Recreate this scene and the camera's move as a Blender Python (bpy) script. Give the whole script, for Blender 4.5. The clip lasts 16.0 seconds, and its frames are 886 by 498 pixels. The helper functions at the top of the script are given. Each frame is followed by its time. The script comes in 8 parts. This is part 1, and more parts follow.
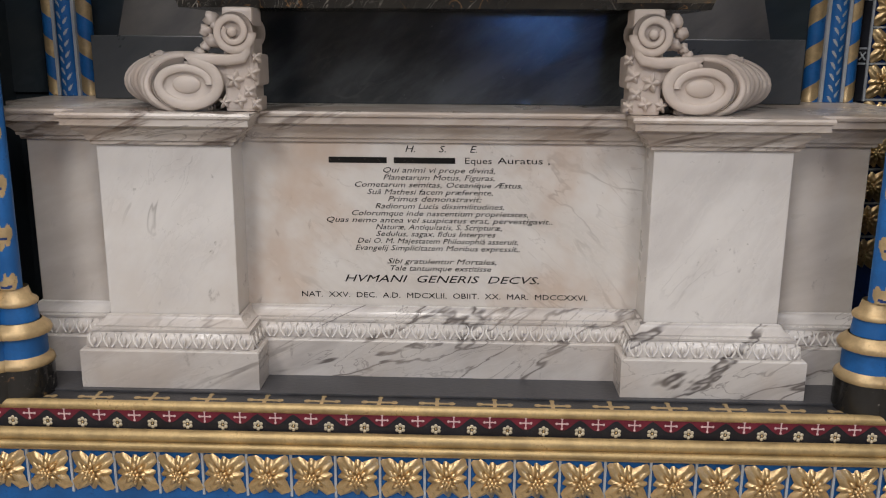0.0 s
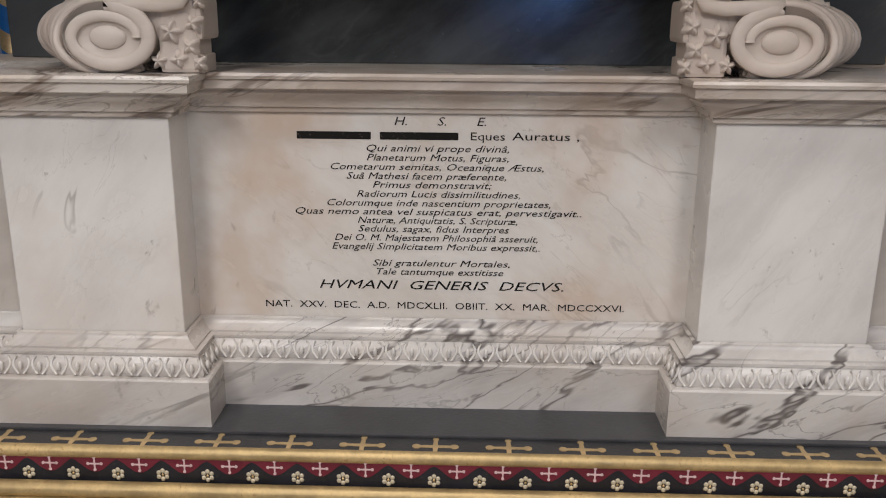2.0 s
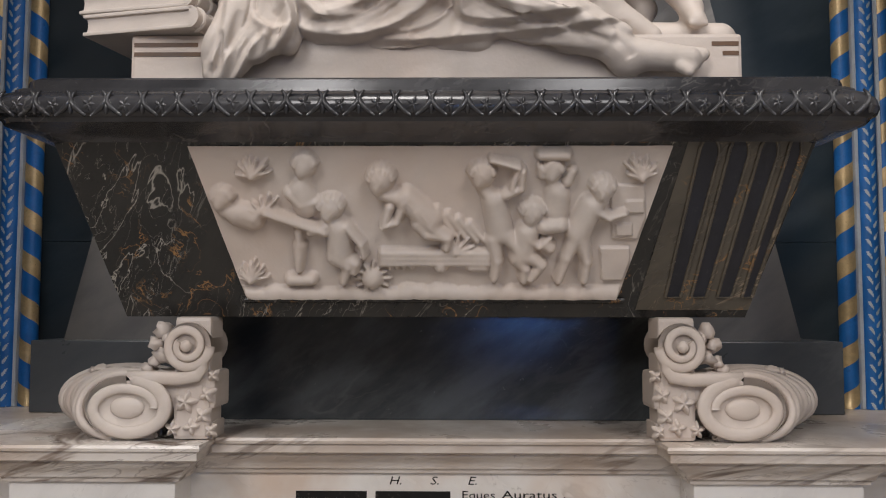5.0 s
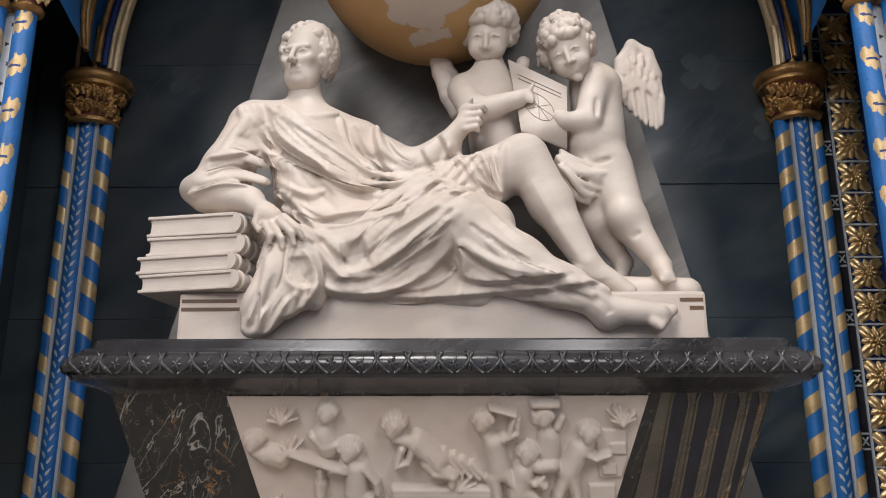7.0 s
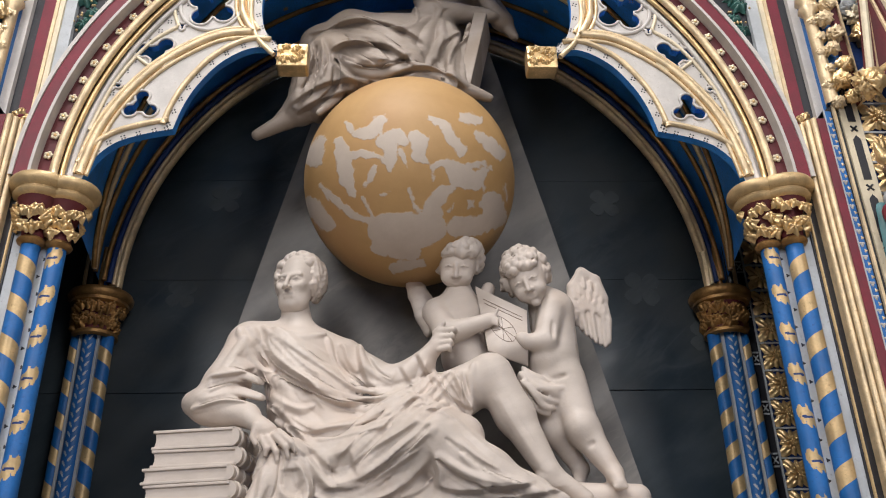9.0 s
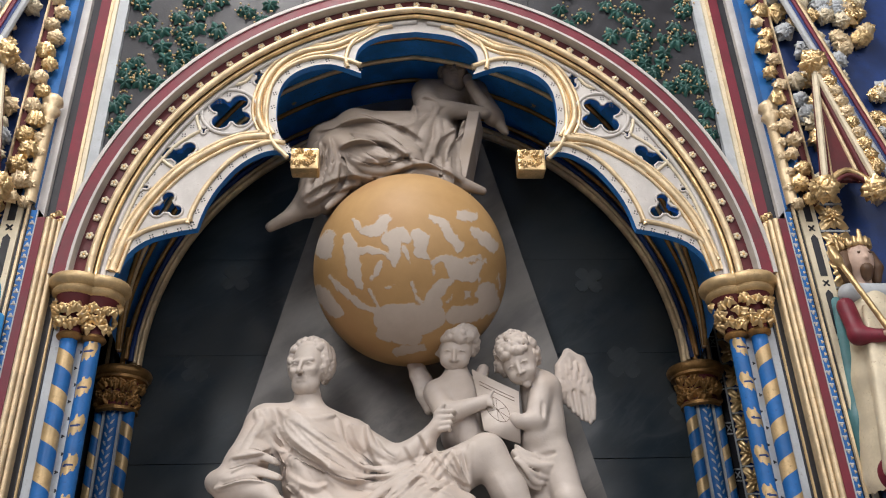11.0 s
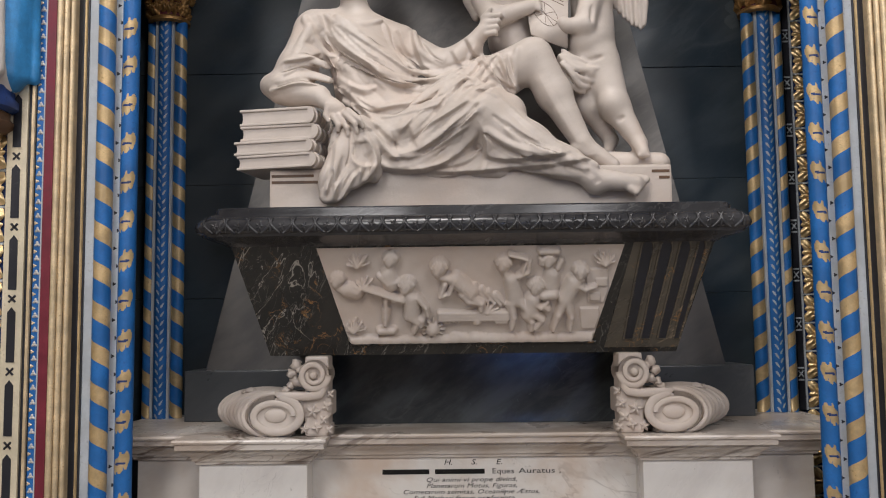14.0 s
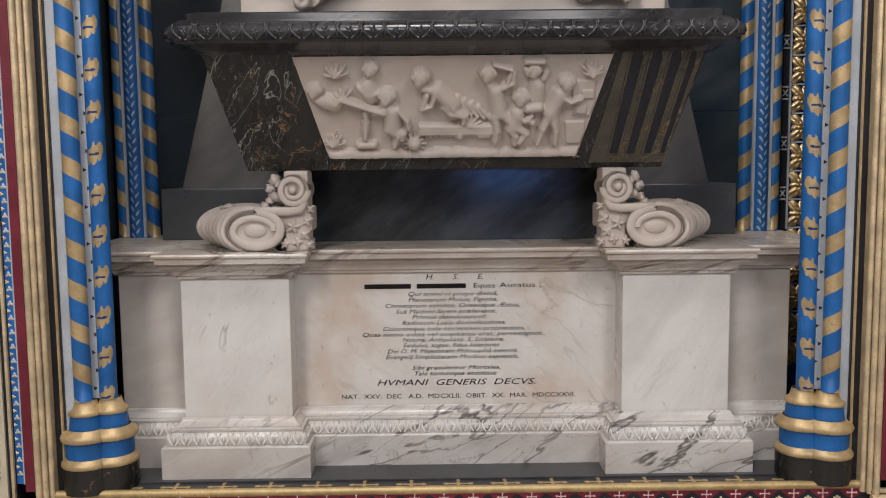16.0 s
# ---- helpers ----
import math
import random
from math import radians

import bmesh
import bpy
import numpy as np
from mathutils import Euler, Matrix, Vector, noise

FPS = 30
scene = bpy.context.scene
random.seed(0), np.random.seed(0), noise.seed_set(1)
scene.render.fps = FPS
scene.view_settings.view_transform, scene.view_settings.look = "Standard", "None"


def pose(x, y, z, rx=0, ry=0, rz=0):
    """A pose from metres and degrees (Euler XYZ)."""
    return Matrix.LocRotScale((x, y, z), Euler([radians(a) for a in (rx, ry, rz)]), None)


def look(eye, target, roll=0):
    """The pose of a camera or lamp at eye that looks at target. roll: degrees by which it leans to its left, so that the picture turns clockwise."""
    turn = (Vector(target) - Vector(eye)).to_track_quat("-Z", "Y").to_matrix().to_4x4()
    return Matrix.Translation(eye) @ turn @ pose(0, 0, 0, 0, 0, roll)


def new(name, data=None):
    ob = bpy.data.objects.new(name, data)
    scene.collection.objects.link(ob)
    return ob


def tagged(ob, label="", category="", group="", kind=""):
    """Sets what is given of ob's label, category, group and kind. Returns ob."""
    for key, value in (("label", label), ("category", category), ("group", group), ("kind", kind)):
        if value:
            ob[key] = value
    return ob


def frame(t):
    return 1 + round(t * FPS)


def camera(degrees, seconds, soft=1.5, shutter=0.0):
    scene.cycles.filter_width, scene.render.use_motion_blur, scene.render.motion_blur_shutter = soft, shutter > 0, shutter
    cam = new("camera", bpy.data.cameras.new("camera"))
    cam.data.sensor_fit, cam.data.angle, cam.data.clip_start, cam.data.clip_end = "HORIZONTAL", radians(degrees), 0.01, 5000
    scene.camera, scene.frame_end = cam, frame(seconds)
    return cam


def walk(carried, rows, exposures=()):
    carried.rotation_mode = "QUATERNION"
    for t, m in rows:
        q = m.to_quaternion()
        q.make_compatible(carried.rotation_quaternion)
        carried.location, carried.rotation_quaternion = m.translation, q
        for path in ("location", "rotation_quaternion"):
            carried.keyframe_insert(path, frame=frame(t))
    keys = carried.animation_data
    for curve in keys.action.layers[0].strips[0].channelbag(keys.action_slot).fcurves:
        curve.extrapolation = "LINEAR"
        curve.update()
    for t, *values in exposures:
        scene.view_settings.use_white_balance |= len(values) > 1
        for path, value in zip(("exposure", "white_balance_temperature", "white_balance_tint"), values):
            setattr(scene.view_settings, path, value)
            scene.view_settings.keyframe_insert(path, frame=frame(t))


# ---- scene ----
cam = camera(54.1, 16.0, soft=1.1)
PATH = [
    (0, (0.099, -2.914, 1.636), (0.036, -0.969, 1.176), 0.4),
    (0.5, (0.042, -2.697, 1.612), (-0.01, -0.758, 1.124), 0.4),
    (1, (0.019, -2.481, 1.594), (-0.035, -0.552, 1.068), 0.2),
    (1.5, (0.045, -2.365, 1.58), (-0.012, -0.44, 1.041), 0.2),
    (2, (0.072, -2.287, 1.586), (0.016, -0.362, 1.045), 0.4),
    (2.5, (0.077, -2.264, 1.613), (-0.004, -0.33, 1.113), 0.8),
    (3, (0.068, -2.27, 1.634), (-0.009, -0.315, 1.223), 0.7),
    (3.5, (0.077, -2.302, 1.663), (-0.006, -0.325, 1.37), 0.7),
    (4, (0.089, -2.333, 1.686), (0.003, -0.339, 1.558), 0.8),
    (4.2, (0.085, -2.354, 1.694), (0.009, -0.357, 1.636), 0.7),
    (6.3, (0.03, -2.632, 1.88), (0.028, -0.672, 2.28), -0.3),
    (6.5, (0.035, -2.672, 1.885), (0.028, -0.724, 2.339), -0.2),
    (7, (0.053, -2.819, 1.909), (0.02, -0.893, 2.447), -0.0),
    (7.5, (0.055, -2.944, 1.901), (0.0, -1.061, 2.571), -0.2),
    (8, (0.025, -3.062, 1.918), (0.003, -1.211, 2.674), -0.4),
    (8.5, (-0.011, -3.175, 1.921), (0.03, -1.353, 2.745), -0.9),
    (9, (-0.032, -3.27, 1.924), (0.043, -1.488, 2.828), -1.1),
    (9.5, (-0.042, -3.366, 1.935), (0.026, -1.617, 2.901), -0.9),
    (9.7, (-0.042, -3.412, 1.938), (0.027, -1.672, 2.922), -1.0),
    (11.8, (-0.151, -3.807, 2.023), (-0.023, -2.023, 2.917), -1.9),
    (12, (-0.151, -3.81, 2.019), (-0.037, -1.995, 2.852), -1.7),
    (12.5, (-0.122, -3.777, 1.971), (-0.06, -1.898, 2.653), -1.3),
    (13, (-0.086, -3.749, 1.944), (-0.054, -1.81, 2.436), -1.4),
    (13.5, (-0.071, -3.731, 1.915), (-0.057, -1.757, 2.24), -1.1),
    (14, (-0.069, -3.71, 1.859), (-0.096, -1.719, 2.037), -0.7),
    (14.5, (-0.073, -3.696, 1.83), (-0.119, -1.697, 1.881), -0.8),
    (15, (-0.092, -3.682, 1.806), (-0.116, -1.683, 1.743), -0.8),
    (15.5, (-0.096, -3.662, 1.788), (-0.095, -1.668, 1.641), -0.7),
    (16, (-0.082, -3.634, 1.769), (-0.065, -1.643, 1.572), -0.6),
]
walk(cam, [(t, look(eye, target, roll)) for t, eye, target, roll in PATH], [(0, -0.05), (4, -0.03), (6.5, 0.22), (7.5, 0.20), (9, 0.03), (12, -0.12), (14, -0.08), (16, -0.02)])

# ---- world and light ----
from mathutils.geometry import tessellate_polygon

world = bpy.data.worlds.new("world")
scene.world = world
world.use_nodes = True
_sky = world.node_tree.nodes.new("ShaderNodeTexSky")
_sky.sky_type, _sky.sun_disc = "NISHITA", False
_sky.sun_elevation, _sky.sun_rotation = radians(40), radians(200)
world.node_tree.links.new(_sky.outputs[0], world.node_tree.nodes["Background"].inputs[0])
world.node_tree.nodes["Background"].inputs[1].default_value = 0.08


def area_lamp(name, eye, target, w, h, power, colour):
    data = bpy.data.lights.new(name, "AREA")
    data.shape, data.size, data.size_y, data.energy, data.color = "RECTANGLE", w, h, power, colour
    ob = new(name, data)
    ob.matrix_world = look(eye, target)
    return ob


LAMPS = [
    area_lamp("window_light", (-3.6, -8.9, 7.2), (-1.0, 0, 2.6), 2.4, 4.6, 370, (1.0, 0.965, 0.955)),
    area_lamp("window_light", (3.6, -8.9, 7.2), (1.0, 0, 2.6), 2.4, 4.6, 285, (1.0, 0.96, 0.945)),
    area_lamp("ceiling_lamp_light", (-0.7, -2.9, 8.8), (0, 0, 2.4), 2.2, 2.2, 300, (1.0, 0.955, 0.925)),
    area_lamp("glass_light", (1.0, -8.9, 2.0), (0.2, 0, 1.9), 0.45, 0.4, 18, (0.12, 0.35, 1.0)),
]

# ---- materials ----


def nodes_of(name):
    m = bpy.data.materials.new(name)
    m.use_nodes = True
    nt = m.node_tree
    return m, nt, nt.nodes["Principled BSDF"]


def nd(nt, kind, **inputs):
    n = nt.nodes.new(kind)
    for k, v in inputs.items():
        n.inputs[k.replace("_", " ")].default_value = v
    return n


def noise_tex(nt, scale, detail=4.0, rough=0.55, vec=None, dist=0.0):
    n = nd(nt, "ShaderNodeTexNoise", Scale=scale, Detail=detail, Roughness=rough, Distortion=dist)
    if vec is not None:
        nt.links.new(vec, n.inputs["Vector"])
    return n.outputs[0]


def maths(nt, op, a, b=0.0, clamp=False):
    n = nt.nodes.new("ShaderNodeMath")
    n.operation, n.use_clamp = op, clamp
    for i, v in enumerate((a, b)):
        if isinstance(v, (int, float)):
            n.inputs[i].default_value = v
        else:
            nt.links.new(v, n.inputs[i])
    return n.outputs[0]


def mix(nt, fac, a, b):
    n = nt.nodes.new("ShaderNodeMix")
    n.data_type = "RGBA"
    for i, v in ((0, fac), (6, a), (7, b)):
        if isinstance(v, (int, float)):
            n.inputs[i].default_value = v
        elif isinstance(v, tuple):
            n.inputs[i].default_value = (*v, 1)
        else:
            nt.links.new(v, n.inputs[i])
    return n.outputs[2]


def ramp(nt, value, lo, hi, a=0.0, b=1.0):
    n = nd(nt, "ShaderNodeMapRange", From_Min=lo, From_Max=hi, To_Min=a, To_Max=b)
    n.interpolation_type = "SMOOTHSTEP"
    nt.links.new(value, n.inputs[0])
    return n.outputs[0]


def coords(nt, stretch=(1, 1, 1), turn=(0, 0, 0), shift=(0, 0, 0)):
    tc = nt.nodes.new("ShaderNodeTexCoord")
    mp = nd(nt, "ShaderNodeMapping", Scale=stretch, Rotation=tuple(radians(a) for a in turn), Location=shift)
    nt.links.new(tc.outputs["Object"], mp.inputs[0])
    return mp.outputs[0]


def bump_on(nt, bsdf, height, strength, distance=0.004):
    b = nd(nt, "ShaderNodeBump", Strength=strength, Distance=distance)
    nt.links.new(height, b.inputs["Height"])
    nt.links.new(b.outputs[0], bsdf.inputs["Normal"])


def paint(name, colour, rough=0.5, metal=0.0, worn=None, amount=0.25, scale=9.0, fine=90.0, bump=0.25, gloss=0.5):
    """Plain paint, gilding or stone with clouds, specks of wear and a fine relief."""
    m, nt, bs = nodes_of(name)
    v = coords(nt)
    big = noise_tex(nt, scale, 5, 0.6, v)
    small = noise_tex(nt, fine, 3, 0.6, v)
    dark = tuple(c * (1 - amount) for c in colour)
    light = tuple(min(1, c * (1 + amount * 0.6)) for c in colour)
    col = mix(nt, ramp(nt, big, 0.32, 0.68), dark, light)
    col = mix(nt, ramp(nt, small, 0.35, 0.7, 0.0, 0.35), col, dark)
    if worn:
        spots = maths(nt, "MULTIPLY", ramp(nt, noise_tex(nt, fine * 0.6, 4, 0.7, v), 0.58, 0.68), ramp(nt, big, 0.4, 0.62))
        col = mix(nt, maths(nt, "MULTIPLY", spots, 0.75), col, worn)
    nt.links.new(col, bs.inputs["Base Color"])
    bs.inputs["Metallic"].default_value = metal
    bs.inputs["Specular IOR Level"].default_value = gloss
    nt.links.new(ramp(nt, big, 0.2, 0.8, rough * 0.8, min(1, rough * 1.25)), bs.inputs["Roughness"])
    bump_on(nt, bs, maths(nt, "ADD", small, maths(nt, "MULTIPLY", big, 0.8)), bump)
    return m


def veins(nt, vec, scale, width, warp=0.6, detail=5.0):
    """Thin ridges of a warped noise, 1 on the vein."""
    n = noise_tex(nt, scale, detail, 0.55, vec, warp)
    ridge = maths(nt, "ABSOLUTE", maths(nt, "SUBTRACT", n, 0.5))
    return ramp(nt, ridge, 0.0, width, 1.0, 0.0)


def marble(name, base, cloud, vein, vscale=2.0, width=0.02, strength=0.8, sparse=0.52, rough=0.3, turn=(0, 35, 0), second=None, bump=0.08, stain=None, grain=2.2, blots=0.0):
    m, nt, bs = nodes_of(name)
    along = nt.nodes.new("ShaderNodeMapping")
    along.inputs["Scale"].default_value = (0.8, 1.0, grain)
    nt.links.new(coords(nt, (1, 1, 1), turn), along.inputs["Vector"])
    v = along.outputs[0]
    raw = coords(nt)
    clouds = noise_tex(nt, 3.2, 6, 0.6, v)
    col = mix(nt, ramp(nt, clouds, 0.35, 0.72), base, cloud)
    gate = ramp(nt, noise_tex(nt, vscale * 0.7, 3, 0.5, raw), sparse - 0.06, sparse + 0.1)
    v1 = maths(nt, "MULTIPLY", veins(nt, v, vscale, width), gate)
    v2 = maths(nt, "MULTIPLY", veins(nt, v, vscale * 2.7, width * 0.7, 0.9), maths(nt, "MULTIPLY", gate, 0.55))
    col = mix(nt, maths(nt, "MULTIPLY", maths(nt, "MAXIMUM", v1, v2), strength, True), col, vein)
    if second:
        g2 = ramp(nt, noise_tex(nt, vscale * 1.3, 3, 0.5, v), 0.53, 0.64)
        v3 = maths(nt, "MULTIPLY", veins(nt, raw, vscale * 2.0, width * 1.5, 1.6, 7), g2)
        col = mix(nt, maths(nt, "MULTIPLY", v3, 0.9), col, second)
    specks = ramp(nt, noise_tex(nt, 45, 3, 0.6, raw), 0.70, 0.76)
    col = mix(nt, maths(nt, "MULTIPLY", specks, 0.35), col, vein)
    if blots:
        near = ramp(nt, noise_tex(nt, 2.3, 3, 0.5, coords(nt, shift=(1.7, 0.4, 2.9))), 0.46, 0.62)
        blot = maths(nt, "MULTIPLY", ramp(nt, noise_tex(nt, 21, 5, 0.68, coords(nt, (1.0, 1.0, 0.6), (0, 24, 0)), 0.3), 0.60, 0.72), near)
        col = mix(nt, maths(nt, "MULTIPLY", blot, blots), col, vein)
    if stain:
        col = mix(nt, ramp(nt, noise_tex(nt, 1.6, 5, 0.58, raw), 0.46, 0.66, 0.0, 0.85), col, stain)
    nt.links.new(col, bs.inputs["Base Color"])
    nt.links.new(ramp(nt, clouds, 0.3, 0.7, rough * 0.75, rough * 1.3), bs.inputs["Roughness"])
    bump_on(nt, bs, noise_tex(nt, 60, 4, 0.6, raw), bump)
    return m


M = {}
M["panel"] = marble("panel_marble", (0.76, 0.73, 0.69), (0.65, 0.605, 0.555), (0.22, 0.18, 0.15), 1.3, 0.014, 0.85, 0.555, 0.24, (0, -38, 0), stain=(0.60, 0.47, 0.375), blots=0.6)
M["pilaster"] = marble("pilaster_marble", (0.77, 0.745, 0.715), (0.63, 0.60, 0.575), (0.20, 0.18, 0.16), 1.6, 0.010, 0.6, 0.60, 0.26, (0, 55, 0), blots=0.9, stain=(0.68, 0.63, 0.58))
M["wing"] = marble("side_marble", (0.64, 0.59, 0.54), (0.53, 0.48, 0.43), (0.2, 0.18, 0.16), 2.2, 0.012, 0.5, 0.6, 0.35, (0, 20, 0), stain=(0.50, 0.39, 0.30), blots=0.6)
M["veined"] = marble("veined_marble", (0.65, 0.62, 0.59), (0.45, 0.42, 0.40), (0.10, 0.085, 0.08), 0.9, 0.013, 0.95, 0.41, 0.28, (0, 24, 0), grain=3.4, stain=(0.52, 0.46, 0.41), blots=0.5)
M["cornice"] = marble("cornice_marble", (0.68, 0.63, 0.58), (0.45, 0.385, 0.335), (0.13, 0.095, 0.075), 1.5, 0.034, 0.95, 0.44, 0.3, (0, 14, 0), grain=4.5, stain=(0.45, 0.36, 0.29))
M["statue"] = marble("statue_marble", (0.61, 0.54, 0.485), (0.51, 0.45, 0.40), (0.45, 0.39, 0.34), 2.0, 0.02, 0.12, 0.6, 0.55, (0, 20, 0), bump=0.25, stain=(0.58, 0.48, 0.41))
# statue marble again, its colour darkened for the shade under the arch
M["dusty"] = marble("shaded_statue_marble", (0.33, 0.275, 0.235), (0.25, 0.21, 0.175), (0.22, 0.18, 0.15), 2.0, 0.02, 0.2, 0.6, 0.6, (0, 20, 0), bump=0.25, stain=(0.30, 0.24, 0.19))
M["portoro"] = marble("black_gold_marble", (0.012, 0.012, 0.012), (0.026, 0.024, 0.021), (0.42, 0.39, 0.34), 3.6, 0.009, 0.75, 0.50, 0.2, (0, 60, 0), second=(0.33, 0.17, 0.06))
# dark marble with its colour lightened to stand for reflections on the ribs
M["fluterib"] = marble("sheen_toned_marble", (0.095, 0.081, 0.061), (0.050, 0.043, 0.034), (0.34, 0.26, 0.18), 3.2, 0.012, 0.7, 0.47, 0.25, second=(0.30, 0.16, 0.06))
M["lid"] = marble("black_marble", (0.024, 0.024, 0.027), (0.052, 0.052, 0.056), (0.2, 0.19, 0.18), 4.0, 0.012, 0.4, 0.56, 0.22)
M["slate"] = marble("slate", (0.020, 0.033, 0.045), (0.042, 0.058, 0.070), (0.08, 0.09, 0.10), 1.2, 0.03, 0.3, 0.5, 0.42, stain=(0.044, 0.052, 0.057))
M["slatepale"] = marble("pale_slate", (0.062, 0.075, 0.083), (0.042, 0.054, 0.062), (0.09, 0.10, 0.105), 1.6, 0.03, 0.3, 0.5, 0.55)
M["recess"] = marble("recess_stone", (0.030, 0.034, 0.037), (0.075, 0.082, 0.086), (0.16, 0.16, 0.16), 2.0, 0.03, 0.25, 0.5, 0.16)
M["grey"] = marble("grey_marble", (0.185, 0.172, 0.158), (0.125, 0.12, 0.116), (0.27, 0.25, 0.23), 1.6, 0.05, 0.4, 0.5, 0.5, stain=(0.12, 0.115, 0.11))
M["greydark"] = marble("dark_grey_marble", (0.085, 0.09, 0.095), (0.06, 0.065, 0.07), (0.16, 0.16, 0.16), 1.8, 0.04, 0.4, 0.5, 0.35)
M["ledge"] = paint("ledge_slate", (0.035, 0.035, 0.038), 0.35, amount=0.3)
M["ledgegrey"] = paint("ledge_grey", (0.055, 0.055, 0.06), 0.35, amount=0.25)
M["gold"] = paint("gilding", (0.78, 0.57, 0.30), 0.36, 0.8, (0.30, 0.15, 0.05), 0.30, 14, 120, 0.22)
M["goldmatte"] = paint("matte_gilding", (0.56, 0.41, 0.20), 0.48, 0.55, (0.32, 0.19, 0.07), 0.3, 10, 120, 0.15)
M["goldpale"] = paint("pale_gilding", (0.76, 0.60, 0.38), 0.38, 0.35, (0.45, 0.30, 0.14), 0.25, 12, 120, 0.35)
M["golddark"] = paint("dull_gilding", (0.42, 0.24, 0.09), 0.42, 0.75, (0.14, 0.06, 0.03), 0.4, 16, 120, 0.6)
M["goldpaint"] = paint("gold_paint", (0.58, 0.42, 0.22), 0.45, 0.4, (0.3, 0.2, 0.08), 0.25, 14, 120, 0.2)
M["blue"] = paint("blue_paint", (0.012, 0.135, 0.42), 0.5, 0, (0.01, 0.06, 0.2), 0.25, 7, 110, 0.2)
M["webblue"] = paint("vault_blue_paint", (0.03, 0.24, 0.74), 0.5, 0, (0.01, 0.03, 0.1), 0.35, 5, 110, 0.2)
M["bluedark"] = paint("deep_blue_paint", (0.01, 0.04, 0.17), 0.55, 0, (0.005, 0.015, 0.05), 0.35, 7, 110, 0.2)
M["crimson"] = paint("crimson_paint", (0.175, 0.013, 0.03), 0.5, 0, (0.10, 0.015, 0.02), 0.25, 8, 110, 0.2)
M["maroon"] = paint("maroon_paint", (0.11, 0.015, 0.02), 0.6, 0, None, 0.3, 8, 110, 0.2)
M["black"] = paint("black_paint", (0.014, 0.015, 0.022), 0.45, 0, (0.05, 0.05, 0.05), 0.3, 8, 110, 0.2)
M["white"] = paint("white_paint", (0.56, 0.535, 0.51), 0.55, 0, (0.42, 0.38, 0.33), 0.16, 8, 110, 0.2)
M["palegrey"] = paint("pale_grey_paint", (0.46, 0.49, 0.52), 0.55, 0, (0.3, 0.3, 0.3), 0.15, 8, 110, 0.2)
M["cream"] = paint("cream_paint", (0.70, 0.62, 0.46), 0.5, 0.2, (0.4, 0.3, 0.18), 0.15, 8, 110, 0.2)
M["pink"] = paint("pink_paint", (0.75, 0.55, 0.55), 0.55, 0, None, 0.15)
M["green"] = paint("green_paint", (0.02, 0.10, 0.085), 0.5, 0, (0.3, 0.25, 0.12), 0.35, 20, 110, 0.4)
M["teal"] = paint("teal_paint", (0.07, 0.20, 0.22), 0.5, 0, None, 0.25)
M["skyblue"] = paint("sky_blue_paint", (0.03, 0.24, 0.55), 0.45, 0, None, 0.3)
M["skin"] = paint("flesh_paint", (0.62, 0.45, 0.36), 0.5, 0, None, 0.15)
M["brown"] = paint("brown_paint", (0.12, 0.065, 0.035), 0.55, 0, None, 0.3)
M["ink"] = paint("black_lettering", (0.012, 0.011, 0.010), 0.7, 0, (0.16, 0.14, 0.12), 0.3, 30, 150, 0.1, 0.2)
M["floor"] = marble("floor_stone", (0.42, 0.385, 0.34), (0.33, 0.30, 0.26), (0.2, 0.17, 0.14), 2.0, 0.03, 0.4, 0.5, 0.5)
M["stone"] = paint("nave_stone", (0.52, 0.49, 0.45), 0.8, 0, None, 0.25, 3, 60, 0.5)


def globe_material():
    """Buff globe with pale star figures; the attribute gives the distance from the edge of the nearest one."""
    m, nt, bs = nodes_of("globe_stone")
    v = coords(nt)
    at = nt.nodes.new("ShaderNodeAttribute")
    at.attribute_name = "figure"
    ragged = maths(nt, "ADD", at.outputs["Fac"], maths(nt, "MULTIPLY", maths(nt, "SUBTRACT", noise_tex(nt, 30, 4, 0.6, v), 0.5), 0.045))
    area = ramp(nt, ragged, -0.004, 0.004, 1.0, 0.0)
    gold = mix(nt, noise_tex(nt, 7, 5, 0.6, v), (0.36, 0.21, 0.080), (0.52, 0.325, 0.140))
    gold = mix(nt, ramp(nt, noise_tex(nt, 1.7, 2, 0.5, v), 0.45, 0.65, 0, 0.7), gold, (0.40, 0.215, 0.09))
    pale = mix(nt, noise_tex(nt, 9, 4, 0.6, v), (0.42, 0.35, 0.29), (0.58, 0.50, 0.43))
    col = mix(nt, area, gold, pale)
    nt.links.new(col, bs.inputs["Base Color"])
    bs.inputs["Roughness"].default_value = 0.58
    bump_on(nt, bs, maths(nt, "ADD", area, maths(nt, "MULTIPLY", noise_tex(nt, 50, 3, 0.6, v), 0.3)), 0.3, 0.005)
    return m


M["globe"] = globe_material()

# ---- builders ----


def mesh_of(name, verts, faces, mats, smooth=False, index=None):
    me = bpy.data.meshes.new(name)
    me.from_pydata([tuple(map(float, v)) for v in verts], [], [tuple(map(int, f)) for f in faces])
    for k in (mats if isinstance(mats, (list, tuple)) else [mats]):
        me.materials.append(M[k])
    if index is not None:
        me.polygons.foreach_set("material_index", list(map(int, index)))
    if smooth:
        me.polygons.foreach_set("use_smooth", [True] * len(me.polygons))
    me.validate()
    me.update()
    return me


def link(name, me, parent=None, label=""):
    ob = new(name, me)
    ob.parent = parent
    if label:
        ob["label"] = label
    return ob


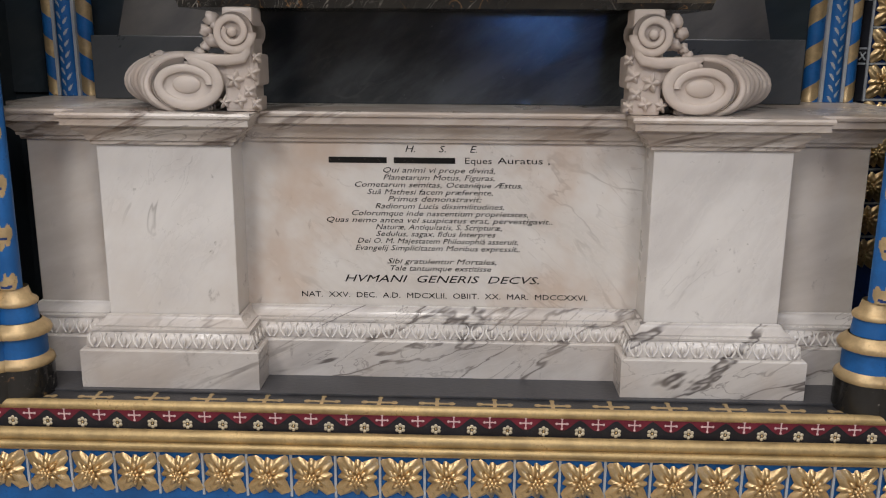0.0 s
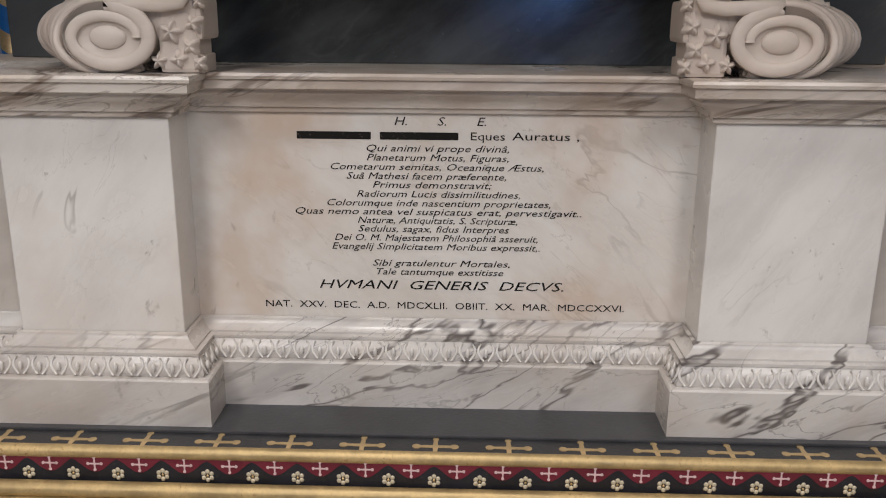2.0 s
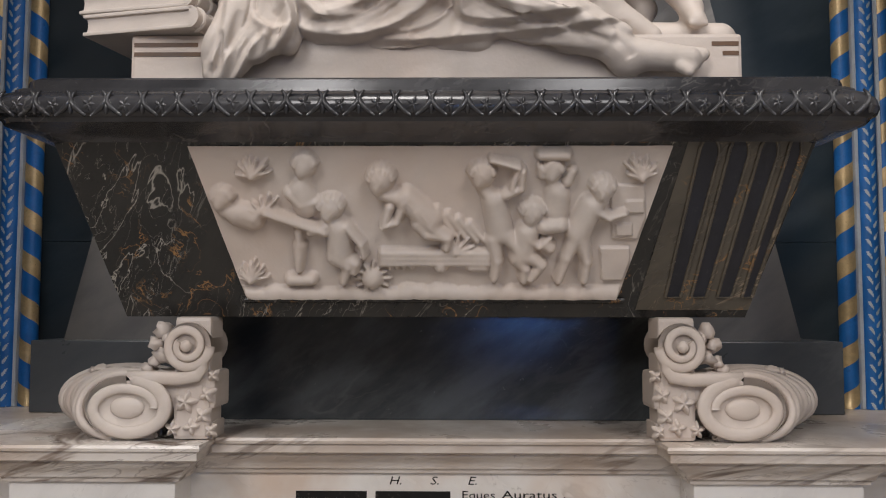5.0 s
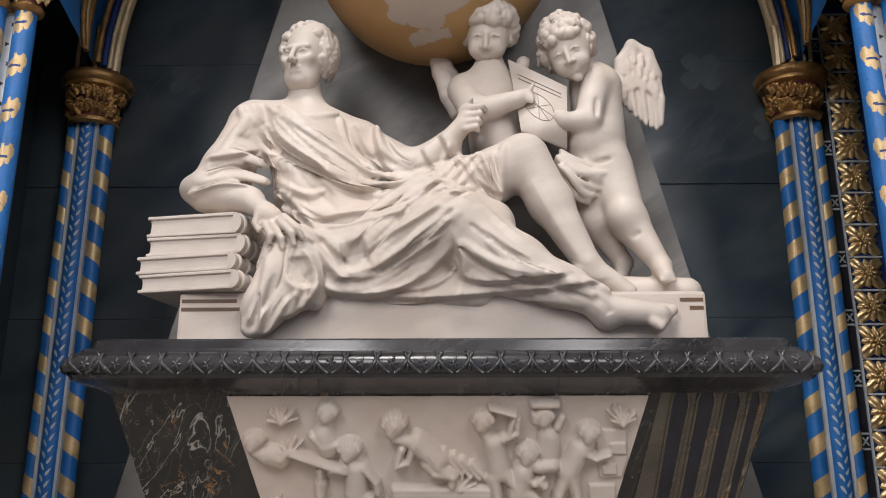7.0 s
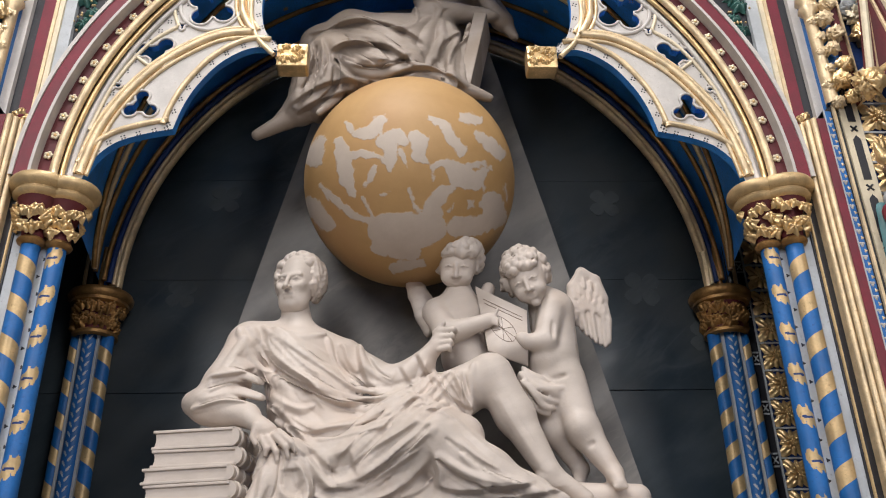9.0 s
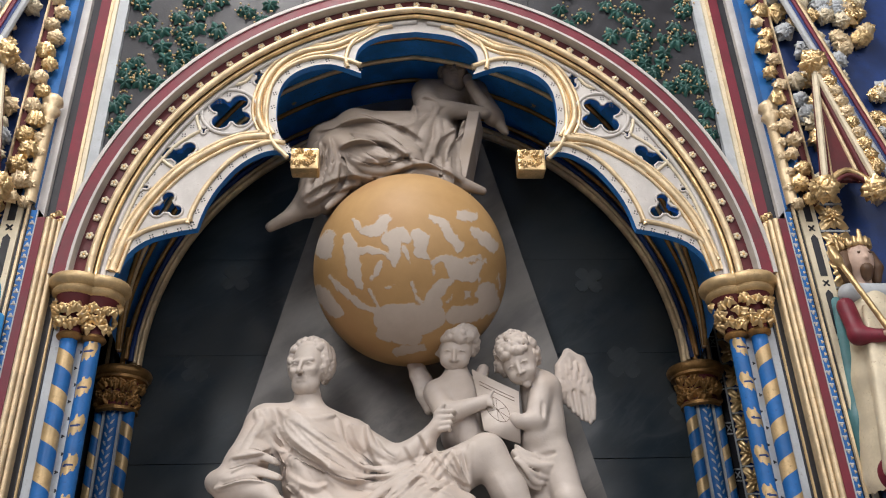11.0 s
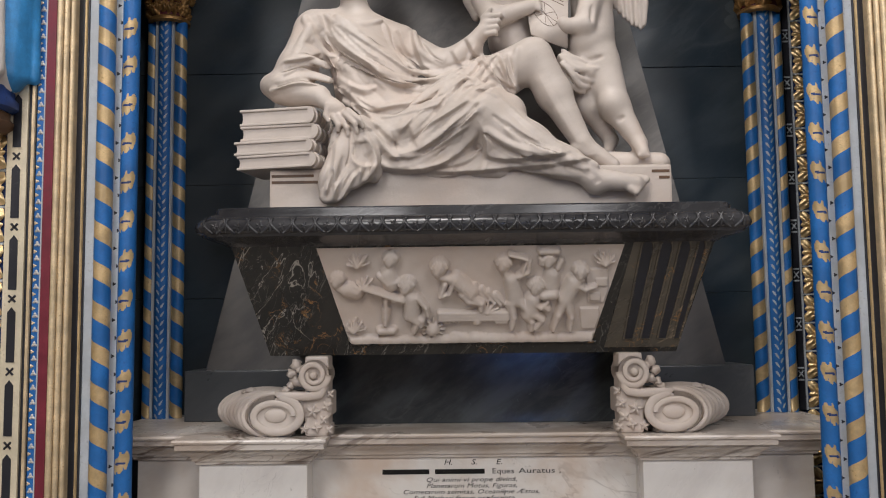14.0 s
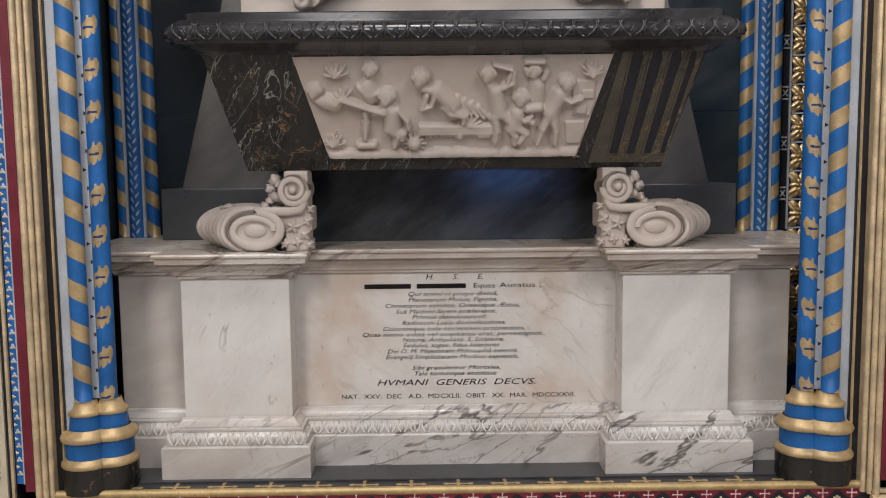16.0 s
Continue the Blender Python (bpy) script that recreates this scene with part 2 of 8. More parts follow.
class Geo:
    """Collects faces of one mesh."""

    def __init__(self):
        self.v, self.f, self.m, self.mats = [], [], [], []

    def slot(self, mat):
        if mat not in self.mats:
            self.mats.append(mat)
        return self.mats.index(mat)

    def add(self, verts, faces, mat):
        n, k = len(self.v), self.slot(mat)
        self.v += [tuple(v) for v in verts]
        self.f += [tuple(i + n for i in f) for f in faces]
        self.m += [k] * len(faces)
        return self

    def box(self, x0, x1, y0, y1, z0, z1, mat, bevel=0.0):
        b = min(bevel, (x1 - x0) / 3, (y1 - y0) / 3, (z1 - z0) / 3)
        if b <= 0:
            vs = [(x, y, z) for x in (x0, x1) for y in (y0, y1) for z in (z0, z1)]
            return self.add(vs, [(0, 1, 3, 2), (4, 6, 7, 5), (0, 4, 5, 1), (2, 3, 7, 6), (0, 2, 6, 4), (1, 5, 7, 3)], mat)
        bm = bmesh.new()
        bmesh.ops.create_cube(bm, size=1, matrix=Matrix.Translation(((x0 + x1) / 2, (y0 + y1) / 2, (z0 + z1) / 2)) @ Matrix.Diagonal((x1 - x0, y1 - y0, z1 - z0, 1)))
        bmesh.ops.bevel(bm, geom=bm.edges[:], offset=b, segments=2, affect="EDGES", profile=0.6)
        return self.bm(bm, mat)

    def bm(self, bm, mat):
        bm.verts.index_update()
        self.add([v.co[:] for v in bm.verts], [[v.index for v in f.verts] for f in bm.faces], mat)
        bm.free()
        return self

    def plate(self, loops, y0, y1, mat, side=None, m=None):
        """A plate of outline loops[0] with holes loops[1:], (x, z) each, from y0 (front) to y1."""
        flat = [p for loop in loops for p in loop]
        tris = tessellate_polygon([[Vector((x, z, 0)) for x, z in loop] for loop in loops])
        n = len(flat)
        vs = [Vector((x, y0, z)) for x, z in flat] + [Vector((x, y1, z)) for x, z in flat]
        if m is not None:
            vs = [m @ v for v in vs]
        fs = [tuple(t) for t in tris] + [tuple(i + n for i in reversed(t)) for t in tris]
        self.add(vs, fs, mat)
        k, sides = 0, []
        for loop in loops:
            c = len(loop)
            sides += [(k + i, k + (i + 1) % c, k + (i + 1) % c + n, k + i + n) for i in range(c)]
            k += c
        return self.add(vs, sides, side or mat)

    def lathe(self, profile, centre, mat, n=24, arc=(0.0, 2 * math.pi)):
        """profile: (radius, z) upwards round the vertical through centre (x, y)."""
        full = arc[1] - arc[0] > 6.28
        cols = n if full else n + 1
        vs = [(centre[0] + r * math.cos(arc[0] + (arc[1] - arc[0]) * j / n), centre[1] + r * math.sin(arc[0] + (arc[1] - arc[0]) * j / n), z) for r, z in profile for j in range(cols)]
        fs = [(i * cols + j, i * cols + (j + 1) % cols, (i + 1) * cols + (j + 1) % cols, (i + 1) * cols + j) for i in range(len(profile) - 1) for j in range(n)]
        return self.add(vs, fs, mat)

    def tube(self, pts, r, mat, n=8, closed=False, flat=1.0):
        """A round bar along pts; r a number or one for each point."""
        pts = [Vector(p) for p in pts]
        c = len(pts)
        rs = r if isinstance(r, (list, tuple)) else [r] * c
        vs, up = [], Vector((0, -1, 0))
        for i, p in enumerate(pts):
            a = pts[(i - 1) % c] if closed or i else p
            b = pts[(i + 1) % c] if closed or i < c - 1 else p
            d = (b - a).normalized()
            side = d.cross(up)
            side = side.normalized() if side.length > 0.05 else d.cross(Vector((1, 0, 0))).normalized()
            top = side.cross(d).normalized()
            for j in range(n):
                w = 2 * math.pi * j / n
                vs.append(p + side * (rs[i] * math.cos(w)) + top * (rs[i] * flat * math.sin(w)))
        fs = [(i * n + j, i * n + (j + 1) % n, ((i + 1) % c) * n + (j + 1) % n, ((i + 1) % c) * n + j) for i in range(c if closed else c - 1) for j in range(n)]
        if not closed:
            fs += [tuple(range(n)), tuple((c - 1) * n + j for j in reversed(range(n)))]
        return self.add(vs, fs, mat)

    def ball(self, centre, radii, mat, n=10, rough=0.0, seed=0):
        rows = max(5, n // 2 + 1)
        vs, fs = [], []
        for i in range(rows + 1):
            a = math.pi * i / rows
            for j in range(n):
                b = 2 * math.pi * j / n
                d = Vector((math.sin(a) * math.cos(b), math.sin(a) * math.sin(b), math.cos(a)))
                k = 1 + rough * noise.noise(d * 2.3 + Vector((seed * 7.1, seed * 3.3, 0)))
                vs.append((centre[0] + radii[0] * d.x * k, centre[1] + radii[1] * d.y * k, centre[2] + radii[2] * d.z * k))
        fs = [(i * n + j, (i + 1) * n + j, (i + 1) * n + (j + 1) % n, i * n + (j + 1) % n) for i in range(rows) for j in range(n)]
        return self.add(vs, fs, mat)

    def leaf(self, m, size, mat, lobes=5, curl=0.5, depth=0.35):
        """A lobed, cupped leaf or flower in the local plane z = 0 of m."""
        n, rings = 4 * lobes, 4
        vs, fs = [m @ Vector((0, 0, size * depth * 0.6))], []
        for i in range(1, rings + 1):
            t = i / rings
            for j in range(n):
                a = 2 * math.pi * j / n
                r = size * t * (0.74 + 0.26 * t * math.cos(lobes * a))
                h = size * depth * (math.sin(math.pi * min(1, t * 1.1)) * (0.7 + 0.3 * math.cos(lobes * a)) - curl * t * t)
                vs.append(m @ Vector((r * math.cos(a), r * math.sin(a), h)))
        fs += [(0, 1 + j, 1 + (j + 1) % n) for j in range(n)]
        fs += [(1 + i * n + j, 1 + (i + 1) * n + j, 1 + (i + 1) * n + (j + 1) % n, 1 + i * n + (j + 1) % n) for i in range(rings - 1) for j in range(n)]
        return self.add(vs, fs, mat)

    def done(self, name, parent=None, label="", smooth=False):
        return link(name, mesh_of(name, self.v, self.f, self.mats, smooth, self.m), parent, label)


def thing(name, label, category, group="", kind=""):
    return tagged(new(name), label, category, group, kind)


def smooth_by_angle(ob, degrees=40):
    me = ob.data
    bm = bmesh.new()
    bm.from_mesh(me)
    bmesh.ops.remove_doubles(bm, verts=bm.verts[:], dist=0.0002)
    bmesh.ops.recalc_face_normals(bm, faces=bm.faces[:])
    for e in bm.edges:
        e.smooth = len(e.link_faces) == 2 and e.calc_face_angle(0) < radians(degrees)
    for f in bm.faces:
        f.smooth = True
    bm.to_mesh(me)
    bm.free()
    return ob


def arc_points(cx, cz, r, a0, a1, n):
    return [(cx + r * math.cos(radians(a0 + (a1 - a0) * i / n)), cz + r * math.sin(radians(a0 + (a1 - a0) * i / n))) for i in range(n + 1)]


ARCH_X, ARCH_Z = 0.17, 3.70


def arch(r, n=40, z0=None):
    """The pointed arch of radius r, from the left springing over the point to the right one: (x, z)."""
    top = math.degrees(math.acos(-ARCH_X / r))
    low = 180.0 if z0 is None else 180 - math.degrees(math.asin((z0 - ARCH_Z) / r))
    left = arc_points(ARCH_X, ARCH_Z, r, low, top, n)
    return left + [(-x, z) for x, z in reversed(left[:-1])]


def arch_band(g, r0, r1, y0, y1, mat, n=40, z0=3.72):
    """A curved strip between two arches, front at y0, back at y1."""
    a, b = arch(r0, n, z0), arch(r1, n, z0)
    c = len(a)
    vs = [(x, y, z) for line, y in ((a, y0), (b, y0), (b, y1), (a, y1)) for x, z in line]
    fs = [(k * c + i, k * c + i + 1, ((k + 1) % 4) * c + i + 1, ((k + 1) % 4) * c + i) for k in range(4) for i in range(c - 1)]
    return g.add(vs, fs, mat)


# ---- the nave that closes the place ----
g = Geo().box(-9, 9, -9.2, 3.2, -0.2, 0.0, "floor")
tagged(g.done("floor"), "worn pale stone nave floor before the monument", "floor", kind="structure")
g = Geo().box(-9, 9, -9.2, 3.2, 12.0, 12.2, "stone")
tagged(g.done("ceiling"), "pale stone vault far above the monument", "ceiling", kind="structure")
wins = [[(sx * 3.6 - 1.3, 4.8), (sx * 3.6 + 1.3, 4.8), (sx * 3.6 + 1.3, 9.6), (sx * 3.6 - 1.3, 9.6)] for sx in (-1, 1)]
g = Geo().plate([[(-9, 0), (9, 0), (9, 12), (-9, 12)]] + wins, -9.3, -9.0, "stone")
tagged(g.done("wall_south"), "pale stone nave wall with two tall windows", "wall", kind="structure")
for s, name in ((-1, "wall_west"), (1, "wall_east")):
    g = Geo().box(min(s * 9, s * 9.3), max(s * 9, s * 9.3), -9.2, 3.2, 0, 12, "stone")
    tagged(g.done(name), "plain pale stone nave wall", "wall", kind="structure")
g = Geo().box(-9, 9, 3.0, 3.2, 0, 12, "stone")
tagged(g.done("wall_north"), "plain stone wall behind the screen", "wall", kind="structure")

# ---- the niche: back wall, obelisk, vault ----
niche = thing("wall_niche", "dark slate back wall of the arched niche", "wall", kind="structure")
zs = [1.42, 2.02, 2.62, 3.22, 3.82, 4.42, 5.9]
xs = [[-1.88, -0.3, 1.88], [-1.88, 0.2, 1.88]]
for i in range(len(zs) - 1):
    row = xs[i % 2]
    for a, b in zip(row[:-1], row[1:]):
        Geo().box(a + 0.001, b - 0.001, 0.82 + 0.002 * ((i * 7) % 3), 0.92, zs[i] + 0.001, zs[i + 1] - 0.001, "slate", 0.0015).done("slab", niche)
for s in (-1, 1):
    Geo().box(min(s * 1.88, s * 2.0), max(s * 1.88, s * 2.0), -0.14, 0.94, 0.3, 5.9, "slate").done("side_slab", niche)
Geo().box(-1.88, 1.88, 0.84, 0.92, 0.3, 1.42, "slate").done("lower_slab", niche)


def wall_flower(x, z, r, turn):
    """A four-lobed flower of paler slate on the back wall."""
    pts = []
    for k in range(72):
        a = 2 * math.pi * k / 72
        q = r * (0.40 + 0.60 * abs(math.cos(2 * (a - turn))) ** 0.8) * (1 - 0.10 * abs(math.cos(2 * (a - turn))) ** 12)
        pts.append((x + q * math.cos(a), z + q * math.sin(a)))
    Geo().plate([pts], 0.8185, 0.826, "slatepale").done("flower", niche, "four-lobed flower of paler slate")


for fx, fz, fr_ in ((1.175, 3.765, 0.115), (1.03, 4.28, 0.10), (1.47, 3.50, 0.10), (-1.03, 4.30, 0.10), (-1.20, 3.74, 0.09)):
    wall_flower(fx, fz, fr_, 0.7)

ob = thing("obelisk", "tall grey marble obelisk against dark slate", "obelisk")
Geo().plate([[(-1.287, 1.66), (1.231, 1.66), (0.289, 5.56), (-0.310, 5.56)]], 0.53, 0.818, "grey").done("shaft", ob)
Geo().box(-1.372, 1.345, 0.47, 0.818, 1.42, 1.66, "greydark", 0.004).done("step", ob)
Geo().box(-0.72, 0.72, 0.30, 0.458, 1.42, 1.76, "recess", 0.004).done("block", ob, "dark polished recess stone")

vault = thing("vault", "bright blue vault of the niche with gilt ribs and stars", "vault", kind="structure")
Y_F, Y_B, R_F, R_B = -0.22, 0.80, 1.585, 1.745


def on_vault(x_side, i, y, lift=0.0, n=40):
    """The point of the vault at step i of its curve (0 springing, n crown) and depth y."""
    r = R_F + (R_B - R_F) * (y - Y_F) / (Y_B - Y_F) - lift
    top = math.degrees(math.acos(-ARCH_X / r))
    a = radians(180 + (top - 180) * i / n)
    return Vector((-x_side * (ARCH_X + r * math.cos(a)), y, ARCH_Z + r * math.sin(a)))


g = Geo()
ny = 10
rows = [[(x, Y_F + (Y_B - Y_F) * j / ny, z) for x, z in arch(R_F + (R_B - R_F) * j / ny, 30, 3.72)] for j in range(ny + 1)]
c = len(rows[0])
g.add([p for r in rows for p in r], [(j * c + i, j * c + i + 1, (j + 1) * c + i + 1, (j + 1) * c + i) for j in range(ny) for i in range(c - 1)], "webblue")
smooth_by_angle(g.done("web", vault))
# the wall rib: three gilt rolls with a dark hollow
for y, lift, rad, mat in ((0.66, 0.085, 0.024, "goldpale"), (0.622, 0.072, 0.014, "goldpale"), (0.705, 0.075, 0.016, "goldpale"), (0.595, 0.055, 0.014, "bluedark"), (0.56, 0.035, 0.014, "golddark")):
    for s in (-1, 1):
        smooth_by_angle(Geo().tube([on_vault(s, i, y, lift) for i in range(41)], rad, mat).done("rib", vault), 50)
# ribs that spread from the capitals over the web
for s in (-1, 1):
    for y1, pale in ((0.30, False), (0.06, True), (-0.14, False)):
        for dy, rad, mat in ((0.0, 0.013, "goldpale" if pale else "golddark"), (0.018, 0.006, "bluedark")):
            pts = [on_vault(s, i, 0.48 + (y1 - 0.48) * min(1, 0.10 + 1.25 * (i / 40) ** 0.8) + dy, 0.012) for i in range(41)]
            smooth_by_angle(Geo().tube(pts, rad, mat).done("rib", vault), 50)
    # pale stencilled band beside the first rib
    g = Geo()
    for i in range(0, 18):
        a, b = [on_vault(s, k, 0.48 + (-0.06 - 0.48) * min(1, 0.10 + 1.25 * (k / 40) ** 0.8), 0.004) for k in (i, i + 1)]
        g.add([a + Vector((0, -0.022, 0)), a + Vector((0, 0.022, 0)), b + Vector((0, 0.022, 0)), b + Vector((0, -0.022, 0))], [(0, 1, 2, 3)], "palegrey")
    g.done("stencilled_band", vault)
    for i, y in ((9, 0.34), (15, 0.26), (22, 0.36), (28, 0.24), (18, 0.08), (26, 0.02)):
        p = on_vault(s, i, y, 0.004)
        e1 = (on_vault(s, i + 1, y, 0.004) - p).normalized()
        g = Geo()
        g.add([p] + [p + (e1 * math.cos(w) + Vector((0, 1, 0)) * math.sin(w)) * (0.020 if k % 2 == 0 else 0.008) for k in range(16) for w in (math.pi * k / 8,)], [(0, 1 + k, 1 + (k + 1) % 16) for k in range(16)], "goldpaint")
        g.done("star", vault, "small gilt star")
Geo().ball((-0.03, 0.12, 5.50), (0.11, 0.08, 0.06), "gold", 18, 0.6).done("boss", vault, "gilt foliate boss")

# ---- pedestal ----
ped = thing("pedestal", "veined white marble pedestal with an inscribed panel", "pedestal")
PX, WX, PY = 0.678, 1.42, -0.14
PO = 1.118


def ped_plan(o):
    half = [(-WX - o, 0.30), (-WX - o, 0 - o), (-PO - o, 0 - o), (-PO - o, PY - o), (-PX + o, PY - o), (-PX + o, 0 - o)]
    return half + [(-x, y) for x, y in reversed(half)]


def ped_loft(profile, mat, top=False):
    g = Geo()
    rows = [ped_plan(o) for o, _ in profile]
    c = len(rows[0])
    vs = [(x, y, z) for row, (_, z) in zip(rows, profile) for x, y in row]
    fs = [(i * c + j, i * c + j + 1, (i + 1) * c + j + 1, (i + 1) * c + j) for i in range(len(profile) - 1) for j in range(c - 1)]
    g.add(vs, fs, mat)
    if top:
        last = [(x, y) for x, y in rows[-1]]
        z = profile[-1][1]
        tris = tessellate_polygon([[Vector((x, y, 0)) for x, y in last]])
        g.add([(x, y, z) for x, y in last], [tuple(t) for t in tris], mat)
    return g


panel = Geo().box(-PX, PX, 0.0, 0.28, 0.60, 1.36, "panel").done("panel", ped, "cream marble panel with cut black lettering")
for s in (-1, 1):
    a, b = sorted((s * PX, s * PO))
    Geo().box(a, b, PY, 0.27, 0.60, 1.36, "pilaster", 0.004).done("pilaster", ped)
    a, b = sorted((s * PO, s * WX))
    Geo().box(a + 0.001, b - 0.001, 0.0, 0.26, 0.60, 1.36, "wing", 0.004).done("side_panel", ped, "stained side panel of greyer marble")
base = ped_loft([(0.08, 0.505), (0.08, 0.632), (0.076, 0.637), (0.060, 0.638), (0.064, 0.650), (0.058, 0.672), (0.045, 0.690), (0.048, 0.692), (0.048, 0.700), (0.036, 0.703), (0.036, 0.709), (0.022, 0.718), (0.012, 0.730), (0.010, 0.738), (0.002, 0.742)], "veined")
smooth_by_angle(base.done("base_moulding", ped, "heavily veined marble base with a carved band"), 35)
corn = ped_loft([(0.002, 1.312), (0.012, 1.314), (0.014, 1.326), (0.022, 1.328), (0.024, 1.340), (0.034, 1.352), (0.052, 1.362), (0.055, 1.366), (0.055, 1.374), (0.072, 1.376), (0.078, 1.380), (0.078, 1.402), (0.086, 1.404), (0.088, 1.412), (0.085, 1.4195), (0.082, 1.42)], "cornice", True)
smooth_by_angle(corn.done("cornice", ped, "moulded marble cornice with dark veins"), 35)

Geo().box(-1.64, 1.64, 0.301, 0.818, 1.36, 1.4185, "cornice").done("top_slab", ped, "veined marble slab behind the cornice")

# carved leaves along the base: each a pair of bowed ribs round a dart
def carve_run(g, p, q, out):
    p, q, out = Vector(p), Vector(q), Vector(out)
    length = (q - p).length
    n = max(1, round(length / 0.051))
    d = (q - p) / n
    w = d.length
    e = d.normalized()
    for i in range(n):
        c = p + d * (i + 0.5)
        for k in (-1, 1):
            pts = []
            for t in np.linspace(0, 1, 7):
                a = math.pi * t
                pts.append(c + e * (k * w * (0.12 + 0.30 * math.sin(a * 0.85))) + Vector((0, 0, 0.642 + 0.046 * t)) + out * (0.005 - 0.014 * t))
            g.tube(pts, [0.0025, 0.0035, 0.0042, 0.0042, 0.0035, 0.003, 0.002], "pilaster", 6)
        g.ball(c + Vector((0, 0, 0.664)) + out * 0.004, (0.006, 0.006, 0.014), "pilaster", 6)


g = Geo()
o = 0.062
pl = ped_plan(o)
for i in range(1, len(pl) - 2):
    a, b = Vector((*pl[i], 0)), Vector((*pl[i + 1], 0))
    d = (b - a).normalized()
    carve_run(g, a + d * 0.004, b - d * 0.004, Vector((d.y, -d.x, 0)))
tagged(g.done("carved_band", ped, smooth=True), kind="stuff")


def lettering(text, x0, x1, z, h, slant, parent, y=-0.0005, mat="ink", name="inscription_line"):
    cu = bpy.data.curves.new("line", "FONT")
    cu.body, cu.size, cu.shear, cu.extrude, cu.resolution_u = text, 1.0, slant, 0.01, 2
    cu.offset = 0.0
    tmp = new("line", cu)
    me = bpy.data.meshes.new_from_object(tmp.evaluated_get(bpy.context.evaluated_depsgraph_get()))
    bpy.data.objects.remove(tmp)
    co = np.array([v.co[:] for v in me.vertices])
    lo, hi = co[:, 0].min(), co[:, 0].max()
    sx, sz = (x1 - x0) / (hi - lo), h / 0.69
    for v, p in zip(me.vertices, co):
        v.co = (x0 + (p[0] - lo) * sx, y + (0.0006 if p[2] < 0 else -0.0006), z + p[1] * sz)
    V = [v.co[:] for v in me.vertices]
    F = [tuple(p.vertices) for p in me.polygons]
    return tagged(link(name, mesh_of(name, V, F, mat), parent), kind="stuff")


LINES = [
    ("H.       S.       E.", -0.125, 0.117, 1.281, 0.022, 0.25),
    ("Eques", 0.077, 0.167, 1.243, 0.021, 0.0), ("Auratus ,", 0.186, 0.362, 1.244, 0.021, 0.0),
    ("Qui animi vi prope divin\u00e2,", -0.2, 0.179, 1.211, 0.018, 0.28),
    ("Planetarum Motus, Figuras,", -0.2, 0.178, 1.186, 0.018, 0.28),
    ("Cometarum semitas, Oceanique \u00c6stus,", -0.297, 0.272, 1.161, 0.018, 0.28),
    ("Su\u00e2 Mathesi facem pr\u00e6ferente,", -0.255, 0.173, 1.136, 0.018, 0.28),
    ("Primus demonstravit;", -0.185, 0.135, 1.112, 0.018, 0.28),
    ("Radiorum Lucis dissimilitudines,", -0.228, 0.212, 1.087, 0.018, 0.28),
    ("Colorumque inde nascentium proprietates,", -0.309, 0.294, 1.062, 0.018, 0.28),
    ("Quas nemo antea vel suspicatus erat, pervestigavit..", -0.396, 0.378, 1.038, 0.018, 0.28),
    ("Natur\u00e6, Antiquitatis, S. Scriptur\u00e6,", -0.227, 0.206, 1.014, 0.018, 0.28),
    ("Sedulus, sagax, fidus Interpres", -0.226, 0.185, 0.99, 0.018, 0.28),
    ("Dei O. M. Majestatem Philosophi\u00e2 asseruit,", -0.291, 0.263, 0.965, 0.018, 0.28),
    ("Evangelij Simplicitatem Moribus expressit,.", -0.299, 0.27, 0.94, 0.018, 0.28),
    ("Sibi gratulentur Mortales,", -0.188, 0.189, 0.893, 0.018, 0.28),
    ("Tale tantumque exstitisse", -0.177, 0.172, 0.868, 0.018, 0.28),
    ("HVMANI  GENERIS  DECVS.", -0.337, 0.339, 0.826, 0.025, 0.28),
    ("NAT.  XXV.  DEC.  A.D.  MDCXLII.  OBIIT.  XX.  MAR.  MDCCXXVI.", -0.49, 0.509, 0.769, 0.019, 0.0),
]
for t, x0, x1, z, h, sl in LINES:
    lettering(t, x0, x1, z, h, sl, panel)
for x0, x1 in ((-0.385, -0.188), (-0.164, 0.044)):
    Geo().box(x0, x1, -0.0012, 0.0, 1.2425, 1.2625, "ink").done("inscription_bar", panel)

# ---- ledge and painted base below the pedestal ----
ledge = thing("ledge", "black ledge with gold crosses over painted gilt bands", "ledge", kind="structure")
Geo().box(-1.62, 1.62, -0.325, 0.8, 0.36, 0.497, "ledge").done("slab", ledge)
Geo().box(-1.42, 1.42, -0.242, 0.5, 0.497, 0.505, "ledgegrey", 0.002).done("step", ledge)


def cross_outline(w, h, arm):
    pts = []
    for a, L in ((0, w), (90, h), (180, w), (270, h)):
        c, s_ = math.cos(radians(a)), math.sin(radians(a))
        t = arm * 0.36
        loc = [(t * 1.0, -t), (L * 0.64, -t * 0.8)] + [(L * 0.81 + L * 0.19 * math.cos(b), L * 0.19 * math.sin(b)) for b in np.linspace(-2.6, 2.6, 9)] + [(L * 0.64, t * 0.8)]
        pts += [(x * c - y * s_, x * s_ + y * c) for x, y in loc]
    return pts


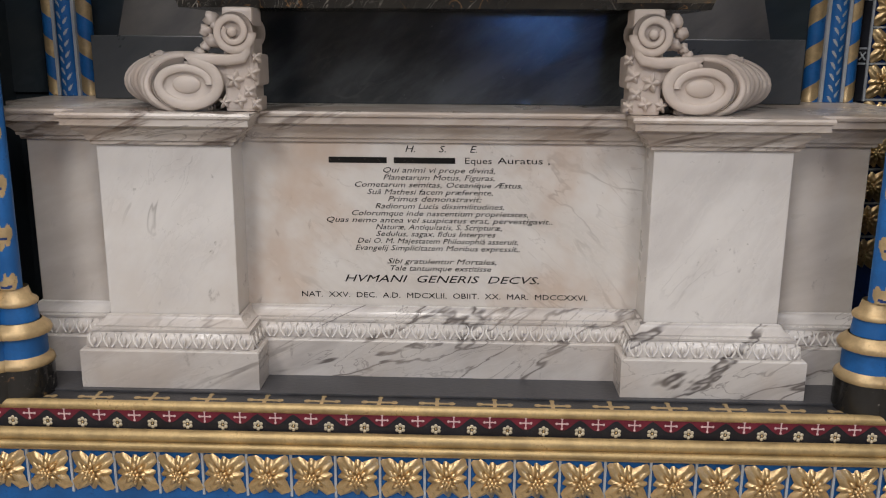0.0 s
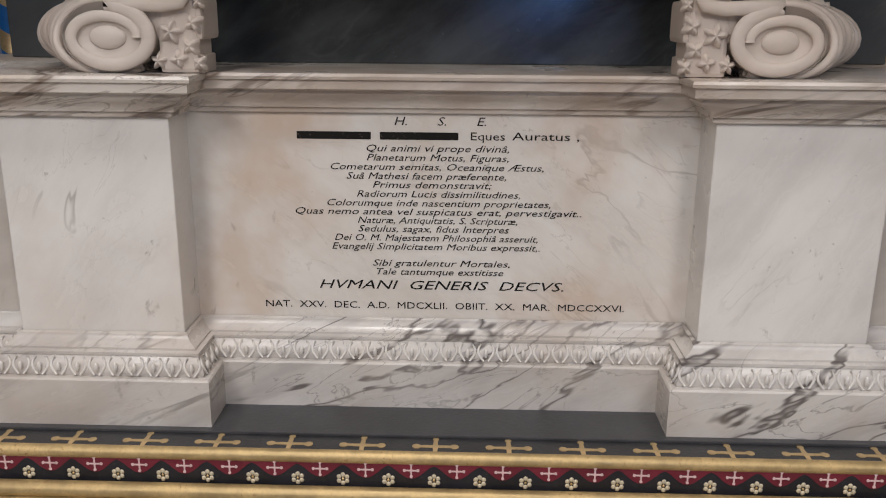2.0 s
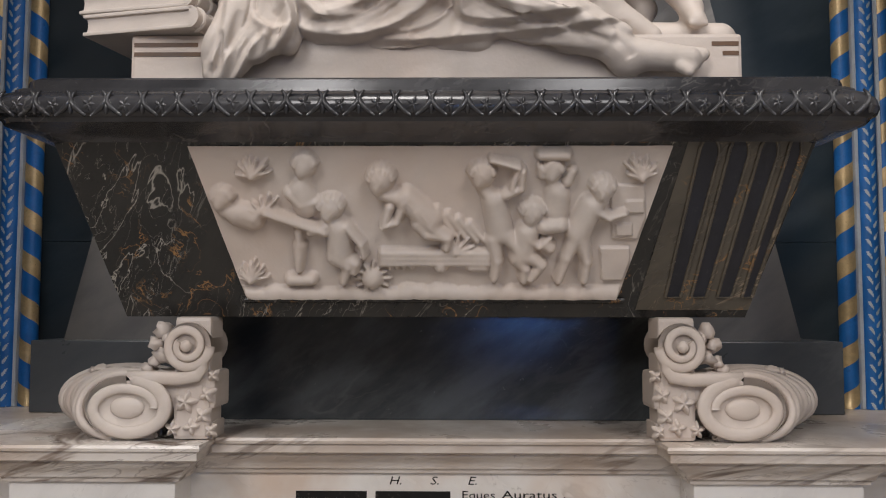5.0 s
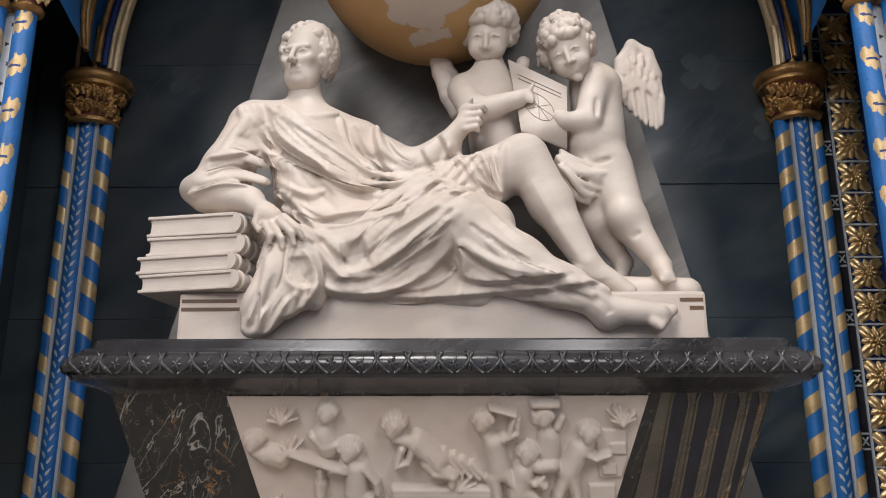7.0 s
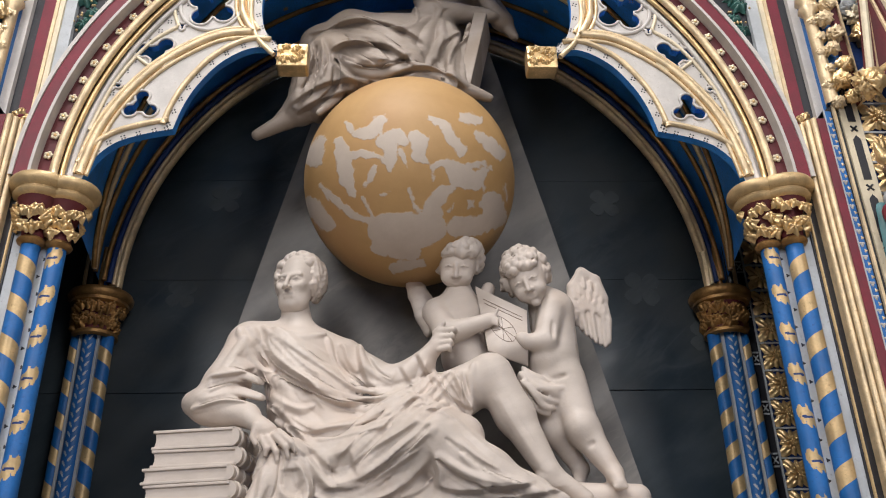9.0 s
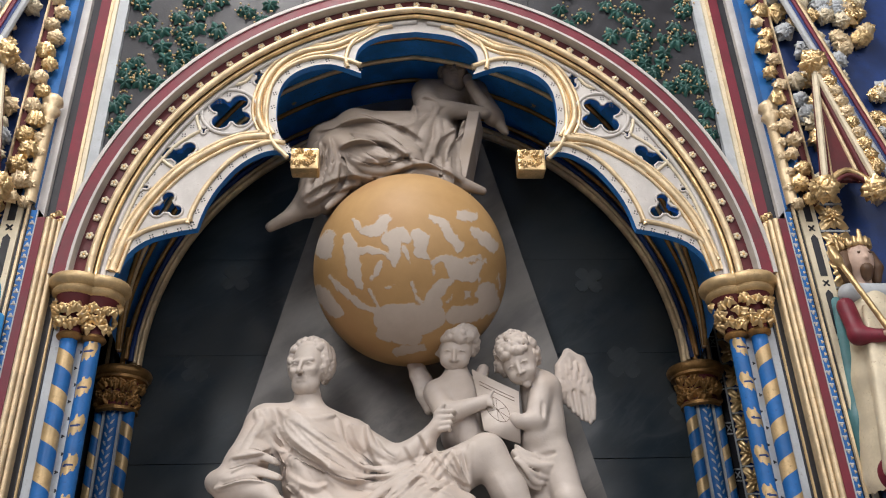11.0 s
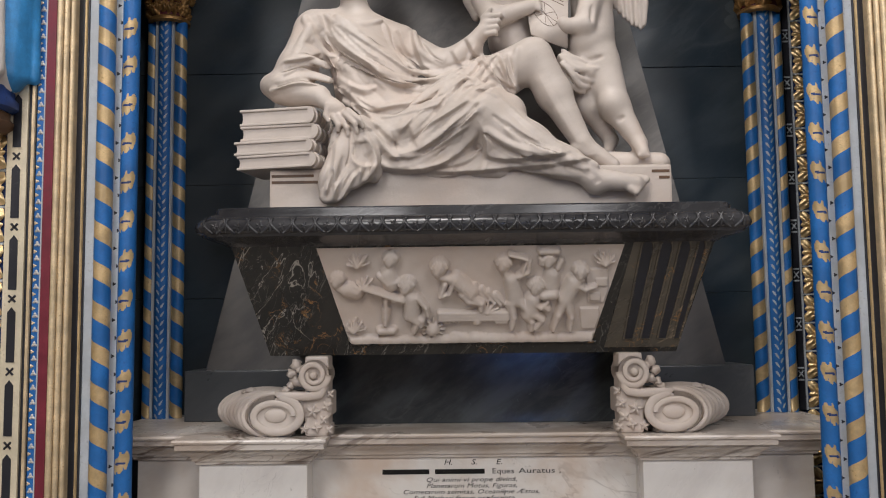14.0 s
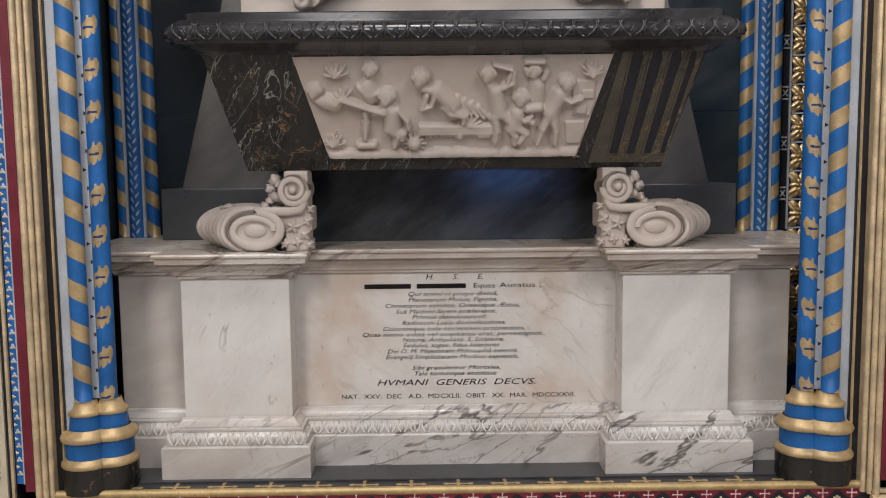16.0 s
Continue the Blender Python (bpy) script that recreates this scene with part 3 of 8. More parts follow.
flatten = Matrix(((1, 0, 0, 0), (0, 0, 1, 0), (0, -1, 0, 0), (0, 0, 0, 1)))
cg = Geo().plate([cross_outline(0.060, 0.046, 0.018)], 0.0, 0.0015, "goldpaint", m=flatten)
cross_me = mesh_of("cross", cg.v, cg.f, cg.mats, False, cg.m)
for i in range(-8, 9):
    o_ = link("cross", cross_me, ledge)
    o_.location = (i * 0.1875 - 0.002, -0.286, 0.4985)
Geo().tube([(-1.60, -0.338, 0.493), (1.60, -0.338, 0.493)], 0.017, "goldmatte", 16).done("roll", ledge)
smooth_by_angle(bpy.data.objects["roll"], 50)
Geo().box(-1.62, 1.62, -0.348, -0.3, 0.372, 0.485, "black").done("frieze", ledge)
g = Geo()
for i in range(-14, 14):
    xc = (i + 0.5) * 0.1145 - 0.003
    pts = [(xc - 0.057, 0.484)] + [(xc - 0.057 + 0.114 * t, 0.4775 - 0.036 * math.sin(math.pi * t) ** 1.5) for t in np.linspace(0, 1, 13)] + [(xc + 0.057, 0.484)]
    Geo().plate([pts], -0.350, -0.347, "crimson").done("scallop", ledge)
sm = Geo().plate([cross_outline(0.021, 0.021, 0.006)], 0, 0.0015, "pink")
sm_me = mesh_of("small_cross", sm.v, sm.f, sm.mats, False, sm.m)
fl = Geo()
for k in range(6):
    a = radians(60 * k + 30)
    fl.ball((0.0115 * math.cos(a), 0, 0.0115 * math.sin(a)), (0.0062, 0.0025, 0.0066), "cream", 8)
fl.ball((0, 0, 0), (0.004, 0.003, 0.004), "gold", 6)
fl_me = mesh_of("flower", fl.v, fl.f, fl.mats, True, fl.m)
for i in range(-14, 14):
    o_ = link("small_cross", sm_me, ledge)
    o_.location = ((i + 0.5) * 0.1145 - 0.003, -0.3518, 0.465)
    o_ = link("flower", fl_me, ledge)
    o_.location = (i * 0.1145 - 0.003, -0.3495, 0.437)
g = Geo()
g.tube([(-1.66, -0.372, 0.405), (1.66, -0.372, 0.405)], 0.021, "goldmatte", 12)
g.tube([(-1.66, -0.392, 0.378), (1.66, -0.392, 0.378)], 0.012, "goldmatte", 10)
g.box(-1.66, 1.66, -0.385, -0.3, 0.355, 0.392, "goldmatte")
smooth_by_angle(g.done("gilt_moulding", ledge, "gilded double moulding"), 50)
Geo().box(-1.70, 1.70, -0.372, -0.3, 0.0, 0.356, "blue").done("rosette_frieze", ledge, "blue frieze with square gilt rosettes")
fr = bpy.data.objects["rosette_frieze"]


def rosette(size):
    """A square gilt flower of four pointed and four short petals round a button, facing -y."""
    g, n, rings = Geo(), 48, 5
    vs = [Vector((0, -size * 0.16, 0))]
    for i in range(1, rings + 1):
        t = i / rings
        for j in range(n):
            a = 2 * math.pi * j / n
            diag, axis = abs(math.cos(2 * (a - math.pi / 4))), abs(math.cos(2 * a))
            p = max(diag ** 1.9, 0.50 * axis ** 4)
            r = size * t * (0.27 + 0.38 * p) * (1 + 0.05 * math.sin(16 * a) * t)
            crease = abs(math.sin(2 * (a - math.pi / 4))) ** 0.6 if diag > axis else 1 - abs(math.sin(2 * a)) ** 0.7
            h = size * (0.05 + 0.19 * math.sin(math.pi * min(1, 0.10 + t * 0.80)) * (0.35 + 0.65 * crease) - 0.03 * t)
            vs.append(Vector((r * math.cos(a), -h, r * math.sin(a))))
    fs = [(0, 1 + (j + 1) % n, 1 + j) for j in range(n)]
    fs += [(1 + i * n + j, 1 + i * n + (j + 1) % n, 1 + (i + 1) * n + (j + 1) % n, 1 + (i + 1) * n + j) for i in range(rings - 1) for j in range(n)]
    g.add(vs, fs, "gold")
    # an inner whorl of eight small pointed petals
    for k in range(8):
        a = k * math.pi / 4
        e, n_ = Vector((math.cos(a), 0, math.sin(a))), Vector((-math.sin(a), 0, math.cos(a)))
        tip, mid = e * size * 0.36 + Vector((0, -size * 0.17, 0)), e * size * 0.20
        g.add([e * size * 0.05 + Vector((0, -size * 0.20, 0)), mid + n_ * size * 0.065 + Vector((0, -size * 0.20, 0)), tip, mid - n_ * size * 0.065 + Vector((0, -size * 0.20, 0)), mid + Vector((0, -size * 0.26, 0)), mid + Vector((0, -size * 0.10, 0))],
              [(0, 4, 1), (1, 4, 2), (2, 4, 3), (3, 4, 0), (0, 1, 5), (1, 2, 5), (2, 3, 5), (3, 0, 5)], "gold")
    for k in range(7):
        a, q = k * 2.0944 / 2, 0.085 if k else 0.0
        g.ball((size * q * math.cos(a), -size * (0.235 + (0.03 if k == 0 else 0)), size * q * math.sin(a)), (size * 0.045, size * 0.06, size * 0.055), "gold", 6)
    return mesh_of("rosette", g.v, g.f, g.mats, True, g.m)


ros_me = rosette(0.137)
for i in range(-11, 12):
    o_ = link("rosette", ros_me, fr)
    o_.location = (i * 0.1435 + 0.035, -0.373, 0.281)
    o_.rotation_euler[1] = 0.05 * ((i * 5) % 3 - 1)
    Geo().box((i + 0.5) * 0.1435 + 0.031, (i + 0.5) * 0.1435 + 0.039, -0.380, -0.372, 0.205, 0.355, "palegrey").done("divider", fr)

# ---- columns ----


def shaft_mesh(r, z0, z1, style, s):
    """A painted round shaft about the origin. style: stripe, leaf or sprig."""
    n = 28 if style == "stripe" else 72
    if style == "stripe":
        per, gold = 0.158, 0.070
        zz = []
        k = math.floor(z0 / per) - 2
        while k * per < z1 + 0.3:
            zz += [(k * per, 0), (k * per + gold, 1)]
            k += 1
        vs, fs, ms = [], [], []
        for z, _ in zz:
            for j in range(n + 1):
                a = math.pi / 2 + 2 * math.pi * j / n
                vs.append((r * math.cos(a), r * math.sin(a), min(z1, max(z0, z + s * 0.058 * (j / n - 0.5) * 2 * 1.0))))
        for i in range(len(zz) - 1):
            for j in range(n):
                fs.append((i * (n + 1) + j, i * (n + 1) + j + 1, (i + 1) * (n + 1) + j + 1, (i + 1) * (n + 1) + j))
                ms.append(1 - zz[i][1])
        return mesh_of("shaft", vs, fs, ["blue", "goldpaint"], True, ms)
    dz = 0.004
    rows = int((z1 - z0) / dz)
    vs = [(r * math.cos(math.pi / 2 + 2 * math.pi * j / n), r * math.sin(math.pi / 2 + 2 * math.pi * j / n), z0 + dz * i) for i in range(rows + 1) for j in range(n)]
    fs, ms = [], []
    for i in range(rows):
        for j in range(n):
            fs.append((i * n + j, i * n + (j + 1) % n, (i + 1) * n + (j + 1) % n, (i + 1) * n + j))
            a, z = (j + 0.5) / n - 0.5, z0 + dz * (i + 0.5)
            u = a * 2 * math.pi * r
            if style == "leaf":
                w = (z + s * u * 0.6) % 0.158 - 0.079
                lobe = 0.036 + 0.007 * math.sin(u * 260 + 1.3) + 0.004 * math.sin(w * 330)
                k = 1 if (w / lobe) ** 2 + ((u + s * 0.004) / 0.036) ** 2 < 1 else 0
                if k and abs(w - s * u * 0.5) < 0.0045 and abs(u) < 0.022:
                    k = 2
            else:
                w = (z + (0.022 if u > 0 else 0.0)) % 0.044
                k = 1 if abs(w - 0.008 - 1.25 * abs(u)) < 0.0075 * math.sin(math.pi * min(1, abs(u) / 0.022)) + 0.001 and 0.002 < abs(u) < 0.022 else (1 if abs(u) < 0.0016 else 0)
            ms.append(k)
    return mesh_of("shaft", vs, fs, ["blue", "goldpaint" if style == "leaf" else "palegrey", "bluedark"], True, ms)


def foliage(g, x, y, z, r0, r1, h, count, seed, mat="gold", arc=(0, 360), size=0.05):
    rnd = random.Random(seed)
    for i in range(count):
        a = radians(arc[0] + (arc[1] - arc[0]) * ((i + rnd.uniform(0.2, 0.8)) / count))
        row = i % 2
        zz = z + h * (0.30 + 0.42 * row + rnd.uniform(-0.2, 0.2))
        r = r0 + (r1 - r0) * (zz - z) / h
        nrm = Vector((math.cos(a), math.sin(a), 0.15 + 0.3 * row))
        m = Matrix.Translation((x + r * math.cos(a), y + r * math.sin(a), zz)) @ nrm.to_track_quat("Z", "Y").to_matrix().to_4x4() @ Matrix.Rotation(rnd.uniform(0, 6.28), 4, "Z")
        g.leaf(m, size * rnd.uniform(0.8, 1.2), mat, rnd.choice((4, 5)), rnd.uniform(0.4, 0.9), 0.5)
        g.ball(m @ Vector((0, 0, size * 0.3)), (size * 0.22,) * 3, mat, 6)


def front_pair(s):
    """Two painted shafts on one moulded base under a double foliate capital."""
    col = thing("clustered_column", "blue and gold spiral painted twin column on black marble foot", "column", "columns of the arch")
    spots = ((s * 1.466, -0.300, "stripe"), (s * 1.382, -0.262, "leaf"))
    for x, y, st in spots:
        o_ = link("shaft", shaft_mesh(0.034, 0.86, 3.46, st, s), col)
        o_.location = (x, y, 0)
    Geo().box(min(s * 1.405, s * 1.445), max(s * 1.405, s * 1.445), -0.268, -0.20, 0.86, 3.46, "palegrey").done("fillet", col, "pale grey fillet with dark sprigs")
    g = Geo()
    for i in range(36):
        z = 0.90 + i * 0.0715
        g.leaf(Matrix.Translation((s * (1.425 + 0.006 * (-1) ** i), -0.2685, z)) @ Matrix.Rotation(radians(90), 4, "X"), 0.009, "black", 3, 0.2, 0.15)
    tagged(g.done("sprigs", col), kind="stuff")
    for part_name, prof, mat in (
            ("foot", [(0.098, 0.497), (0.098, 0.60)], "portoro"),
            ("lower_ring", [(0.099, 0.60), (0.103, 0.606), (0.100, 0.618), (0.090, 0.628), (0.083, 0.634)], "goldpaint"),
            ("drum", [(0.083, 0.634), (0.083, 0.70)], "blue"),
            ("middle_ring", [(0.083, 0.70), (0.098, 0.704), (0.102, 0.715), (0.096, 0.728), (0.072, 0.748)], "goldpaint"),
            ("neck", [(0.066, 0.748), (0.060, 0.80)], "blue"),
            ("upper_ring", [(0.060, 0.80), (0.066, 0.803), (0.068, 0.812), (0.062, 0.82), (0.050, 0.826), (0.040, 0.86)], "goldpaint")):
        g = Geo()
        for x, y, _ in spots:
            g.lathe(prof, (x, y + 0.02), mat, 28)
        smooth_by_angle(g.done(part_name, col, "black veined marble foot" if part_name == "foot" else ""), 50)
    g = Geo()
    for x, y, _ in spots:
        g.lathe([(0.036, 3.44), (0.050, 3.448), (0.054, 3.458), (0.048, 3.468), (0.040, 3.474)], (x, y), "golddark", 24)
    smooth_by_angle(g.done("neck_ring", col), 50)
    g = Geo()
    for x, y, _ in spots:
        g.lathe([(0.042, 3.470), (0.046, 3.53), (0.062, 3.59), (0.085, 3.635)], (x, y), "maroon", 24)
    bell = g.done("bell", col, smooth=True)
    g = Geo()
    for k, (x, y, _) in enumerate(spots):
        foliage(g, x, y, 3.475, 0.055, 0.088, 0.15, 19, 11 + k + int(s), "gold", (150, 390), 0.035)
    g.done("leaves", bell, "gilt carved leaves", True)
    g = Geo()
    for x, y, _ in spots:
        g.lathe([(0.080, 3.628), (0.100, 3.636), (0.104, 3.648), (0.098, 3.656), (0.098, 3.662), (0.116, 3.670), (0.124, 3.684), (0.124, 3.700), (0.116, 3.712), (0.02, 3.716)], (x, y), "goldpaint", 28)
    smooth_by_angle(g.done("abacus", col, "dull gold moulded abacus"), 50)
    return col


def back_group(s):
    col = thing("clustered_column", "slender blue and gold triple column against the slate", "column", "columns of the niche")
    cx, cy = s * 1.535 - 0.012, 0.69
    spots = ((cx - s * 0.070, cy - 0.02, "stripe", 0.031), (cx + s * 0.004, cy - 0.03, "sprig", 0.038), (cx + s * 0.074, cy - 0.02, "stripe", 0.028))
    for x, y, st, r in spots:
        o_ = link("shaft", shaft_mesh(r, 1.42, 3.46, st, s), col)
        o_.location = (x, y, 0)
    for x in (cx - s * 0.036, cx + s * 0.046):
        Geo().box(x - 0.006, x + 0.006, cy - 0.052, cy, 1.42, 3.46, "palegrey").done("fillet", col)
    g = Geo().lathe([(0.090, 3.44), (0.106, 3.45), (0.106, 3.465), (0.094, 3.475)], (cx, cy), "golddark", 28)
    smooth_by_angle(g.done("neck_ring", col), 50)
    bell = Geo().lathe([(0.092, 3.475), (0.097, 3.53), (0.114, 3.60)], (cx, cy), "maroon", 28).done("bell", col, smooth=True)
    g = Geo()
    foliage(g, cx, cy, 3.475, 0.098, 0.116, 0.14, 34, 31 + int(s), "golddark", (170, 370), 0.040)
    g.done("leaves", bell, "dull gilt carved leaves", True)
    g = Geo().lathe([(0.115, 3.60), (0.136, 3.61), (0.136, 3.625), (0.150, 3.635), (0.155, 3.655), (0.146, 3.672), (0.02, 3.675)], (cx, cy), "golddark", 32)
    smooth_by_angle(g.done("abacus", col), 50)
    # short springers that gather the ribs on the abacus
    for dx, dy, rad, mat in ((-0.06, -0.04, 0.020, "goldpale"), (-0.02, -0.09, 0.014, "golddark"), (0.03, -0.10, 0.016, "black"), (0.06, -0.08, 0.014, "goldpale")):
        Geo().tube([(cx + s * dx, cy + dy, 3.67), (cx + s * (dx - 0.002), cy + dy - 0.01, 3.76), (cx + s * (dx - 0.012), cy + dy - 0.03, 3.88)], rad, mat, 8).done("rib", col)
    return col


for s in (-1, 1):
    front_pair(s)
    back_group(s)

# jamb with square rosettes beside the back columns
jamb = thing("jamb", "jamb strip of gilt rosettes and dark slits", "jamb", kind="structure")
Geo().box(1.700, 1.875, 0.752, 0.818, 0.50, 4.05, "bluedark").done("strip", jamb)
Geo().box(1.652, 1.690, 0.735, 0.818, 1.42, 4.05, "black").done("slit_band", jamb)
for x in (1.646, 1.694):
    Geo().box(x - 0.004, x + 0.004, 0.726, 0.818, 1.42, 4.05, "palegrey").done("edge", jamb)
for i in range(10):
    z = 1.60 + i * 0.25
    for a in (-1, 1):
        Geo().tube([(1.671 - 0.012, 0.733, z - a * 0.016), (1.671 + 0.012, 0.733, z + a * 0.016)], 0.0035, "palegrey", 5).done("cross_bar", jamb)
        Geo().box(1.656, 1.686, 0.731, 0.736, z + a * 0.030 - 0.004, z + a * 0.030 + 0.004, "palegrey").done("cross_bar", jamb)
for i in range(23):
    z = 0.78 + i * 0.1435
    o_ = link("rosette", ros_me, jamb)
    o_.location = (1.771, 0.751, z)
    Geo().box(1.700, 1.842, 0.742, 0.753, z + 0.068, z + 0.076, "palegrey").done("divider", jamb)

# ---- sarcophagus on scroll feet ----
sarc = thing("sarcophagus", "black and gold veined marble sarcophagus with carved lid", "sarcophagus")


def face_y(z):
    return -0.065 - 0.528 * (z - 1.745)


def side_x(z):
    return 0.845 + 0.25 * (z - 1.745)


FLUTES = [(0.700, 0.036), (0.775, 0.036), (0.850, 0.034), (0.915, 0.024)]
g = Geo()
zl, zh = 1.745, 2.20
vs = [(-side_x(z), y, z) for z in (zl, zh) for y in (face_y(z), 0.48)] + [(side_x(z), y, z) for z in (zl, zh) for y in (face_y(z), 0.48)]
g.add(vs, [(0, 4, 6, 2), (0, 2, 3, 1), (4, 5, 7, 6), (0, 1, 5, 4), (2, 6, 7, 3), (1, 3, 7, 5)], "portoro")
body = g.done("body", sarc)
slant = Matrix(((1, 0, 0, 0), (0, 1, -0.528, -0.065 + 0.528 * 1.745), (0, 0, 1, 0), (0, 0, 0, 1)))


def on_face(g, pts, out, mat, thick=0.004):
    """A plate on the slanted front, outline in (x, z)."""
    g.plate([pts], -out - thick, 0.002, mat, m=slant)


g = Geo()
on_face(g, [(0.640, 2.195), (0.948, 2.195), (0.850, 1.765), (0.545, 1.765)], 0.0, "fluterib", 0.003)
g.done("flute_panel", sarc, "veined dark marble panel, reflected sheen in its olive colour")
# flutes: flat round-topped plates paint the hollows' shade black, between raised marble strips
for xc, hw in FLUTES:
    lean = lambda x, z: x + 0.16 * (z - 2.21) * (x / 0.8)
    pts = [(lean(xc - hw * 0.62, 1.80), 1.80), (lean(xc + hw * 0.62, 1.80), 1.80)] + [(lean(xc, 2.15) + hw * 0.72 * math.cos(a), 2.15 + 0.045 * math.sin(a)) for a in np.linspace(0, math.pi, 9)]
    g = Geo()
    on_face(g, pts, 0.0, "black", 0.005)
    fl_ob = g.done("flute", sarc, "flute as a flat plate, its hollow's shade painted black")
    g = Geo()
    g.tube([slant @ Vector((x, -0.0055, z)) for x, z in pts], 0.0050, "fluterib", 8, True)
    g.done("flute_edge", fl_ob)
g = Geo()
for x0, z0, x1, z1 in ((-0.628, 2.192, 0.612, 2.192), (-0.515, 1.79, 0.51, 1.79)):
    g.tube([slant @ Vector((x0, -0.004, z0)), slant @ Vector((x1, -0.004, z1))], 0.008, "portoro", 8)
g.done("panel_border", sarc)


def lid_plan(o):
    w, y0, c = 0.965 + o, -0.315 - o, 0.05
    return [(-w, 0.50), (-w, y0 + c), (-w + c * 0.4, y0 + c * 0.35), (-w + c, y0), (w - c, y0), (w - c * 0.4, y0 + c * 0.35), (w, y0 + c), (w, 0.50)]


prof = [(0.0, 2.225), (0.012, 2.232), (0.03, 2.242), (0.065, 2.250), (0.088, 2.258), (0.092, 2.268), (0.106, 2.276), (0.112, 2.292), (0.108, 2.312), (0.090, 2.330), (0.075, 2.336), (0.074, 2.344), (0.052, 2.347), (0.050, 2.370), (0.044, 2.376)]
g = Geo()
rows = [lid_plan(o) for o, _ in prof]
c = len(rows[0])
prof = [(o, z - 0.045) for o, z in prof]
g.add([(x, y, z) for r, (_, z) in zip(rows, prof) for x, y in r], [(i * c + j, i * c + j + 1, (i + 1) * c + j + 1, (i + 1) * c + j) for i in range(len(prof) - 1) for j in range(c - 1)], "lid")
g.add([(x, y, 2.331) for x, y in rows[-1]], [tuple(range(c))], "lid")
lid = smooth_by_angle(g.done("lid", sarc, "black marble lid edged with carved leaves"), 35)
g = Geo()
rnd = random.Random(4)
n = 24
for i in range(n):
    xc = -1.03 + 2.06 * (i + 0.5) / n
    y0 = -0.315 - 0.106
    for k in (-1, 1):
        pts = [(xc + k * (0.006 + 0.036 * math.sin(t * 2.4)), y0 - 0.006 + 0.012 * abs(t - 0.4), 2.223 + 0.062 * t) for t in np.linspace(0, 1, 7)]
        g.tube(pts, [0.004, 0.006, 0.0075, 0.0075, 0.0065, 0.005, 0.003], "lid", 6)
    g.leaf(Matrix.Translation((xc, y0 - 0.002, 2.251 + rnd.uniform(-0.004, 0.004))) @ Matrix.Rotation(radians(90), 4, "X"), 0.026, "lid", 5, 0.5, 0.35)
    g.ball((xc + 0.043, y0 - 0.002, 2.243), (0.007, 0.008, 0.018), "lid", 6)
for s in (-1, 1):
    for i in range(8):
        g.leaf(Matrix.Translation((s * 1.072, -0.33 + i * 0.095, 2.251)) @ Matrix.Rotation(s * radians(90), 4, "Y"), 0.03, "lid", 5, 0.5, 0.35)
tagged(g.done("leaf_border", lid, smooth=True), kind="stuff")

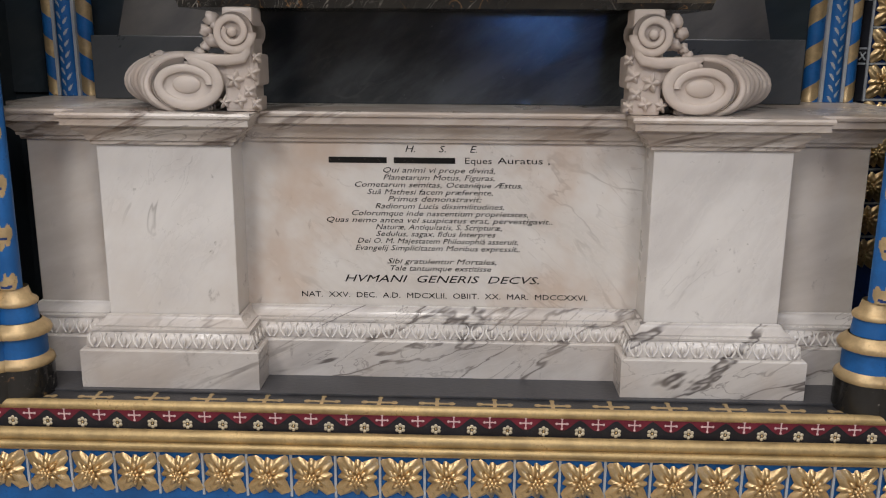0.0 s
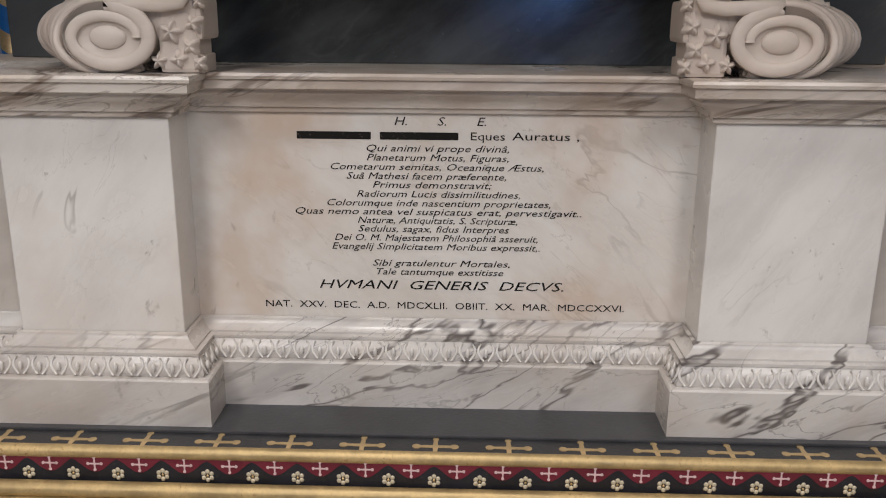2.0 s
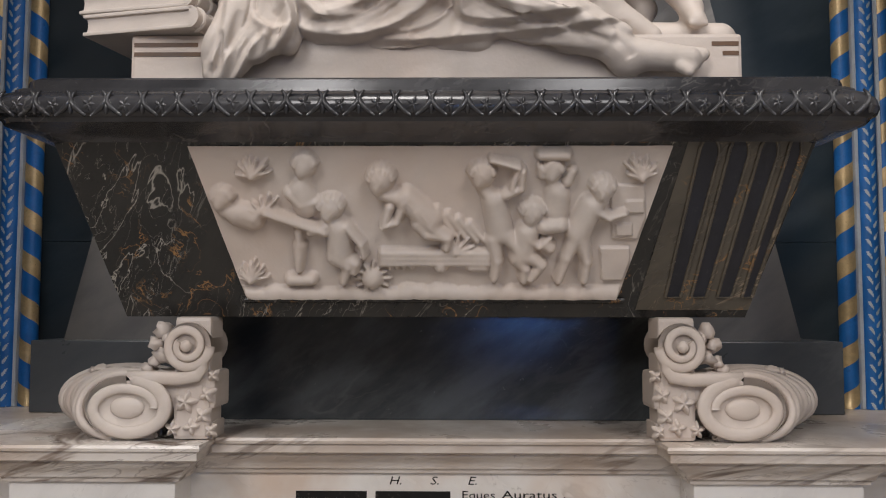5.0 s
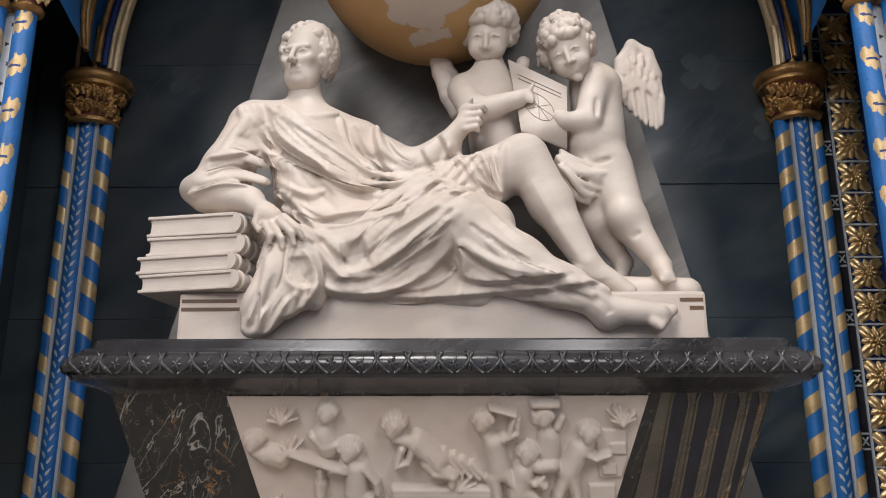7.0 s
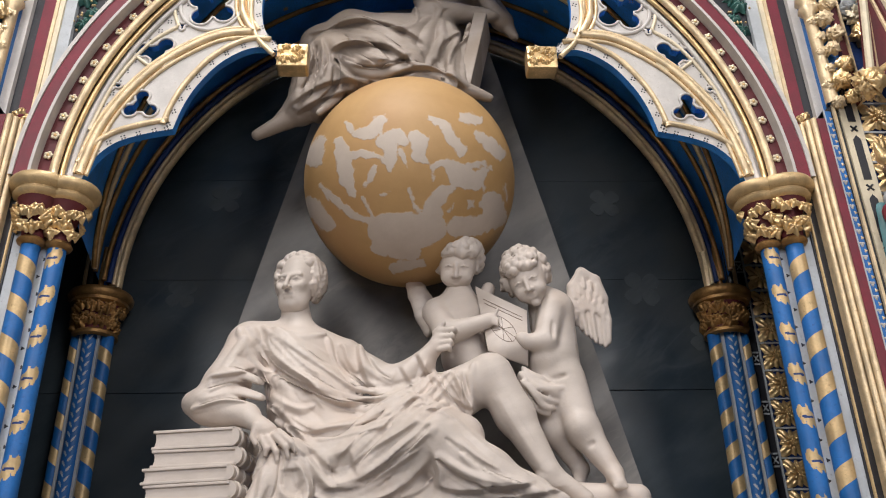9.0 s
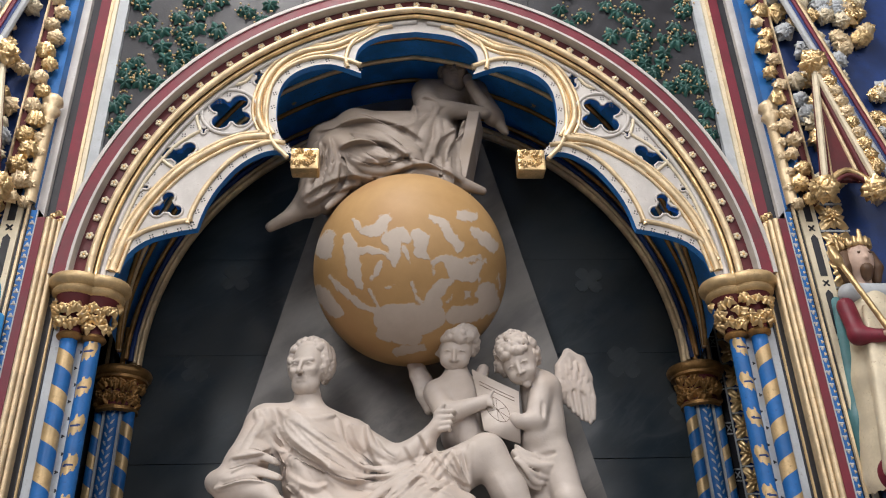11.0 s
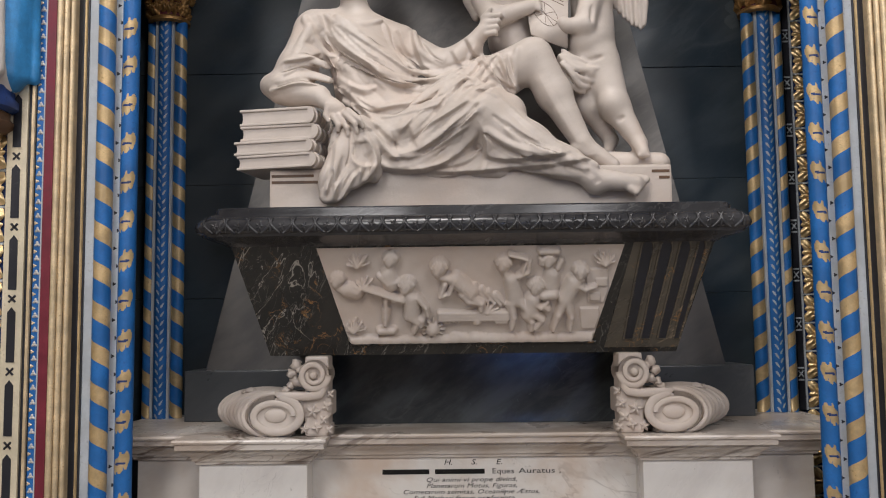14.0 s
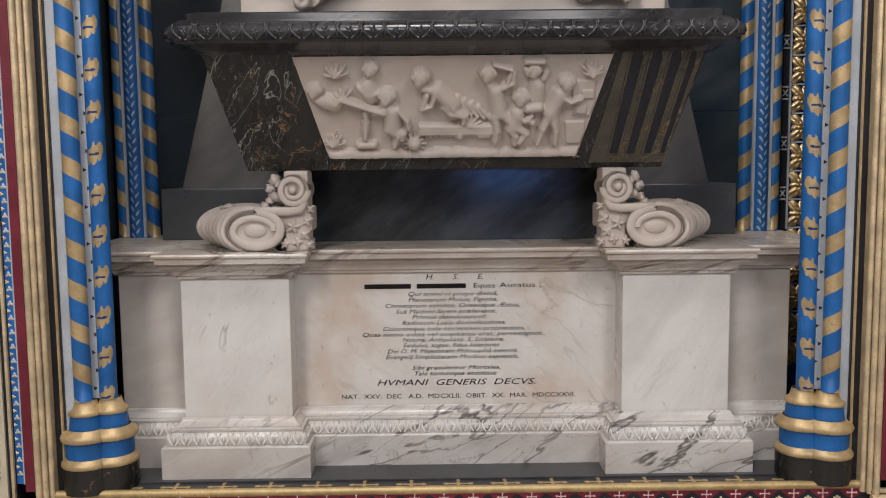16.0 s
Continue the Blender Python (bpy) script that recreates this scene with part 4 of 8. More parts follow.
# carved relief of small figures on the slanted front
def relief_mesh():
    NU, NV = 420, 140
    u = np.linspace(-1, 1, NU)[None, :]
    v = np.linspace(0, 1, NV)[:, None]
    hw = 681 - 169 * v
    X, Y = 731 + u * hw, 58 + v * 427 + 0 * u
    H = np.zeros_like(X)
    rng = np.random.RandomState(3)

    def cap(x0, y0, x1, y1, r0, r1, h, base=0.0):
        nonlocal H
        dx, dy = x1 - x0, y1 - y0
        t = np.clip(((X - x0) * dx + (Y - y0) * dy) / max(dx * dx + dy * dy, 1e-6), 0, 1)
        r = r0 + (r1 - r0) * t
        q = np.clip(1 - ((X - x0 - t * dx) ** 2 + (Y - y0 - t * dy) ** 2) / (r * r), 0, None)
        new_h = base * (q > 0) + h * np.sqrt(q)
        H = np.where(new_h > 0, np.log(np.exp(H / 3.5) + np.exp(new_h / 3.5) - 1 + 1e-9) * 3.5, H)

    def child(hx, hy, hr, chest, hip, arms, legs, h=34):
        cap(hx, hy, hx, hy, hr, hr, h * 1.15)
        cap(hx - hr * 0.2, hy + hr * 0.45, hx - hr * 0.2, hy + hr * 0.5, hr * 0.6, hr * 0.6, h * 1.1)
        for a in range(9):
            w = a * 0.7 + 2.6
            cap(hx + hr * 0.85 * math.cos(w), hy - abs(hr * 0.75 * math.sin(w)), hx + hr * 0.8 * math.cos(w), hy - abs(hr * 0.7 * math.sin(w)) + 4, 11, 9, h * 0.95)
        cap(*chest, *hip, 36, 38, h)
        cap(hx, hy + hr, *chest, 18, 30, h * 0.8)
        for pts, r0, r1 in [(a, 17, 11) for a in arms] + [(l, 25, 12) for l in legs]:
            for p, q in zip(pts[:-1], pts[1:]):
                cap(*p, *q, r0, (r0 + r1) / 2, h * 0.9)
                r0 = (r0 + r1) / 2

    child(150, 195, 34, (195, 240), (235, 250), [[(205, 235), (240, 250), (262, 228)]], [], 26)
    child(382, 105, 36, (370, 175), (385, 215), [[(335, 180), (370, 212), (430, 200)]], [], 26)
    child(455, 218, 38, (475, 280), (480, 345), [[(500, 270), (540, 320), (548, 355)], [(440, 270), (400, 285)]], [[(465, 360), (505, 385), (492, 430)], [(490, 365), (525, 375), (520, 400)]], 36)
    child(595, 140, 42, (665, 195), (730, 255), [[(660, 200), (640, 255), (600, 270)], [(620, 215), (605, 260)]], [[(730, 270), (780, 300), (775, 330)], [(700, 265), (720, 290), (770, 300)]], 38)
    child(878, 128, 38, (910, 205), (925, 290), [[(940, 185), (985, 165), (990, 120)]], [[(905, 310), (915, 370), (905, 420)], [(945, 300), (975, 340)]], 34)
    child(1075, 120, 30, (1085, 185), (1080, 230), [[(1045, 130), (1040, 110)], [(1115, 150), (1130, 120)]], [], 26)
    child(1015, 230, 36, (1000, 290), (985, 350), [[(1000, 300), (1030, 325), (1060, 300)]], [[(970, 365), (990, 390), (985, 425)], [(1010, 360), (1035, 380), (1005, 420)]], 36)
    child(1212, 165, 36, (1180, 215), (1140, 290), [[(1190, 225), (1225, 245), (1270, 232)]], [[(1130, 310), (1105, 360), (1080, 425)], [(1150, 315), (1160, 370), (1150, 425)]], 36)
    # telescope, pedestal, bench, tub, kiln, plants, ground
    cap(275, 230, 440, 285, 15, 17, 36)
    cap(365, 285, 368, 320, 16, 12, 26); cap(368, 330, 368, 395, 22, 14, 28); cap(345, 428, 402, 428, 20, 20, 26)
    for y in (350, 364, 378):
        cap(598, y, 888, y, 14, 14, 22)
    for x in (620, 638, 655, 678):
        cap(x, 380, x, 395, 6, 8, 16)
    cap(758, 392, 758, 392, 20, 20, 24); cap(840, 392, 880, 392, 14, 14, 20); cap(571, 425, 571, 425, 32, 32, 34)
    for a in range(12):
        w = a * 0.5236
        cap(571 + 34 * math.cos(w), 425 + 34 * math.sin(w), 571 + 50 * math.cos(w), 425 + 46 * math.sin(w), 7, 3, 14)
    cap(905, 88, 980, 108, 12, 12, 34); cap(980, 108, 960, 165, 12, 12, 30)
    cap(1040, 78, 1115, 78, 16, 16, 28); cap(1055, 60, 1100, 60, 14, 14, 26)
    cap(1045, 270, 1090, 265, 26, 26, 38); cap(1050, 320, 1060, 330, 22, 20, 34)
    for x0, x1, y0, y1, h in ((1235, 1330, 160, 310, 8), (1275, 1325, 200, 235, 14), (1245, 1290, 265, 300, 14), (1200, 1280, 335, 430, 10)):
        inside = (X > x0) & (X < x1) & (Y > y0) & (Y < y1)
        H = np.where(inside, np.maximum(H, h), H)
    for cx, cy, k in ((235, 110, 9), (1320, 115, 9), (235, 405, 10), (800, 320, 6), (265, 210, 6)):
        for a in range(k):
            w = -math.pi * (a + 0.5) / k + rng.uniform(-0.15, 0.15)
            L = rng.uniform(35, 58)
            cap(cx, cy + 25, cx + L * math.cos(w), cy + 20 + L * math.sin(w), 12, 4, 18)
    for i in range(26):
        x = 215 + i * 41
        cap(x, 478 + rng.uniform(-6, 4), x + 40, 476 + rng.uniform(-8, 6), rng.uniform(18, 34), 22, 18)
    for i in range(6):
        cap(690 + i * 30, 200 + i * 14, 740 + i * 30, 280 + i * 9, 15, 9, 15)
    hair = 0.7 * np.sin(X * 0.30 + 2 * np.sin(Y * 0.17)) * np.clip((H - 34) / 6, 0, 1)
    H = H * np.clip((1 - np.abs(u)) * hw / 10, 0, 1) * np.clip(v * 427 / 12, 0, 1)
    H = H + hair + 0.8 * np.sin(X * 0.05 + 1.7) * np.sin(Y * 0.07)
    half = 0.609 - 0.106 * v
    px = -0.008 + u * half
    pz = 2.176 - 0.373 * v + 0 * u
    out = 0.004 + H * 0.00122
    nrm = Vector((0, -1, -0.528)).normalized()
    py = -0.065 - 0.528 * (pz - 1.745)
    P = np.stack([px, py + nrm.y * out, pz + nrm.z * out], -1).reshape(-1, 3)
    idx = np.arange(NU * NV).reshape(NV, NU)
    F = np.stack([idx[:-1, :-1], idx[1:, :-1], idx[1:, 1:], idx[:-1, 1:]], -1).reshape(-1, 4)
    return mesh_of("relief", P.tolist(), F.tolist(), "statue", True)


rel = link("relief", relief_mesh(), sarc, "white marble relief of small working figures")


def scroll_foot(s):
    """A marble foot: a wide ribbed roll below, a small volute above, leaves between."""
    ft = thing("scroll_foot", "white marble double scroll foot with ribbed roll and leaves", "scroll foot", "feet of the sarcophagus")
    X = lambda x: s * x
    g = Geo()
    n = 36
    rows = []
    for k in range(10):
        t = k / 9
        y = -0.150 + 0.34 * t
        rx, rz, cx = 0.112 + 0.10 * t ** 0.8, 0.084, 0.806 + 0.115 * t
        rows.append([(X(cx + rx * math.cos(2 * math.pi * j / n)), y, 1.506 + rz * math.sin(2 * math.pi * j / n)) for j in range(n)])
    g.add([p for r in rows for p in r], [(i * n + j, i * n + (j + 1) % n, (i + 1) * n + (j + 1) % n, (i + 1) * n + j) for i in range(9) for j in range(n)] + [tuple(range(n))], "statue")
    roll = g.done("roll", ft, "ribbed marble roll", True)
    for k in range(8):
        g = Geo()
        t = (k + 0.6) / 9
        y = -0.150 + 0.34 * t
        rx, cx = 0.112 + 0.10 * t ** 0.8, 0.806 + 0.115 * t
        g.tube([(X(cx + (rx + 0.006) * math.cos(a)), y + 0.01 * math.sin(3 * a + k), 1.506 + 0.088 * math.sin(a)) for a in np.linspace(-2.2, 2.4, 26)], 0.011 + 0.003 * (k % 2), "statue", 7)
        g.done("rib", roll, "", True)
    g = Geo()
    pts, rs = [], []
    for t in np.linspace(0, 1, 64):
        a = math.pi * 0.5 - t * math.pi * 2.5
        k = 1 - 0.44 * t
        pts.append((X(0.806 - 0.106 * k * math.cos(a) * (1.0 + 0.22 * t)), -0.154 - 0.004 * t, 1.506 + 0.078 * k * math.sin(a)))
        rs.append(0.0200 * (1 - 0.42 * t))
    pts = [(X(0.606), -0.154, 1.640), (X(0.610), -0.154, 1.610), (X(0.622), -0.154, 1.590), (X(0.67), -0.154, 1.582), (X(0.74), -0.154, 1.585)] + pts
    rs = [0.014, 0.016, 0.017, 0.0175, 0.0175] + rs
    g.tube(pts, rs, "statue", 10, False, 0.45)
    g.ball((X(0.806), -0.150, 1.506), (0.046, 0.013, 0.029), "statue", 20)
    g.done("lower_scroll", ft, smooth=True)
    g = Geo()
    g.add(*(lambda c: ([(X(0.650 + 0.062 * math.cos(2 * math.pi * j / 24)), y, 1.668 + 0.062 * math.sin(2 * math.pi * j / 24)) for y in (-0.150, 0.02) for j in range(24)], [(j, (j + 1) % 24, 24 + (j + 1) % 24, 24 + j) for j in range(24)] + [tuple(range(24))]))(0), "statue")
    pts, rs = [], []
    for t in np.linspace(0, 1, 56):
        a = math.pi * 2.0 - t * math.pi * 3.2
        k = 1 - 0.62 * t
        pts.append((X(0.650 - 0.060 * k * math.cos(a)), -0.154 - 0.012 * t, 1.668 + 0.060 * k * math.sin(a)))
        rs.append(0.0145 * (1 - 0.4 * t))
    g.tube(pts, rs, "statue", 10, False, 0.5)
    g.ball((X(0.650), -0.165, 1.668), (0.016, 0.014, 0.016), "statue", 12)
    g.done("volute", ft, smooth=True)
    g = Geo()
    g.box(min(X(0.592), X(0.69)), max(X(0.592), X(0.69)), -0.135, -0.01, 1.42, 1.745, "statue", 0.012)
    g.box(min(X(0.58), X(0.80)), max(X(0.58), X(0.80)), -0.13, 0.02, 1.50, 1.60, "statue", 0.012)
    g.box(min(X(0.585), X(0.60)), max(X(0.585), X(0.60)), -0.12, -0.01, 1.42, 1.465, "statue", 0.004)
    g.done("block", ft)
    g = Geo()
    rnd = random.Random(8)
    for x, z, r in ((0.655, 1.52, 0.042), (0.610, 1.485, 0.03), (0.60, 1.54, 0.03), (0.64, 1.455, 0.03), (0.59, 1.445, 0.024), (0.69, 1.45, 0.026), (0.585, 1.59, 0.022)):
        g.leaf(Matrix.Translation((X(x), -0.140, z)) @ Matrix.Rotation(radians(90), 4, "X") @ Matrix.Rotation(rnd.uniform(0, 6), 4, "Z"), r, "statue", rnd.choice((4, 5)), 0.7, 0.55)
    for x, z, r in ((0.730, 1.712, 0.024), (0.748, 1.672, 0.022), (0.725, 1.640, 0.026), (0.755, 1.625, 0.018), (0.715, 1.69, 0.02), (0.77, 1.605, 0.018)):
        g.ball((X(x), -0.10, z), (r, r * 1.3, r * 0.9), "statue", 9, 0.7, x * 50)
    for i in range(9):
        a = i / 8
        g.ball((X(0.74 + 0.24 * a), -0.09 + 0.15 * a, 1.592 + 0.004 * math.sin(i * 2)), (0.020, 0.03, 0.011), "statue", 8, 0.9, i)
    g.done("carved_leaves", ft, "chipped carved leaves", True)
    return ft


for s in (-1, 1):
    scroll_foot(s)

# ---- painted arch and its frame ----
front = thing("arch", "gilded and painted pointed arch with cusped tracery", "arch", kind="structure")
g = Geo()
arch_band(g, 1.735, 1.682, -0.365, -0.28, "crimson")
g.done("crimson_band", front)
g = Geo()
arch_band(g, 1.682, 1.670, -0.370, -0.28, "white")
arch_band(g, 1.752, 1.735, -0.372, -0.28, "white")
g.done("white_line", front)
g = Geo()
arch_band(g, 1.670, 1.606, -0.318, -0.26, "maroon")
g.done("maroon_hollow", front)
Geo().tube([(x, -0.335, z) for x, z in arch(1.597, 44, 3.72)], 0.017, "goldpale", 10).done("gilt_roll", front, smooth=True)
Geo().tube([(x, -0.31, z) for x, z in arch(1.575, 44, 3.72)], 0.012, "gold", 8).done("inner_roll", front, smooth=True)
fm = Geo()
for k in range(5):
    a = 2 * math.pi * k / 5
    fm.ball((0.011 * math.cos(a), 0, 0.011 * math.sin(a)), (0.009, 0.007, 0.009), "cream", 6)
fm.ball((0, -0.005, 0), (0.007, 0.006, 0.007), "gold", 6)
fm_me = mesh_of("flower", fm.v, fm.f, fm.mats, True, fm.m)
fa = arch(1.640, 400, 3.74)
L, last = 0.0, None
for p, q in zip(fa[:-1], fa[1:]):
    L += math.hypot(q[0] - p[0], q[1] - p[1])
    if L > 0.0925:
        L = 0.0
        o_ = link("flower", fm_me, front)
        o_.location = (q[0], -0.325, q[1])

HALF_A = [(1.335, 3.745), (1.302, 3.842), (1.228, 3.922), (1.116, 3.966), (1.006, 3.990)]
HALF_B = [(1.006, 3.990), (0.978, 4.105), (0.926, 4.222), (0.832, 4.347), (0.70, 4.42), (0.566, 4.384)]
HALF_C = [(0.566, 4.390), (0.605, 4.427), (0.668, 4.512), (0.693, 4.66), (0.673, 4.818), (0.588, 4.915), (0.445, 4.955), (0.283, 4.898)]
HALF_D = [(0.283, 4.898), (0.315, 4.98), (0.285, 5.08), (0.18, 5.15), (0.0, 5.18)]


def curve(pts, n=6):
    """A smooth line through pts."""
    out = []
    P = [Vector(p) for p in pts]
    for i in range(len(P) - 1):
        a, b, c_, d = P[max(i - 1, 0)], P[i], P[i + 1], P[min(i + 2, len(P) - 1)]
        for k in range(n):
            t = k / n
            out.append(0.5 * ((2 * b) + (c_ - a) * t + (2 * a - 5 * b + 4 * c_ - d) * t * t + (3 * b - a - 3 * c_ + d) * t ** 3))
    return [tuple(p) for p in out] + [tuple(P[-1])]


inner = []
for h in (HALF_A, HALF_B, HALF_C, HALF_D):
    inner += curve(h)[:-1]
inner.append((0.0, 5.18))


def foil(cx, cz, r, lobes, turn, n=12):
    out = []
    for k in range(lobes):
        a = turn + 2 * math.pi * k / lobes
        far, lobe, turn_ = (0.60, 0.40, 2.25) if lobes == 3 else (0.60, 0.40, 2.05)
        for t in np.linspace(-turn_, turn_, n):
            out.append((cx + r * far * math.cos(a) + r * lobe * math.cos(a + t), cz + r * far * math.sin(a) + r * lobe * math.sin(a + t)))
    return out


HOLES = [(1.150, 4.105, 0.080, 3, math.pi / 2), (0.915, 4.645, 0.118, 4, 0.6), (1.125, 4.385, 0.094, 3, 2.3), (0.632, 4.985, 0.045, 3, 2.0), (0.782, 4.866, 0.056, 3, 0.9), (1.275, 4.21, 0.032, 3, 1.2), (1.03, 4.535, 0.026, 3, 0.5)]
outer = [p for p in arch(1.58, 40, 3.735) if p[0] >= 0][::-1]
loop = outer + list(reversed(inner))
for s in (-1, 1):
    g = Geo()
    loops = [[(s * x, z) for x, z in loop]] + [[(s * x, z) for x, z in foil(*h)] for h in HOLES]
    g.plate(loops, -0.285, -0.245, "white", "webblue")
    tr = g.done("tracery", front, "white tracery plate stencilled with small dark sprigs")
    g = Geo()
    for h in (HALF_A, HALF_B, HALF_C, HALF_D):
        side = curve(h)
        for off, rr in ((0.047, 0.012),):
            line = []
            for i, (x, z) in list(enumerate(side))[(4 if h is HALF_A or h is HALF_C or h is HALF_D else 1):(-1 if h is HALF_A or h is HALF_C else -4)]:
                a, b = side[max(i - 1, 0)], side[min(i + 1, len(side) - 1)]
                dx, dz = b[0] - a[0], b[1] - a[1]
                k = off / max(math.hypot(dx, dz), 1e-6)
                line.append((s * (x + dz * k), -0.290, z - dx * k))
            g.tube(line, rr, "goldpale", 8)
    g.done("cusp_edge", tr, "gilt cusp moulding", True)
    g = Geo()
    for line, r in (([(1.345, 3.77), (1.305, 3.965), (1.235, 4.13), (1.115, 4.30), (0.972, 4.42), (0.846, 4.485), (0.72, 4.500)], 0.018),
                    ([(0.72, 4.500), (0.775, 4.62), (0.772, 4.77), (0.705, 4.93), (0.58, 5.03), (0.40, 5.08), (0.2, 5.22)], 0.015),
                    ):
        pts = curve(line)
        g.tube([(s * x, -0.292, z) for x, z in pts], r, "goldpale", 8)
        for off, mat, rr in ((0.028, "goldpale", 0.009), (-0.027, "goldpale", 0.009), (0.016, "golddark", 0.006), (-0.015, "golddark", 0.006)):
            side = []
            for i, (x, z) in enumerate(pts):
                a, b = pts[max(i - 1, 0)], pts[min(i + 1, len(pts) - 1)]
                dx, dz = b[0] - a[0], b[1] - a[1]
                k = off / max(math.hypot(dx, dz), 1e-6)
                side.append((s * (x - dz * k), -0.289, z + dx * k))
            g.tube(side, rr, mat, 6)
    g.done("gilt_moulding", tr, smooth=True)
    g = Geo()
    g.tube([(x, -0.29, z) for x, z in arch(1.552, 40, 3.74) if x * s >= 0], 0.012, "white", 8)
    for line in ([(1.340, 3.98), (1.275, 4.22), (1.160, 4.43), (1.045, 4.53)], [(1.205, 4.36), (1.10, 4.30), (0.99, 4.42)], [(1.045, 4.53), (1.070, 4.64), (0.99, 4.78), (0.86, 4.83), (0.80, 4.93), (0.70, 5.02)], [(0.80, 4.93), (0.86, 4.98), (0.84, 5.06)]):
        g.tube([(s * x, -0.288, z) for x, z in curve(line)], 0.0085, "cream", 8)
    g.done("plate_moulding", tr, smooth=True)
    for h in HOLES:
        g = Geo().tube([(s * x, -0.287, z) for x, z in foil(*h)], 0.0065, "white", 6, True)
        if h[3] == 4:
            g.tube([(s * (h[0] + h[2] * 1.14 * math.cos(a)), -0.288, h[1] + h[2] * 1.14 * math.sin(a)) for a in np.linspace(0, 6.283, 41)[:-1]], 0.009, "white", 8, True)
        g.done("foil_rim", tr, smooth=True)
    # stencilled sprigs along the cusps
    g = Geo()
    path = [p for h in (HALF_A, HALF_B, HALF_C) for p in curve(h, 4)]
    for i, (x, z) in enumerate(path[::2]):
        dx, dz = x - 0.0, z - 3.9
        k = 0.035 / math.hypot(dx, dz)
        for a in range(4):
            w = a * math.pi / 2 + 0.4
            g.ball((s * (x + dx * k * 0.75 + 0.009 * math.cos(w)), -0.2855, z + dz * k * 0.75 + 0.009 * math.sin(w)), (0.0042, 0.001, 0.0042), "black", 5)
    for x, z in arch(1.522, 34, 3.80):
        if x * s < 0.5:
            continue
        for a in range(4):
            w = a * math.pi / 2 + 0.8
            g.ball((x + 0.009 * math.cos(w), -0.2855, z + 0.009 * math.sin(w)), (0.0042, 0.001, 0.0042), "black", 5)
    tagged(g.done("stencil", tr), kind="stuff")
    # gilt leaf block at the cusp's end
    bo = Geo().box(s * 0.535 - 0.066, s * 0.535 + 0.066, -0.335, -0.25, 4.285, 4.40, "gold", 0.010).done("cusp_block", front, "gilt square leaf block")
    g = Geo()
    rnd = random.Random(5)
    for i in range(14):
        g.leaf(Matrix.Translation((s * 0.535 + rnd.uniform(-0.048, 0.048), -0.338, 4.343 + rnd.uniform(-0.042, 0.042))) @ Matrix.Rotation(radians(90), 4, "X") @ Matrix.Rotation(rnd.uniform(0, 6), 4, "Z"), rnd.uniform(0.016, 0.026), "gold", 5, 0.6, 0.6)
    g.done("leaves", bo, "", True)

# wall plate round the arch and the strips beside it
g = Geo()
ring = arch(1.62, 40, 3.72)
g.plate([[(-2.9, 3.72)] + ring + [(2.9, 3.72), (2.9, 6.4), (-2.9, 6.4)]], -0.28, -0.15, "black")
g.done("wall_plate", front)
for s in (-1, 1):
    Geo().box(min(s * 1.52, s * 2.9), max(s * 1.52, s * 2.9), -0.28, -0.15, 0.0, 3.72, "black").done("wall_plate", front)


def strip(x0, x1, y, z0, z1, mat, s, name, label=""):
    return Geo().box(min(s * x0, s * x1), max(s * x0, s * x1), y, -0.2, z0, z1, mat).done(name, front, label)


def clip_strip(x0, x1, y, z1, mat, s, name):
    pts = []
    for x in np.linspace(x0, x1, 6):
        d = 1.752 ** 2 - (x + ARCH_X) ** 2
        pts.append((s * x, max(3.74, ARCH_Z + math.sqrt(d)) if d > 0 else 3.74))
    return Geo().plate([pts + [(s * x1, z1), (s * x0, z1)]], y, -0.25, mat).done(name, front)


